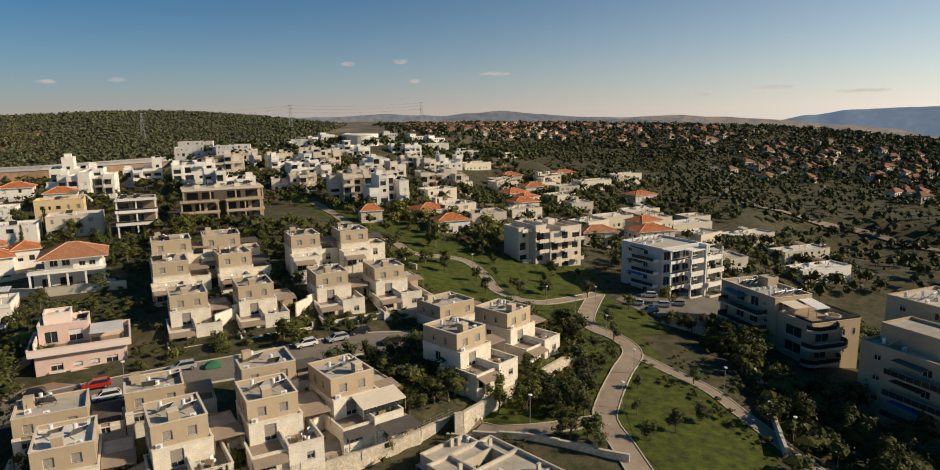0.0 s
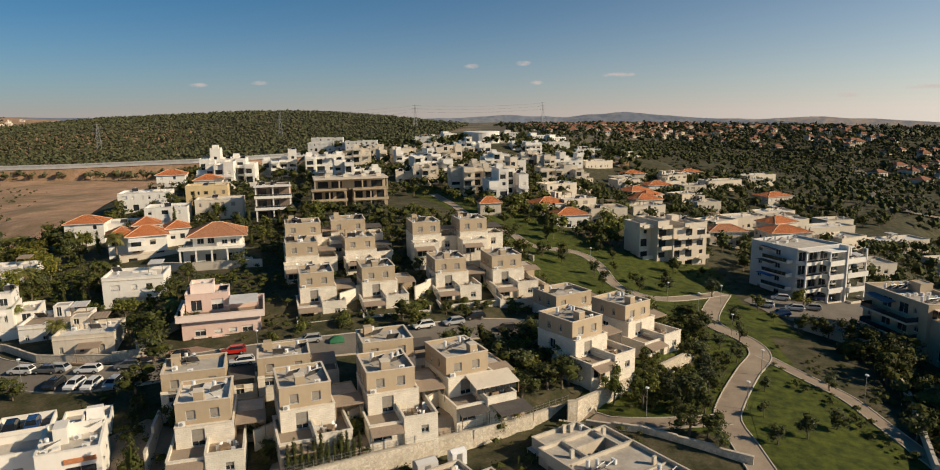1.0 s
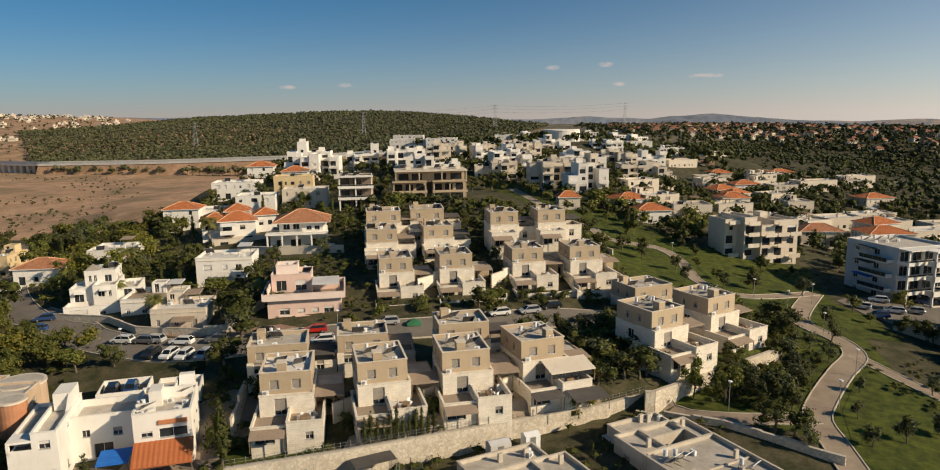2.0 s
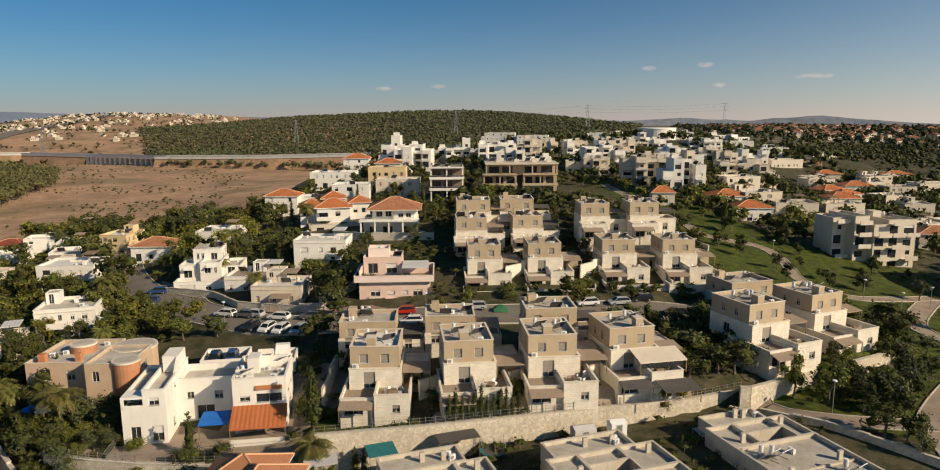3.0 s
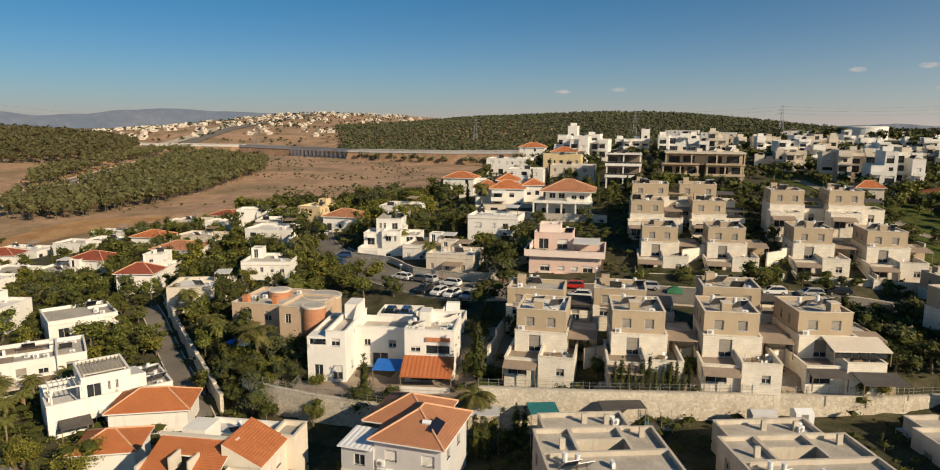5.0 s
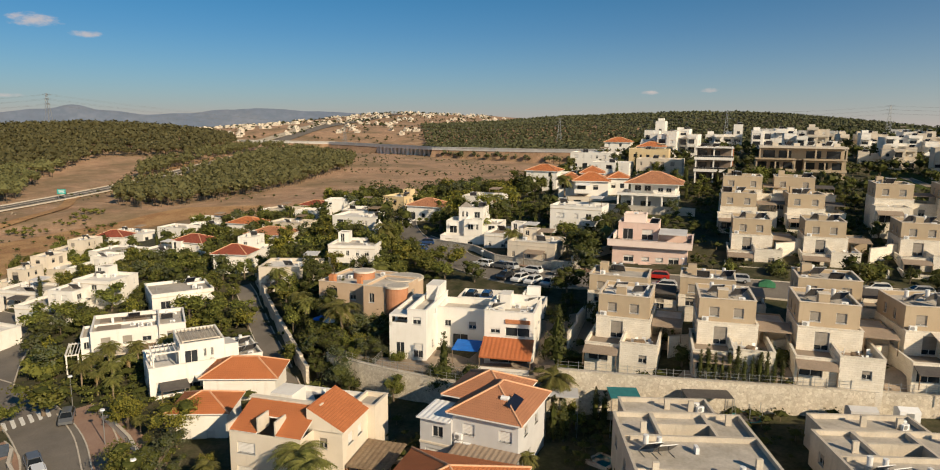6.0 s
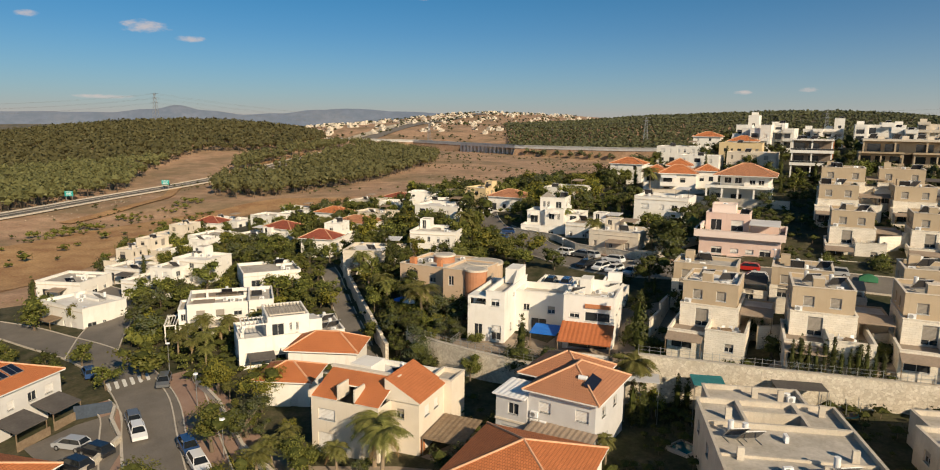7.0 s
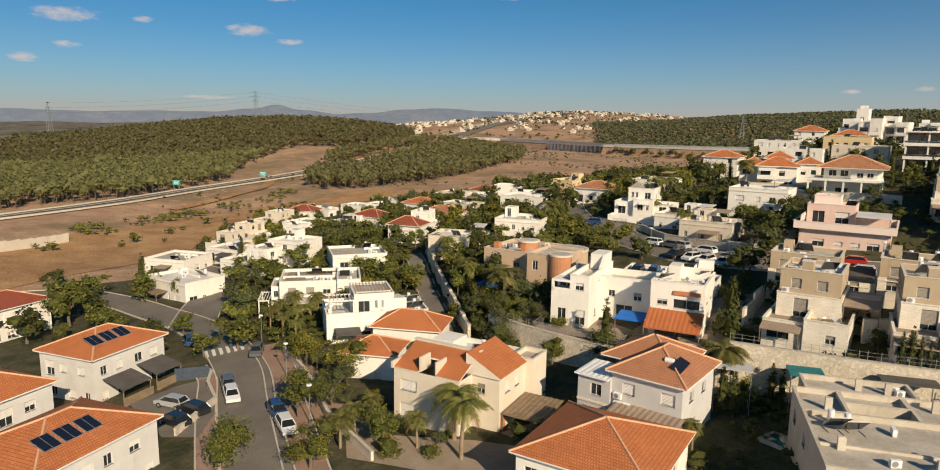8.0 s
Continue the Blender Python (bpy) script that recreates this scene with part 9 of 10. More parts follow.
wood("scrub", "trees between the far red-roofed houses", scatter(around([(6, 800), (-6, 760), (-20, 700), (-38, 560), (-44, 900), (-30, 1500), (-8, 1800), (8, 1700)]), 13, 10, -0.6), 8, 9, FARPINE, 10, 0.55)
wood("scrub", "wooded slope of the far hills", scatter(around([(10, 1800), (-6, 1850), (-30, 1700), (-30, 2300), (0, 2700), (14, 2500)]), 20, 11, -0.6), 9, 6, FARPINE, 11, 0.7)


# ---------------------------------------------------------------- distant quarters
def village(name, label, spots, seed, wall, roof, size, tall):
    r = np.random.default_rng(seed)
    s = Shape()
    z = heights(spots[:, 0], spots[:, 1])
    for (x, y), zz in zip(spots, z):
        w, d, h, t = r.uniform(0.7, 1.4) * size, r.uniform(0.7, 1.2) * size, r.uniform(0.6, 1.3) * tall, radians(r.uniform(10, 50))
        m = Matrix.Translation((x, y, zz)) @ Matrix.Rotation(t, 4, 'Z')
        s.box(-w / 2, w / 2, -d / 2, d / 2, -4, h, 0, m)
        for k in range(int(w // 3)):
            s.box(-w / 2 + 1 + 3 * k, -w / 2 + 2.3 + 3 * k, -d / 2 - 0.02, -d / 2 + 0.2, h - 2.3, h - 1.0, 2, m)
        if roof is not None:
            a = [m @ Vector(p) for p in ((-w / 2 - 0.5, -d / 2 - 0.5, h), (w / 2 + 0.5, -d / 2 - 0.5, h), (w / 2 + 0.5, d / 2 + 0.5, h), (-w / 2 - 0.5, d / 2 + 0.5, h), (-w / 6, 0, h + 2.4), (w / 6, 0, h + 2.4))]
            s.face([a[0], a[1], a[5], a[4]], 1)
            s.face([a[1], a[2], a[5]], 1)
            s.face([a[2], a[3], a[4], a[5]], 1)
            s.face([a[3], a[0], a[4]], 1)
        else:
            s.box(-w / 2 + 1, 0, -1, d / 2 - 0.5, h, h + 2.6, 0, m)
    return tagged(part(name, s, [wall, roof or wall, GLASS]), label, "village", kind="stuff")


# the two hillside villages are white; CREAM puts the dulling haze into their walls
village("distant_village", "distant white houses on the hillside", scatter(around([(70, 1300), (58, 1200), (46, 1250), (42, 2300), (52, 2550), (68, 2450)]), 25, 21, 1.05), 21, CREAM, None, 8.5, 4)
village("distant_village", "white houses on the hill across the motorway", scatter(around([(76, 1500), (65, 1250), (61, 1500), (64, 1900), (76, 1900)]), 22, 22, 0.75), 22, CREAM, None, 8.5, 4)
village("distant_quarter", "distant houses with red tile roofs across the valley", scatter(around([(4, 880), (-6, 860), (-20, 800), (-20, 1100), (-4, 1350), (6, 1350)]), 17, 23, 0.1), 23, CREAM, TILEOLD, 9, 4.5)
village("distant_quarter", "red-roofed houses on the shaded valley slope", scatter(around([(-20, 640), (-38, 480), (-42, 640), (-30, 900), (-20, 960)]), 18, 24, 0.3), 24, CREAM, TILEOLD, 9, 4.5)
village("distant_village", "small pale houses along the ridge", scatter(around([(22, 560), (14, 520), (4, 560), (2, 800), (12, 900), (22, 820)]), 26, 25, 0.2), 25, WHITE, None, 15, 6)

# ---------------------------------------------------------------- garden and retaining walls, fences
def stone_wall(line, above, below, thick, mat, label, cap=True, fence=0.0, level=None):
    """A wall along (x, y) points; its top follows the ground or a given level, and steps from stretch to stretch."""
    s, c = Shape(), Shape()
    for (ax, ay), (bx, by) in zip(line, line[1:]):
        n = max(1, int(math.hypot(bx - ax, by - ay) / 4))
        for i in range(n):
            p, q = Vector((ax + (bx - ax) * i / n, ay + (by - ay) * i / n, 0)), Vector((ax + (bx - ax) * (i + 1) / n, ay + (by - ay) * (i + 1) / n, 0))
            top = (max(G(p.x, p.y), G(q.x, q.y)) if level is None else level) + above
            m = Matrix.Translation((p.x, p.y, 0)) @ Matrix.Rotation(math.atan2(q.y - p.y, q.x - p.x), 4, 'Z')
            L = (q - p).length
            s.box(0, L, -thick / 2, thick / 2, top - above - below, top, 0, m)
            if cap:
                c.box(-0.02, L + 0.02, -thick / 2 - 0.05, thick / 2 + 0.05, top, top + 0.08, 0, m)
            if fence:
                for k in range(int(L / 1.3) + 1):
                    c.box(k * 1.3, k * 1.3 + 0.05, -0.03, 0.03, top, top + fence, 1, m)
                for zz in (0.15, 0.5, 0.85):
                    c.box(0, L, -0.015, 0.015, top + fence * zz, top + fence * zz + 0.03, 1, m)
    w = part("stone_wall", s, mat)
    tagged(w, label, "wall", kind="structure")
    if c.f:
        part("coping", c, [KERB, METAL], w)
    return w


stone_wall(((-85, 51.2), (-78.2, 52.4), (-71.9, 54.2), (-66, 56.4), (-58, 60.2), (-51.2, 63.7)), 0.2, 4.0, 0.6, RUBBLE, "pale rubble retaining wall under the white house", True, 1.1, -7.2)
stone_wall(((-51.2, 63.7), (-39.5, 71.6), (-27.5, 80.6), (-17.7, 87.8), (-8.3, 95.0), (-2.8, 100.6)), 0.1, 6.0, 0.6, RUBBLE, "long pale rubble retaining wall with a mesh fence", True, 1.2, -3.5)
stone_wall(((-2.8, 97.2), (-1.5, 97.7), (8.7, 110), (18.6, 122.4), (21, 129)), 0.5, 4.5, 0.5, RUBBLE, "pale stone garden wall beside the park", True, 0.0, -2.3)
stone_wall(((-4, 96), (8, 94), (22, 88)), 0.9, 1.0, 0.4, RUBBLE, "low pale stone wall along the path")
stone_wall(((-104, 143), (-92.2, 142.4), (-76.9, 147)), 1.8, 2.5, 0.4, CREAM, "plain rendered garden wall below the porch villa")
stone_wall(((-135, 65), (-121.3, 60), (-109.2, 55.8), (-97.2, 51.8), (-85, 47.6)), 2.6, 2.5, 0.5, RUBBLE, "tall pale stone wall along the sunken lane")
stone_wall(((-122, 102), (-106, 102.5), (-96, 98.8), (-82, 100.2), (-77, 103)), 1.3, 1.2, 0.3, RUBBLE, "low stone wall along the street")
stone_wall(((-204, -29), (-215, -20), (-233, -6)), 2.6, 2, 0.6, CREAM, "pale concrete wall beyond the field", False)
stone_wall(((-60, 22), (-72, 21.3), (-86, 23), (-98, 23)), 1.0, 1.5, 0.3, CREAM, "pale garden wall beside the street")
stone_wall(((-77, 5.5), (-84, 10.9), (-90, 11.0), (-94.0, 12.1)), 0.9, 1.2, 0.3, RUBBLE, "low stone wall round the driveway court")
stone_wall(((-95.2, 7.6), (-94.2, 11.9)), 1.6, 1.2, 0.12, surface("blue_grey_gate", (0.05, 0.065, 0.09), (0.06, 0.08, 0.11), 1, 0.6), "dark blue-grey driveway gate", False)
stone_wall(((-80, 104), (-76, 124)), 1.2, 1.5, 0.3, CREAM, "plain garden wall between villas")
stone_wall(((46, 92), (53, 118), (56, 140), (44, 150)), 1.6, 2, 0.4, CREAM, "shaded garden wall along the park")
stone_wall(((-14, 172), (-24, 184), (-40, 198)), 0.8, 1.2, 0.3, RUBBLE, "low pale wall on the park slope")
for a, b in (((-45, 80), (-40.5, 88)), ((-33.5, 86), (-30, 94)), ((-23.5, 91), (-20, 99)), ((-57.5, 74), (-62, 84)), ((-50, 127), (-46, 136)), ((-36, 134), (-33, 142))):
    stone_wall((a, b), 2.4, 2.0, 0.3, STONE, "pale stone party wall between houses")

# shaded yards between the rows: paving and lawns
patch("lawn", ((-57.5, 69), (-48, 66.8), (-40.5, 71.8), (-44, 74), (-53, 76)), GRASS, 0.08, "small green garden lawn", "lawn")
patch("pavement", ((-40, 72.2), (-28, 81.2), (-18, 88.6), (-9, 96), (-14, 100), (-30, 85), (-41, 77)), PAVING, 0.15, "paved back gardens above the stone wall", "pavement", 1.5)
patch("pavement", ((-94, 101), (-78, 103), (-70, 107), (-64, 106), (-76, 100), (-92, 98.4)), REDPAVE, 0.06, "reddish paved forecourt", "pavement")
patch("pavement", ((-57, 66), (-68, 60), (-72, 76), (-60, 92), (-55, 86)), PAVING, 0.06, "shaded paved passage", "pavement")
patch("pavement", ((-70, 19.8), (-86, 21.2), (-100, 21.4), (-100, 25), (-86, 25), (-70, 24)), REDPAVE, 0.06, "reddish paved pavement beside the street", "pavement")
patch("pavement", ((-74, 24), (-64, 26), (-58, 33), (-52, 38), (-50, 30), (-62, 20)), PAVING, 0.06, "paved front garden", "pavement")
strip("pavement", ((-54, 14.6), (-67, 16.6), (-80, 18.6), (-93, 20.8), (-103, 21.2)), 4.2, REDPAVE, 0.1, "reddish block pavement along the street", "pavement", 0.1)
strip("pavement", ((-99, 11.0), (-93, 11.4), (-86, 10.2), (-76, 8.6), (-66, 7.2)), 2.2, REDPAVE, 0.1, "reddish block pavement along the street", "pavement", 0.1)
patch("lawn", ((-80.5, 56), (-77, 54.5), (-73.5, 57.5), (-77, 63), (-82, 61)), GRASS, 0.1, "small green lawn beside the white house", "lawn", 1.5)
patch("pavement", ((-90, 55.5), (-82, 54), (-81, 59), (-88, 60)), PAVING, 0.1, "paved garden sitting place under palms", "pavement", 1.5)
patch("pavement", ((-76, 53.8), (-70, 55.6), (-62, 59.5), (-52, 64.4), (-56, 68), (-66, 62), (-75, 57)), PAVING, 0.12, "paved terrace in front of the white house", "pavement", 1.5)
patch("pavement", ((-58, 44), (-50, 47), (-40, 46), (-46, 40), (-58, 36)), PAVING, 0.08, "paved yard beside the tiled house", "pavement", 2)
# shade cloths and pools of the low houses
for x, y, z, t, w, d, m, lab in ((-41.5, 64.5, -4.6, 43, 3.6, 3.4, TEALCLOTH, "teal shade net over a yard"), (-34.5, 71.5, -4.4, 43, 5.5, 2.6, DARKCLOTH, "dark flat shade roof over a yard"), (-47.5, 60, -5, 40, 4, 3, GREYWALL, "grey flat shade roof"),
                                  (-57, 51, -8.6, 30, 4.5, 4, TEALCLOTH, "teal shade net beside the tiled house"), (-5.5, 86.5, -4.6, 43, 3, 2.2, GREYWALL, "grey garden shed roof")):
    a = thing("shade_roof", x, y, z, t, lab, "shade")
    s = Shape()
    s.box(-w / 2, w / 2, 0, d, -0.05, 0.03)
    part("cloth", s, m, a)
    for px in (-w / 2 + 0.1, w / 2 - 0.1):
        for py in (0.1, d - 0.1):
            p = Shape()
            p.tube((px, py, -6), (px, py, -0.05), 0.05, 0.05, 6)
            part("post", p, METAL, a)
for x, y, w, d, t in ((-52.5, 58.2, 5, 3, 30), (-40, 58, 2.2, 2.2, 0)):
    a = thing("garden_pool", x, y, G(x, y) + 0.12, t, "small turquoise garden pool", "pool")
    s = Shape()
    s.box(-w / 2, w / 2, -d / 2, d / 2, -0.5, 0.08)
    part("water", s, POOL, a)
    s = Shape()
    for q in ((-w / 2 - 0.3, w / 2 + 0.3, -d / 2 - 0.3, -d / 2), (-w / 2 - 0.3, w / 2 + 0.3, d / 2, d / 2 + 0.3), (-w / 2 - 0.3, -w / 2, -d / 2, d / 2), (w / 2, w / 2 + 0.3, -d / 2, d / 2)):
        s.box(*q, -0.5, 0.16)
    part("rim", s, KERB, a)
# garden huts and a round net trampoline below the stone wall
for x, y, t, w, d, hh, m, lab in ((-20.5, 80.2, 38, 3.0, 1.8, 2.1, GREYWALL, "grey metal garden hut below the stone wall"), (-16.8, 83.2, 38, 2.2, 1.6, 2.0, TANKWHITE, "white garden hut below the stone wall")):
    a = thing("garden_hut", x, y, G(x, y), t, lab, "hut", "garden huts")
    s = Shape()
    s.prism([(0, -0.3), (d, -0.3), (d, hh), (d / 2, hh + 0.35), (0, hh)], -w / 2, w / 2)
    part("body", s, m, a)
    block(a, "door", -0.4, 0.4, -0.04, -0.003, 0.05, 1.85, METAL)
x, y = -31.5, 75.2
a = thing("trampoline", x, y, G(x, y), 0, "round garden trampoline with a teal rim and net posts", "trampoline")
s = Shape()
s.tube((0, 0, 0.7), (0, 0, 0.8), 1.5, 1.5, 20)
part("mat", s, DARKCLOTH, a)
s = Shape()
for i in range(20):
    p, q = ([Vector((rr * math.cos(2 * math.pi * j / 20), rr * math.sin(2 * math.pi * j / 20), 0.82)) for rr in (1.4, 1.75)] for j in (i, i + 1))
    s.face([p[0], p[1], q[1], q[0]])
s.weld()
part("rim", s, TEALCLOTH, a)
for i in range(6):
    c, e = 1.7 * math.cos(i * math.pi / 3), 1.7 * math.sin(i * math.pi / 3)
    s = Shape()
    s.tube((c, e, -0.3), (c, e, 2.5), 0.04, 0.04, 6)
    part("net_post", s, METAL, a)
# terrace awnings of the white houses with solar panels
for x, y, t in ((-92.5, 1.7, 129), (-96.1, 5.8, 129)):
    z = G(x, y)
    a = thing("patio_awning", x, y, z, t, "dark cloth patio awning on timber posts", "awning", "dark patio awnings")
    awning(a, -2.2, 2.2, -1.8, 1.6, 2.3, 3.1, DARKCLOTH, "taut dark cloth", True)
    f = Shape()
    f.box(-2.3, 2.3, -2.0, -1.9, 0, 1.2)
    part("screen", f, WOOD, a, "timber screen")
# parasols in the grove
for x, y, m, lab in ((-95.0, 58.2, TANKWHITE, "white cloth garden parasol on a pole"), (-97.0, 57.6, BLUECLOTH, "blue cloth garden parasol on a pole")):
    a = thing("parasol", x, y, G(x, y), 0, lab, "parasol", "garden parasols")
    s = Shape()
    s.tube((0, 0, 2.2), (0, 0, 2.75), 1.5, 0.05, 10)
    part("canopy", s, m, a)
    s = Shape()
    s.tube((0, 0, 0), (0, 0, 2.3), 0.03, 0.03, 6)
    part("pole", s, METAL, a)


# ---------------------------------------------------------------- cars
CARS = {}


def car(x, y, turn, paint, z=None):
    """A parked hatchback: body, glass house, four wheels with rims."""
    h = thing("car", x, y, (G(x, y) + 0.14) if z is None else z, turn, "parked " + paint + " hatchback car on asphalt", "car", "parked cars")
    if not CARS:
        prof = [(-2.1, 0.35), (-2.15, 0.75), (-1.3, 0.95), (1.9, 1.0), (2.1, 0.8), (2.12, 0.35)]
        body = Shape()
        n = len(prof)
        k = 0
        for yy, sc in ((-0.86, 0.97), (-0.8, 1.0), (0.8, 1.0), (0.86, 0.97)):
            body.v += [(px * sc, yy, pz * (0.98 if sc < 1 else 1)) for px, pz in prof]
        for a in range(3):
            for i in range(n):
                j = (i + 1) % n
                body.f.append((a * n + i, (a + 1) * n + i, (a + 1) * n + j, a * n + j))
                body.m.append(0)
                body.uv.append(None)
        body.f += [tuple(range(n)), tuple(reversed(range(3 * n, 4 * n)))]
        body.m += [0, 0]
        body.uv += [None, None]
        CARS["body"] = body
        roof = Shape()
        c0 = [(-1.25, -0.78, 0.96), (1.95, -0.78, 1.0), (1.95, 0.78, 1.0), (-1.25, 0.78, 0.96)]
        c1 = [(-0.55, -0.6, 1.43), (1.55, -0.6, 1.45), (1.55, 0.6, 1.45), (-0.55, 0.6, 1.43)]
        gl = Shape()
        for i in range(4):
            j = (i + 1) % 4
            gl.face([c0[i], c0[j], c1[j], c1[i]])
        roof.slab([(p[0], p[1]) for p in c1], 1.43, 1.49)
        for i in range(4):
            roof.tube(c0[i], c1[i], 0.05, 0.05, 5)
        CARS["glass"], CARS["roof"] = gl.data("glass", [CARGLASS]), roof
        w = Shape()
        w.tube((0, -0.1, 0), (0, 0.1, 0), 0.32, 0.32, 14, 0)
        w.tube((0, -0.11, 0), (0, 0.11, 0), 0.19, 0.19, 10, 1)
        CARS["wheel"] = w.data("wheel", [TYRE, METAL])
    if ("b", paint) not in CARS:
        CARS["b", paint] = CARS["body"].data("car_body", [PAINTS[paint]])
        CARS["r", paint] = CARS["roof"].data("car_roof", [PAINTS[paint]])
    part("body", CARS["b", paint], None, h)
    part("roof", CARS["r", paint], None, h)
    part("glass_cabin", CARS["glass"], None, h, "dark car glass")
    for wx in (-1.3, 1.3):
        for wy in (-0.8, 0.8):
            w = part("wheel", CARS["wheel"], None, h)
            w.location = (wx, wy, 0.32)
    return h


for x, y, t, c in ((-95.2, 94.6, 8, 'white'), (-91.0, 95.4, 8, 'grey'), (-82.5, 91.6, 100, 'white'), (-79.6, 91.9, 100, 'white'), (-76.2, 92.6, 100, 'silver'), (-86, 91.2, 100, 'dark'), (-83.6, 96.2, 12, 'white'), (-77.5, 98.2, 20, 'grey'), (-89.5, 96.0, 5, 'silver'), (-58.2, 101.6, 28, 'white'), (-65.5, 99.0, 27, 'white'),
                   (-61.6, 105.0, 27, 'red'), (-50.0, 111.5, 27, 'silver'), (-31.3, 122.4, 33, 'white'), (-26.0, 125.7, 33, 'silver'), (-15.6, 126.5, 25, 'dark'), (-22.5, 129.7, 30, 'dark'), (-118, 96.6, 30, 'blue'),
                   (-121, 101.6, 30, 'blue'), (-146.6, 115.2, 40, 'white'), (-70.5, 102.0, 27, 'dark'), (-88.0, 13.2, 175, 'grey'), (-84.2, 12.9, 175, 'white'), (-99.4, 19.4, 160, 'grey'), (-71.6, 16.4, 178, 'white'), (-76.2, 16.6, 178, 'blue'),
                   (-82.4, 8.2, 30, 'dark'), (-80.2, 5.8, 30, 'dark'), (-86.0, 6.2, 40, 'silver'), (-111.1, 11.6, 0, 'blue'), (41, 163, -15, 'white')):
    car(x, y, t, c)
for x, y, t, c in ((47.6, 162.8, -10, 'white'), (51.8, 164.5, -10, 'silver'), (46.5, 170.8, -10, 'white'), (43, 157, 10, 'blue'), (56.8, 173.7, -10, 'blue'), (-67.1, 182.6, 30, 'white'), (-66.2, 178.7, 30, 'white')):
    car(x, y, t, c)
deck = pose(-66.6, 66.0, 0, 0, 0, 33)
for u, v, c in ((-5.8, 16.6, 'dark'), (-3.2, 16.9, 'blue')):
    p = deck @ Vector((u, v, 0))
    car(p.x, p.y, 123, c, -2.5)
cv = thing("covered_trailer", -45.3, 112.6, G(-45.3, 112.6) + 0.14, 27, "small trailer under a green cloth cover", "trailer")
s = Shape()
for i in range(9):
    a, b = -2.2 + 4.4 * i / 9, -2.2 + 4.4 * (i + 1) / 9
    ha, hb = (0.5 + 1.0 * math.sin(math.pi * (0.1 + 0.8 * t)) for t in (i / 9, (i + 1) / 9))
    s.face([(a, -0.95, 0), (b, -0.95, 0), (b, -0.75, hb), (a, -0.75, ha)])
    s.face([(a, -0.75, ha), (b, -0.75, hb), (b, 0.75, hb), (a, 0.75, ha)])
    s.face([(a, 0.75, ha), (b, 0.75, hb), (b, 0.95, 0), (a, 0.95, 0)])
s.face([(-2.2, -0.95, 0), (-2.2, -0.75, 0.8), (-2.2, 0.75, 0.8), (-2.2, 0.95, 0)])
s.face([(2.2, -0.95, 0), (2.2, -0.75, 0.8), (2.2, 0.75, 0.8), (2.2, 0.95, 0)][::-1])
s.v = [(0.6 * a, 0.75 * b, 0.75 * c) for a, b, c in s.v]
part("cover", s, TARPGREEN, cv, smooth=True)


# ---------------------------------------------------------------- street lamps, pylons, bridge, signs, hills
LAMP = Shape()
LAMP.tube((0, 0, -0.3), (0, 0, 4.6), 0.06, 0.045, 8)
LAMP_POLE = LAMP.data("pole", [METAL])
LAMP = Shape()
LAMP.tube((0, 0, 4.6), (0, 0, 4.75), 0.32, 0.28, 12)
LAMP_HEAD = LAMP.data("lamp_head", [TANKWHITE])
for x, y in ((24.5, 104), (29.8, 118), (28.5, 137), (24, 150), (30.5, 160), (18, 155.5), (0.5, 178), (44.5, 112.5), (49, 96), (9, 99), (-92, 91), (-104, 21.2), (-88, 20.8), (-72, 19.2), (-57, 105)):
    p = thing("street_lamp", x, y, G(x, y), 0, "slim grey lamp post with a pale round head", "street lamp", "park lamps")
    part("pole", LAMP_POLE, None, p)
    part("lamp_head", LAMP_HEAD, None, p)


def pylon(x, y, h, foot):
    p = thing("power_pylon", x, y, G(x, y), 30, "grey steel lattice power pylon", "pylon", "power pylons")
    s = Shape()
    for sx in (-1, 1):
        for sy in (-1, 1):
            s.tube((sx * foot, sy * foot, -1), (sx * 0.6, sy * 0.6, h), 0.28, 0.16, 4)
    for i in range(9):
        a, b = i / 9, (i + 1) / 9
        wa, wb = foot + (0.6 - foot) * a, foot + (0.6 - foot) * b
        for sx in (-1, 1):
            s.tube((sx * wa, -wa, h * a), (sx * wb, wb, h * b), 0.14, 0.14, 3)
            s.tube((-wa, sx * wa, h * a), (wb, sx * wb, h * b), 0.14, 0.14, 3)
    part("lattice", s, METAL, p)
    for f in (0.72, 0.85, 0.97):
        a = Shape()
        a.tube((-6.5, 0, h * f), (0, 0, h * f + 0.8), 0.16, 0.2, 4)
        a.tube((6.5, 0, h * f), (0, 0, h * f + 0.8), 0.16, 0.2, 4)
        part("crossarm", a, METAL, p)
    return Vector((x, y, G(x, y))), h


PYLONS = [pylon(x, y, h, 3.5) for x, y, h in ((-960, -29, 46), (-879, 195, 42), (-840, 560, 40), (-640, 805, 40), (-480, 1010, 42), (-300, 1160, 44), (-90, 1330, 46))]
cables = Shape()
for (p, hp), (q, hq) in zip(PYLONS, PYLONS[1:]):
    for f in (0.72, 0.85, 0.97):
        for o in (-6, 6):
            a, b = p + Vector((o * 0.87, o * 0.5, hp * f)), q + Vector((o * 0.87, o * 0.5, hq * f))
            pts = [a.lerp(b, t / 10) - Vector((0, 0, 14 * (t / 10) * (1 - t / 10) * 1.0)) for t in range(11)]
            for u, v in zip(pts, pts[1:]):
                cables.tube(u, v, 0.05, 0.05, 3, 0, False)
tagged(part("power_cables", cables, surface("weathered_cable", (0.09, 0.09, 0.09), (0.13, 0.13, 0.13), 2, 0.7, 0, 0.05)), "sagging grey power cables between pylons", "cable", kind="stuff")

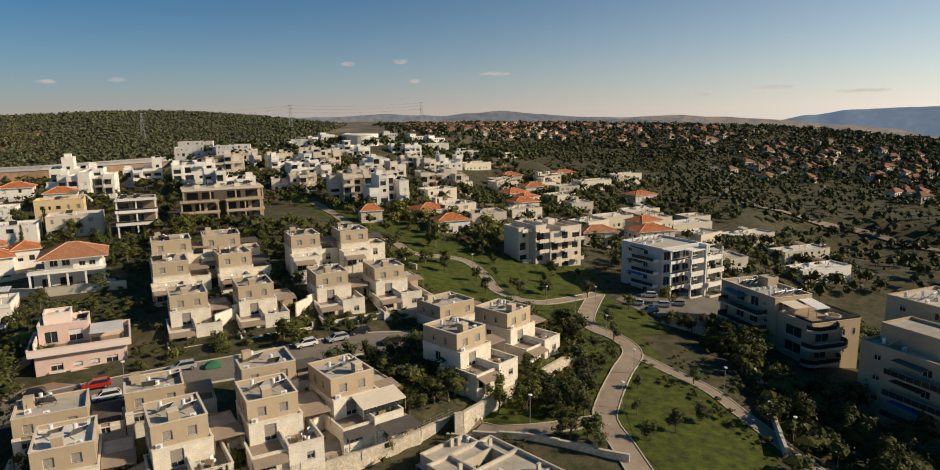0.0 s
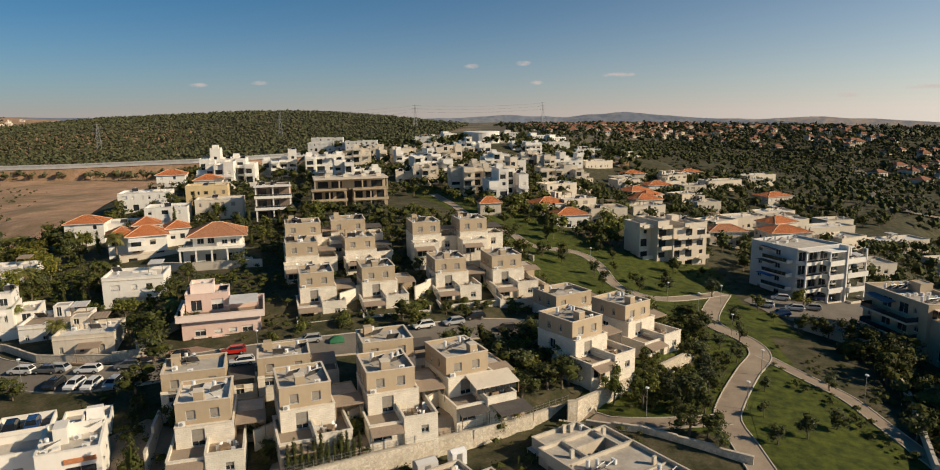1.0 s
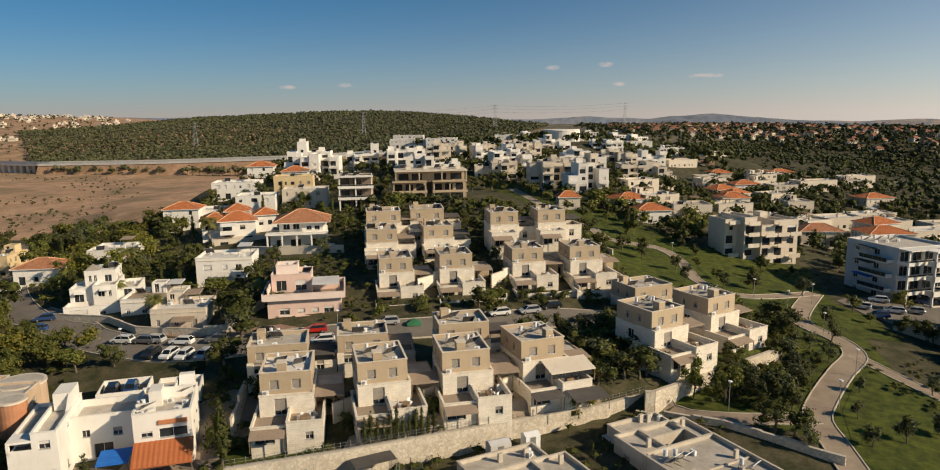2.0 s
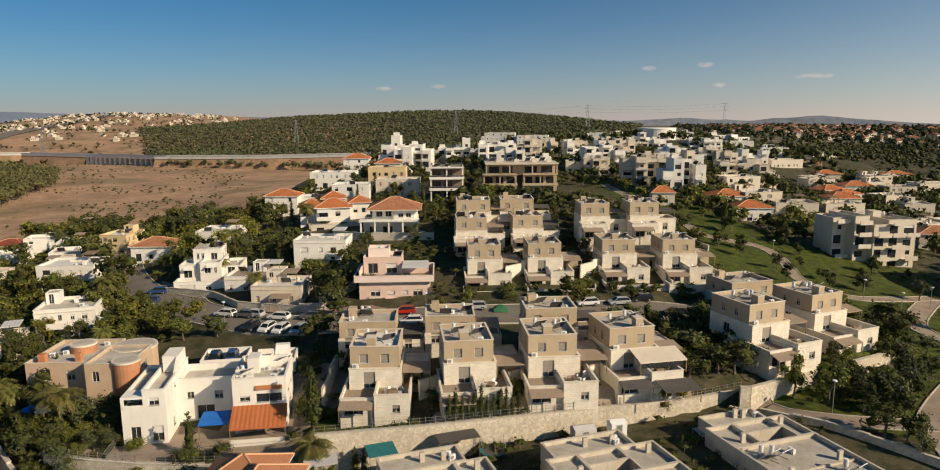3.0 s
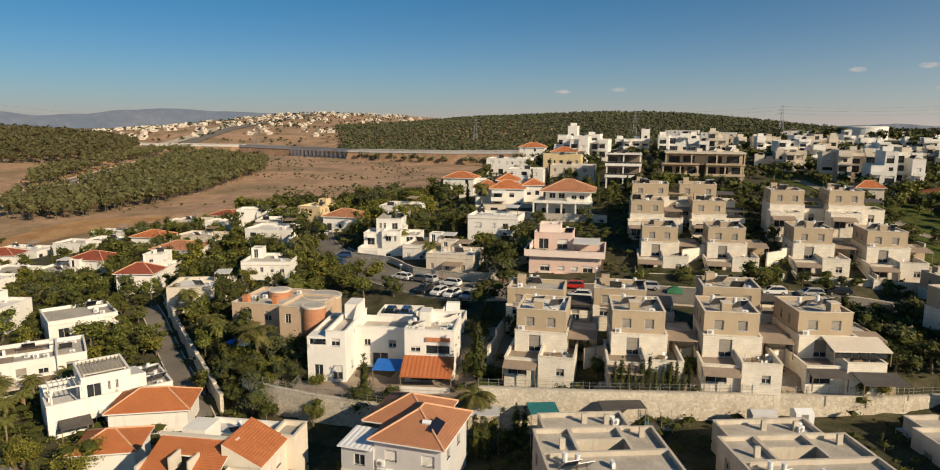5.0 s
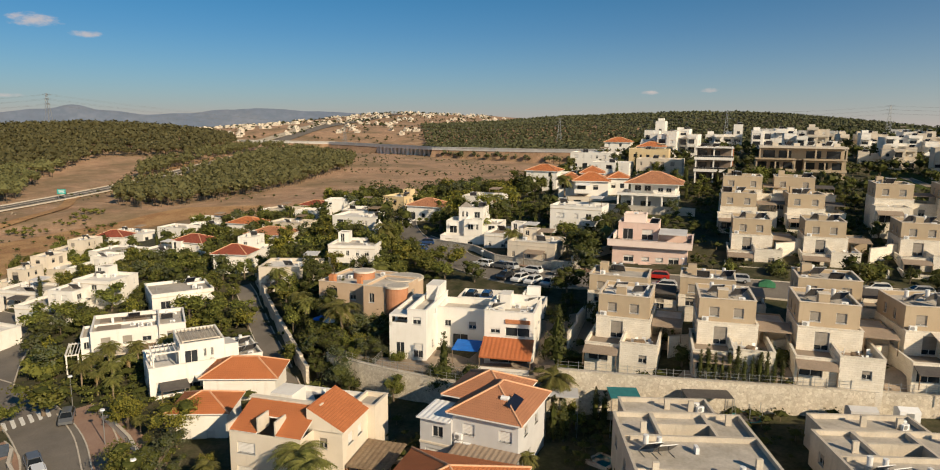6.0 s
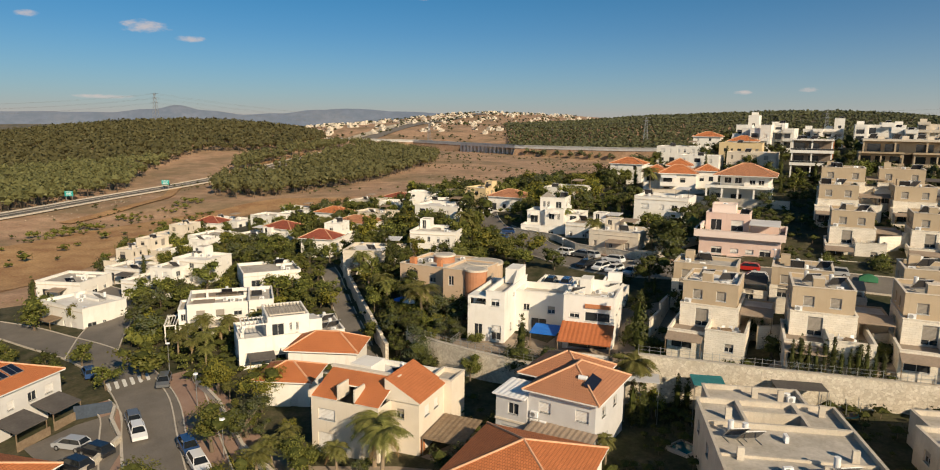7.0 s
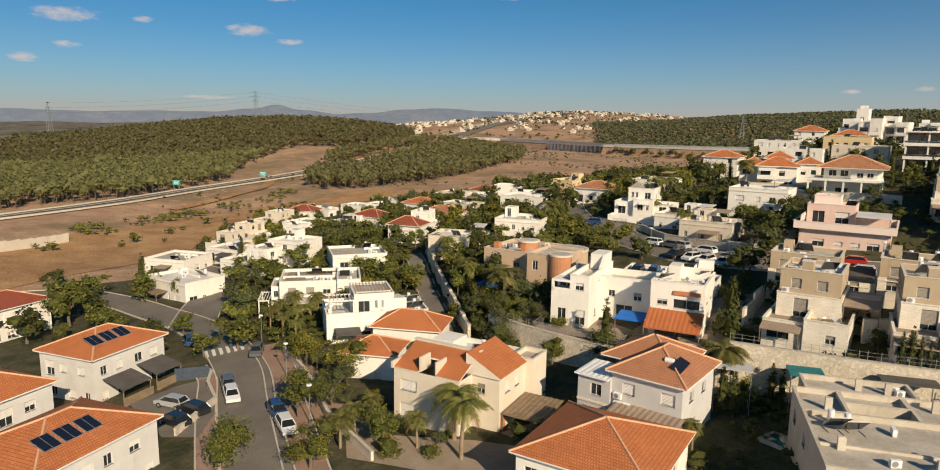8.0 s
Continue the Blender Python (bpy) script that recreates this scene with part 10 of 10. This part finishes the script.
# raised motorway with its viaduct
DECK = [(-1200, 300, -3), (-1030, 430, -4), (-858, 549, -5), (-735, 548, -5), (-616, 540, -4.5), (-490, 566, -3), (-371, 594, 0), (-250, 640, 5)]
br = thing("motorway_bridge", -735, 548, -19, 0, "pale concrete motorway bridge across the dry valley", "bridge")
s = Shape()
edge = []
for k, (x, y, z) in enumerate(DECK):
    p, q = DECK[max(k - 1, 0)], DECK[min(k + 1, len(DECK) - 1)]
    d = Vector((q[0] - p[0], q[1] - p[1], 0)).normalized()
    edge.append((Vector((x + 735, y - 548, z + 19)), Vector((-d.y, d.x, 0)) * 8))
up, dn = Vector((0, 0, 1.3)), Vector((0, 0, -2.0))
for (a, o), (b, e) in zip(edge, edge[1:]):
    s.face([a - o + dn, b - e + dn, b - e + up, a - o + up])
    s.face([a + o + up, b + e + up, b + e + dn, a + o + dn])
    s.face([a - o, b - e, b + e, a + o], 1)
    s.face([a - o, a - o + up, b - e + up, b - e])
    s.face([a - o + dn, a + o + dn, b + e + dn, b - e + dn])
s.weld()
part("deck", s, [PALECONCRETE, ASPHALT], br)
for run in (edge[:4], edge[4:]):
    e = Shape()
    for (a, o), (b, q) in zip(run, run[1:]):
        lo = Vector((0, 0, -26))
        for sg in (1, -1):
            f = [a + o * sg * 0.9 + dn, b + q * sg * 0.9 + dn, b + q * sg * 2.4 + lo, a + o * sg * 2.4 + lo]
            e.face(f if sg > 0 else f[::-1])
    e.weld()
    part("embankment", e, EARTH, br, "dry earth embankment under the motorway")
for k in range(27):
    t = k / 26
    x, y = -735 + 210 * t, 548 + 10 * t - 22 * t * (1 - t)
    p = Shape()
    p.box(-1.7, 1.7, -7.6, 5, -6, 12.0, 0, Matrix.Translation((x + 735, y - 548, 0)))
    part("pier", p, PALECONCRETE, br)
strip("road", ((-1010, 470), (-1120, 640), (-1260, 820), (-1420, 1000), (-1560, 1180), (-1650, 1350)), 30, ASPHALT, 1.2, "distant dual carriageway climbing to the villages", "road", 0.0, False, 15)
strip("embankment", ((-1060, 480), (-1160, 650), (-1290, 810), (-1440, 990), (-1580, 1160)), 26, surface("pale_cutting", (0.45, 0.38, 0.28), (0.55, 0.47, 0.36), 20, 0.95, 0.4), 1.6, "pale quarried embankment beside the carriageway", "embankment", 0.0, False, 15)
for x, y, t in ((-385, 87, 60), (-358, 39, 55)):
    a = thing("road_sign", x, y, G(x, y), t, "teal overhead direction sign on a post beside the highway", "sign", "highway signs")
    s = Shape()
    s.box(-1.9, 1.9, -0.1, 0.1, 3.2, 5.6)
    part("board", s, surface("sign_teal", (0.02, 0.3, 0.28), (0.025, 0.33, 0.31), 1, 0.5), a)
    for zz, ww in ((5.0, 1.5), (4.35, 1.1), (3.7, 1.3)):
        q = Shape()
        q.box(-ww, ww, -0.13, -0.102, zz, zz + 0.25)
        part("lettering_bar", q, PAINT, a)
    for px in (-1.4, 1.4):
        q = Shape()
        q.tube((px, 0.2, -1), (px, 0.2, 5.4), 0.15, 0.15, 6)
        part("post", q, METAL, a)
# pale stones where the field meets the wood
rk = Shape()
r = random.Random(5)
for _ in range(500):
    t = r.random()
    x, y = -250 - 130 * t + r.gauss(0, 14), 150 + 130 * t + r.gauss(0, 26)
    if r.random() < 0.35:
        x, y = -300 - 170 * t + r.gauss(0, 5), 2 + 118 * t + r.gauss(0, 7) + 20
    z, q = 0, r.uniform(0.15, 0.6)
    rk.v += [(x - q, y - q * 0.7, -90), (x + q, y - q * 0.5, -90), (x + q * 0.8, y + q * 0.6, -90), (x - q * 0.7, y + q * 0.8, -90), (x + r.uniform(-0.3, 0.3) * q, y, q * 0.8)]
    k = len(rk.v) - 5
    for fc in ((0, 1, 4), (1, 2, 4), (2, 3, 4), (3, 0, 4)):
        rk.f.append(tuple(k + i for i in fc))
        rk.m.append(0)
        rk.uv.append(None)
xs, ys = np.array([v[0] for v in rk.v]), np.array([v[1] for v in rk.v])
hz = heights(xs, ys)
rk.v = [(a, b, g - 0.2 if c == -90 else g + c) for (a, b, c), g in zip(rk.v, hz.tolist())]
tagged(part("rocks", rk, ROCK), "pale limestone rocks strewn over the slope", "rocks", kind="stuff")

# far mountains, a plain backdrop beyond everything; distance haze is painted into their colours
# west is toned down and far lightened to offset the sunlight on them
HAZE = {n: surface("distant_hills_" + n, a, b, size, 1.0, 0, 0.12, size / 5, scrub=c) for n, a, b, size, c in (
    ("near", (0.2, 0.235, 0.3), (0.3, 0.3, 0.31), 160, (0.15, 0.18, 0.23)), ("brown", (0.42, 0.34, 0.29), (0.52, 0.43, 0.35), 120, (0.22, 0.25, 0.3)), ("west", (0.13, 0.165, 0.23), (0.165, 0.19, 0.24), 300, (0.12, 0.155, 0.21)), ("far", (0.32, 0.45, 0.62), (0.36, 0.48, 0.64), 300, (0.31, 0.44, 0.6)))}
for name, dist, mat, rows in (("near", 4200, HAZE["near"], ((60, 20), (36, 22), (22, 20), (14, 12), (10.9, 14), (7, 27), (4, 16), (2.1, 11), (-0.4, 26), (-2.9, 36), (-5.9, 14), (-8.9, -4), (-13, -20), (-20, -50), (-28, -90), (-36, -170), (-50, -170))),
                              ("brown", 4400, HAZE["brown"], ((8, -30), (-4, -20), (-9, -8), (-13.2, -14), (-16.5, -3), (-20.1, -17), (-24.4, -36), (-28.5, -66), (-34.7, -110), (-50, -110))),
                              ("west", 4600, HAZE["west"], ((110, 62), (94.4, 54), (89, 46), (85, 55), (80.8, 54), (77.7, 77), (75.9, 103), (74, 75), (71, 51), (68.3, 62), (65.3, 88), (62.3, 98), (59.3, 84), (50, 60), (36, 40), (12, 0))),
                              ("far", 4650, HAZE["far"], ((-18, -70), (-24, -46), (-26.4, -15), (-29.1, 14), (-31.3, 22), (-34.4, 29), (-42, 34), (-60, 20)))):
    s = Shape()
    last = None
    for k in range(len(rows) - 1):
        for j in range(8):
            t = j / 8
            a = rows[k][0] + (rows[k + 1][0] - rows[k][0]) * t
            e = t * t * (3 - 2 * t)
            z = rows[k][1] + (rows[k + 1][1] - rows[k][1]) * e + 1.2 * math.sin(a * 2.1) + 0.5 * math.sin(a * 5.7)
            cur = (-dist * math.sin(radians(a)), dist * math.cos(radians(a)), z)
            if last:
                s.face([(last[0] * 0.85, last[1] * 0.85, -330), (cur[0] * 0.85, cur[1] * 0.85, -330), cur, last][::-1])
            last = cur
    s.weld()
    tagged(part("distant_hills", s, mat, smooth=True), "mountain ridge on the horizon with bluish haze in its colour", "hills", kind="structure")
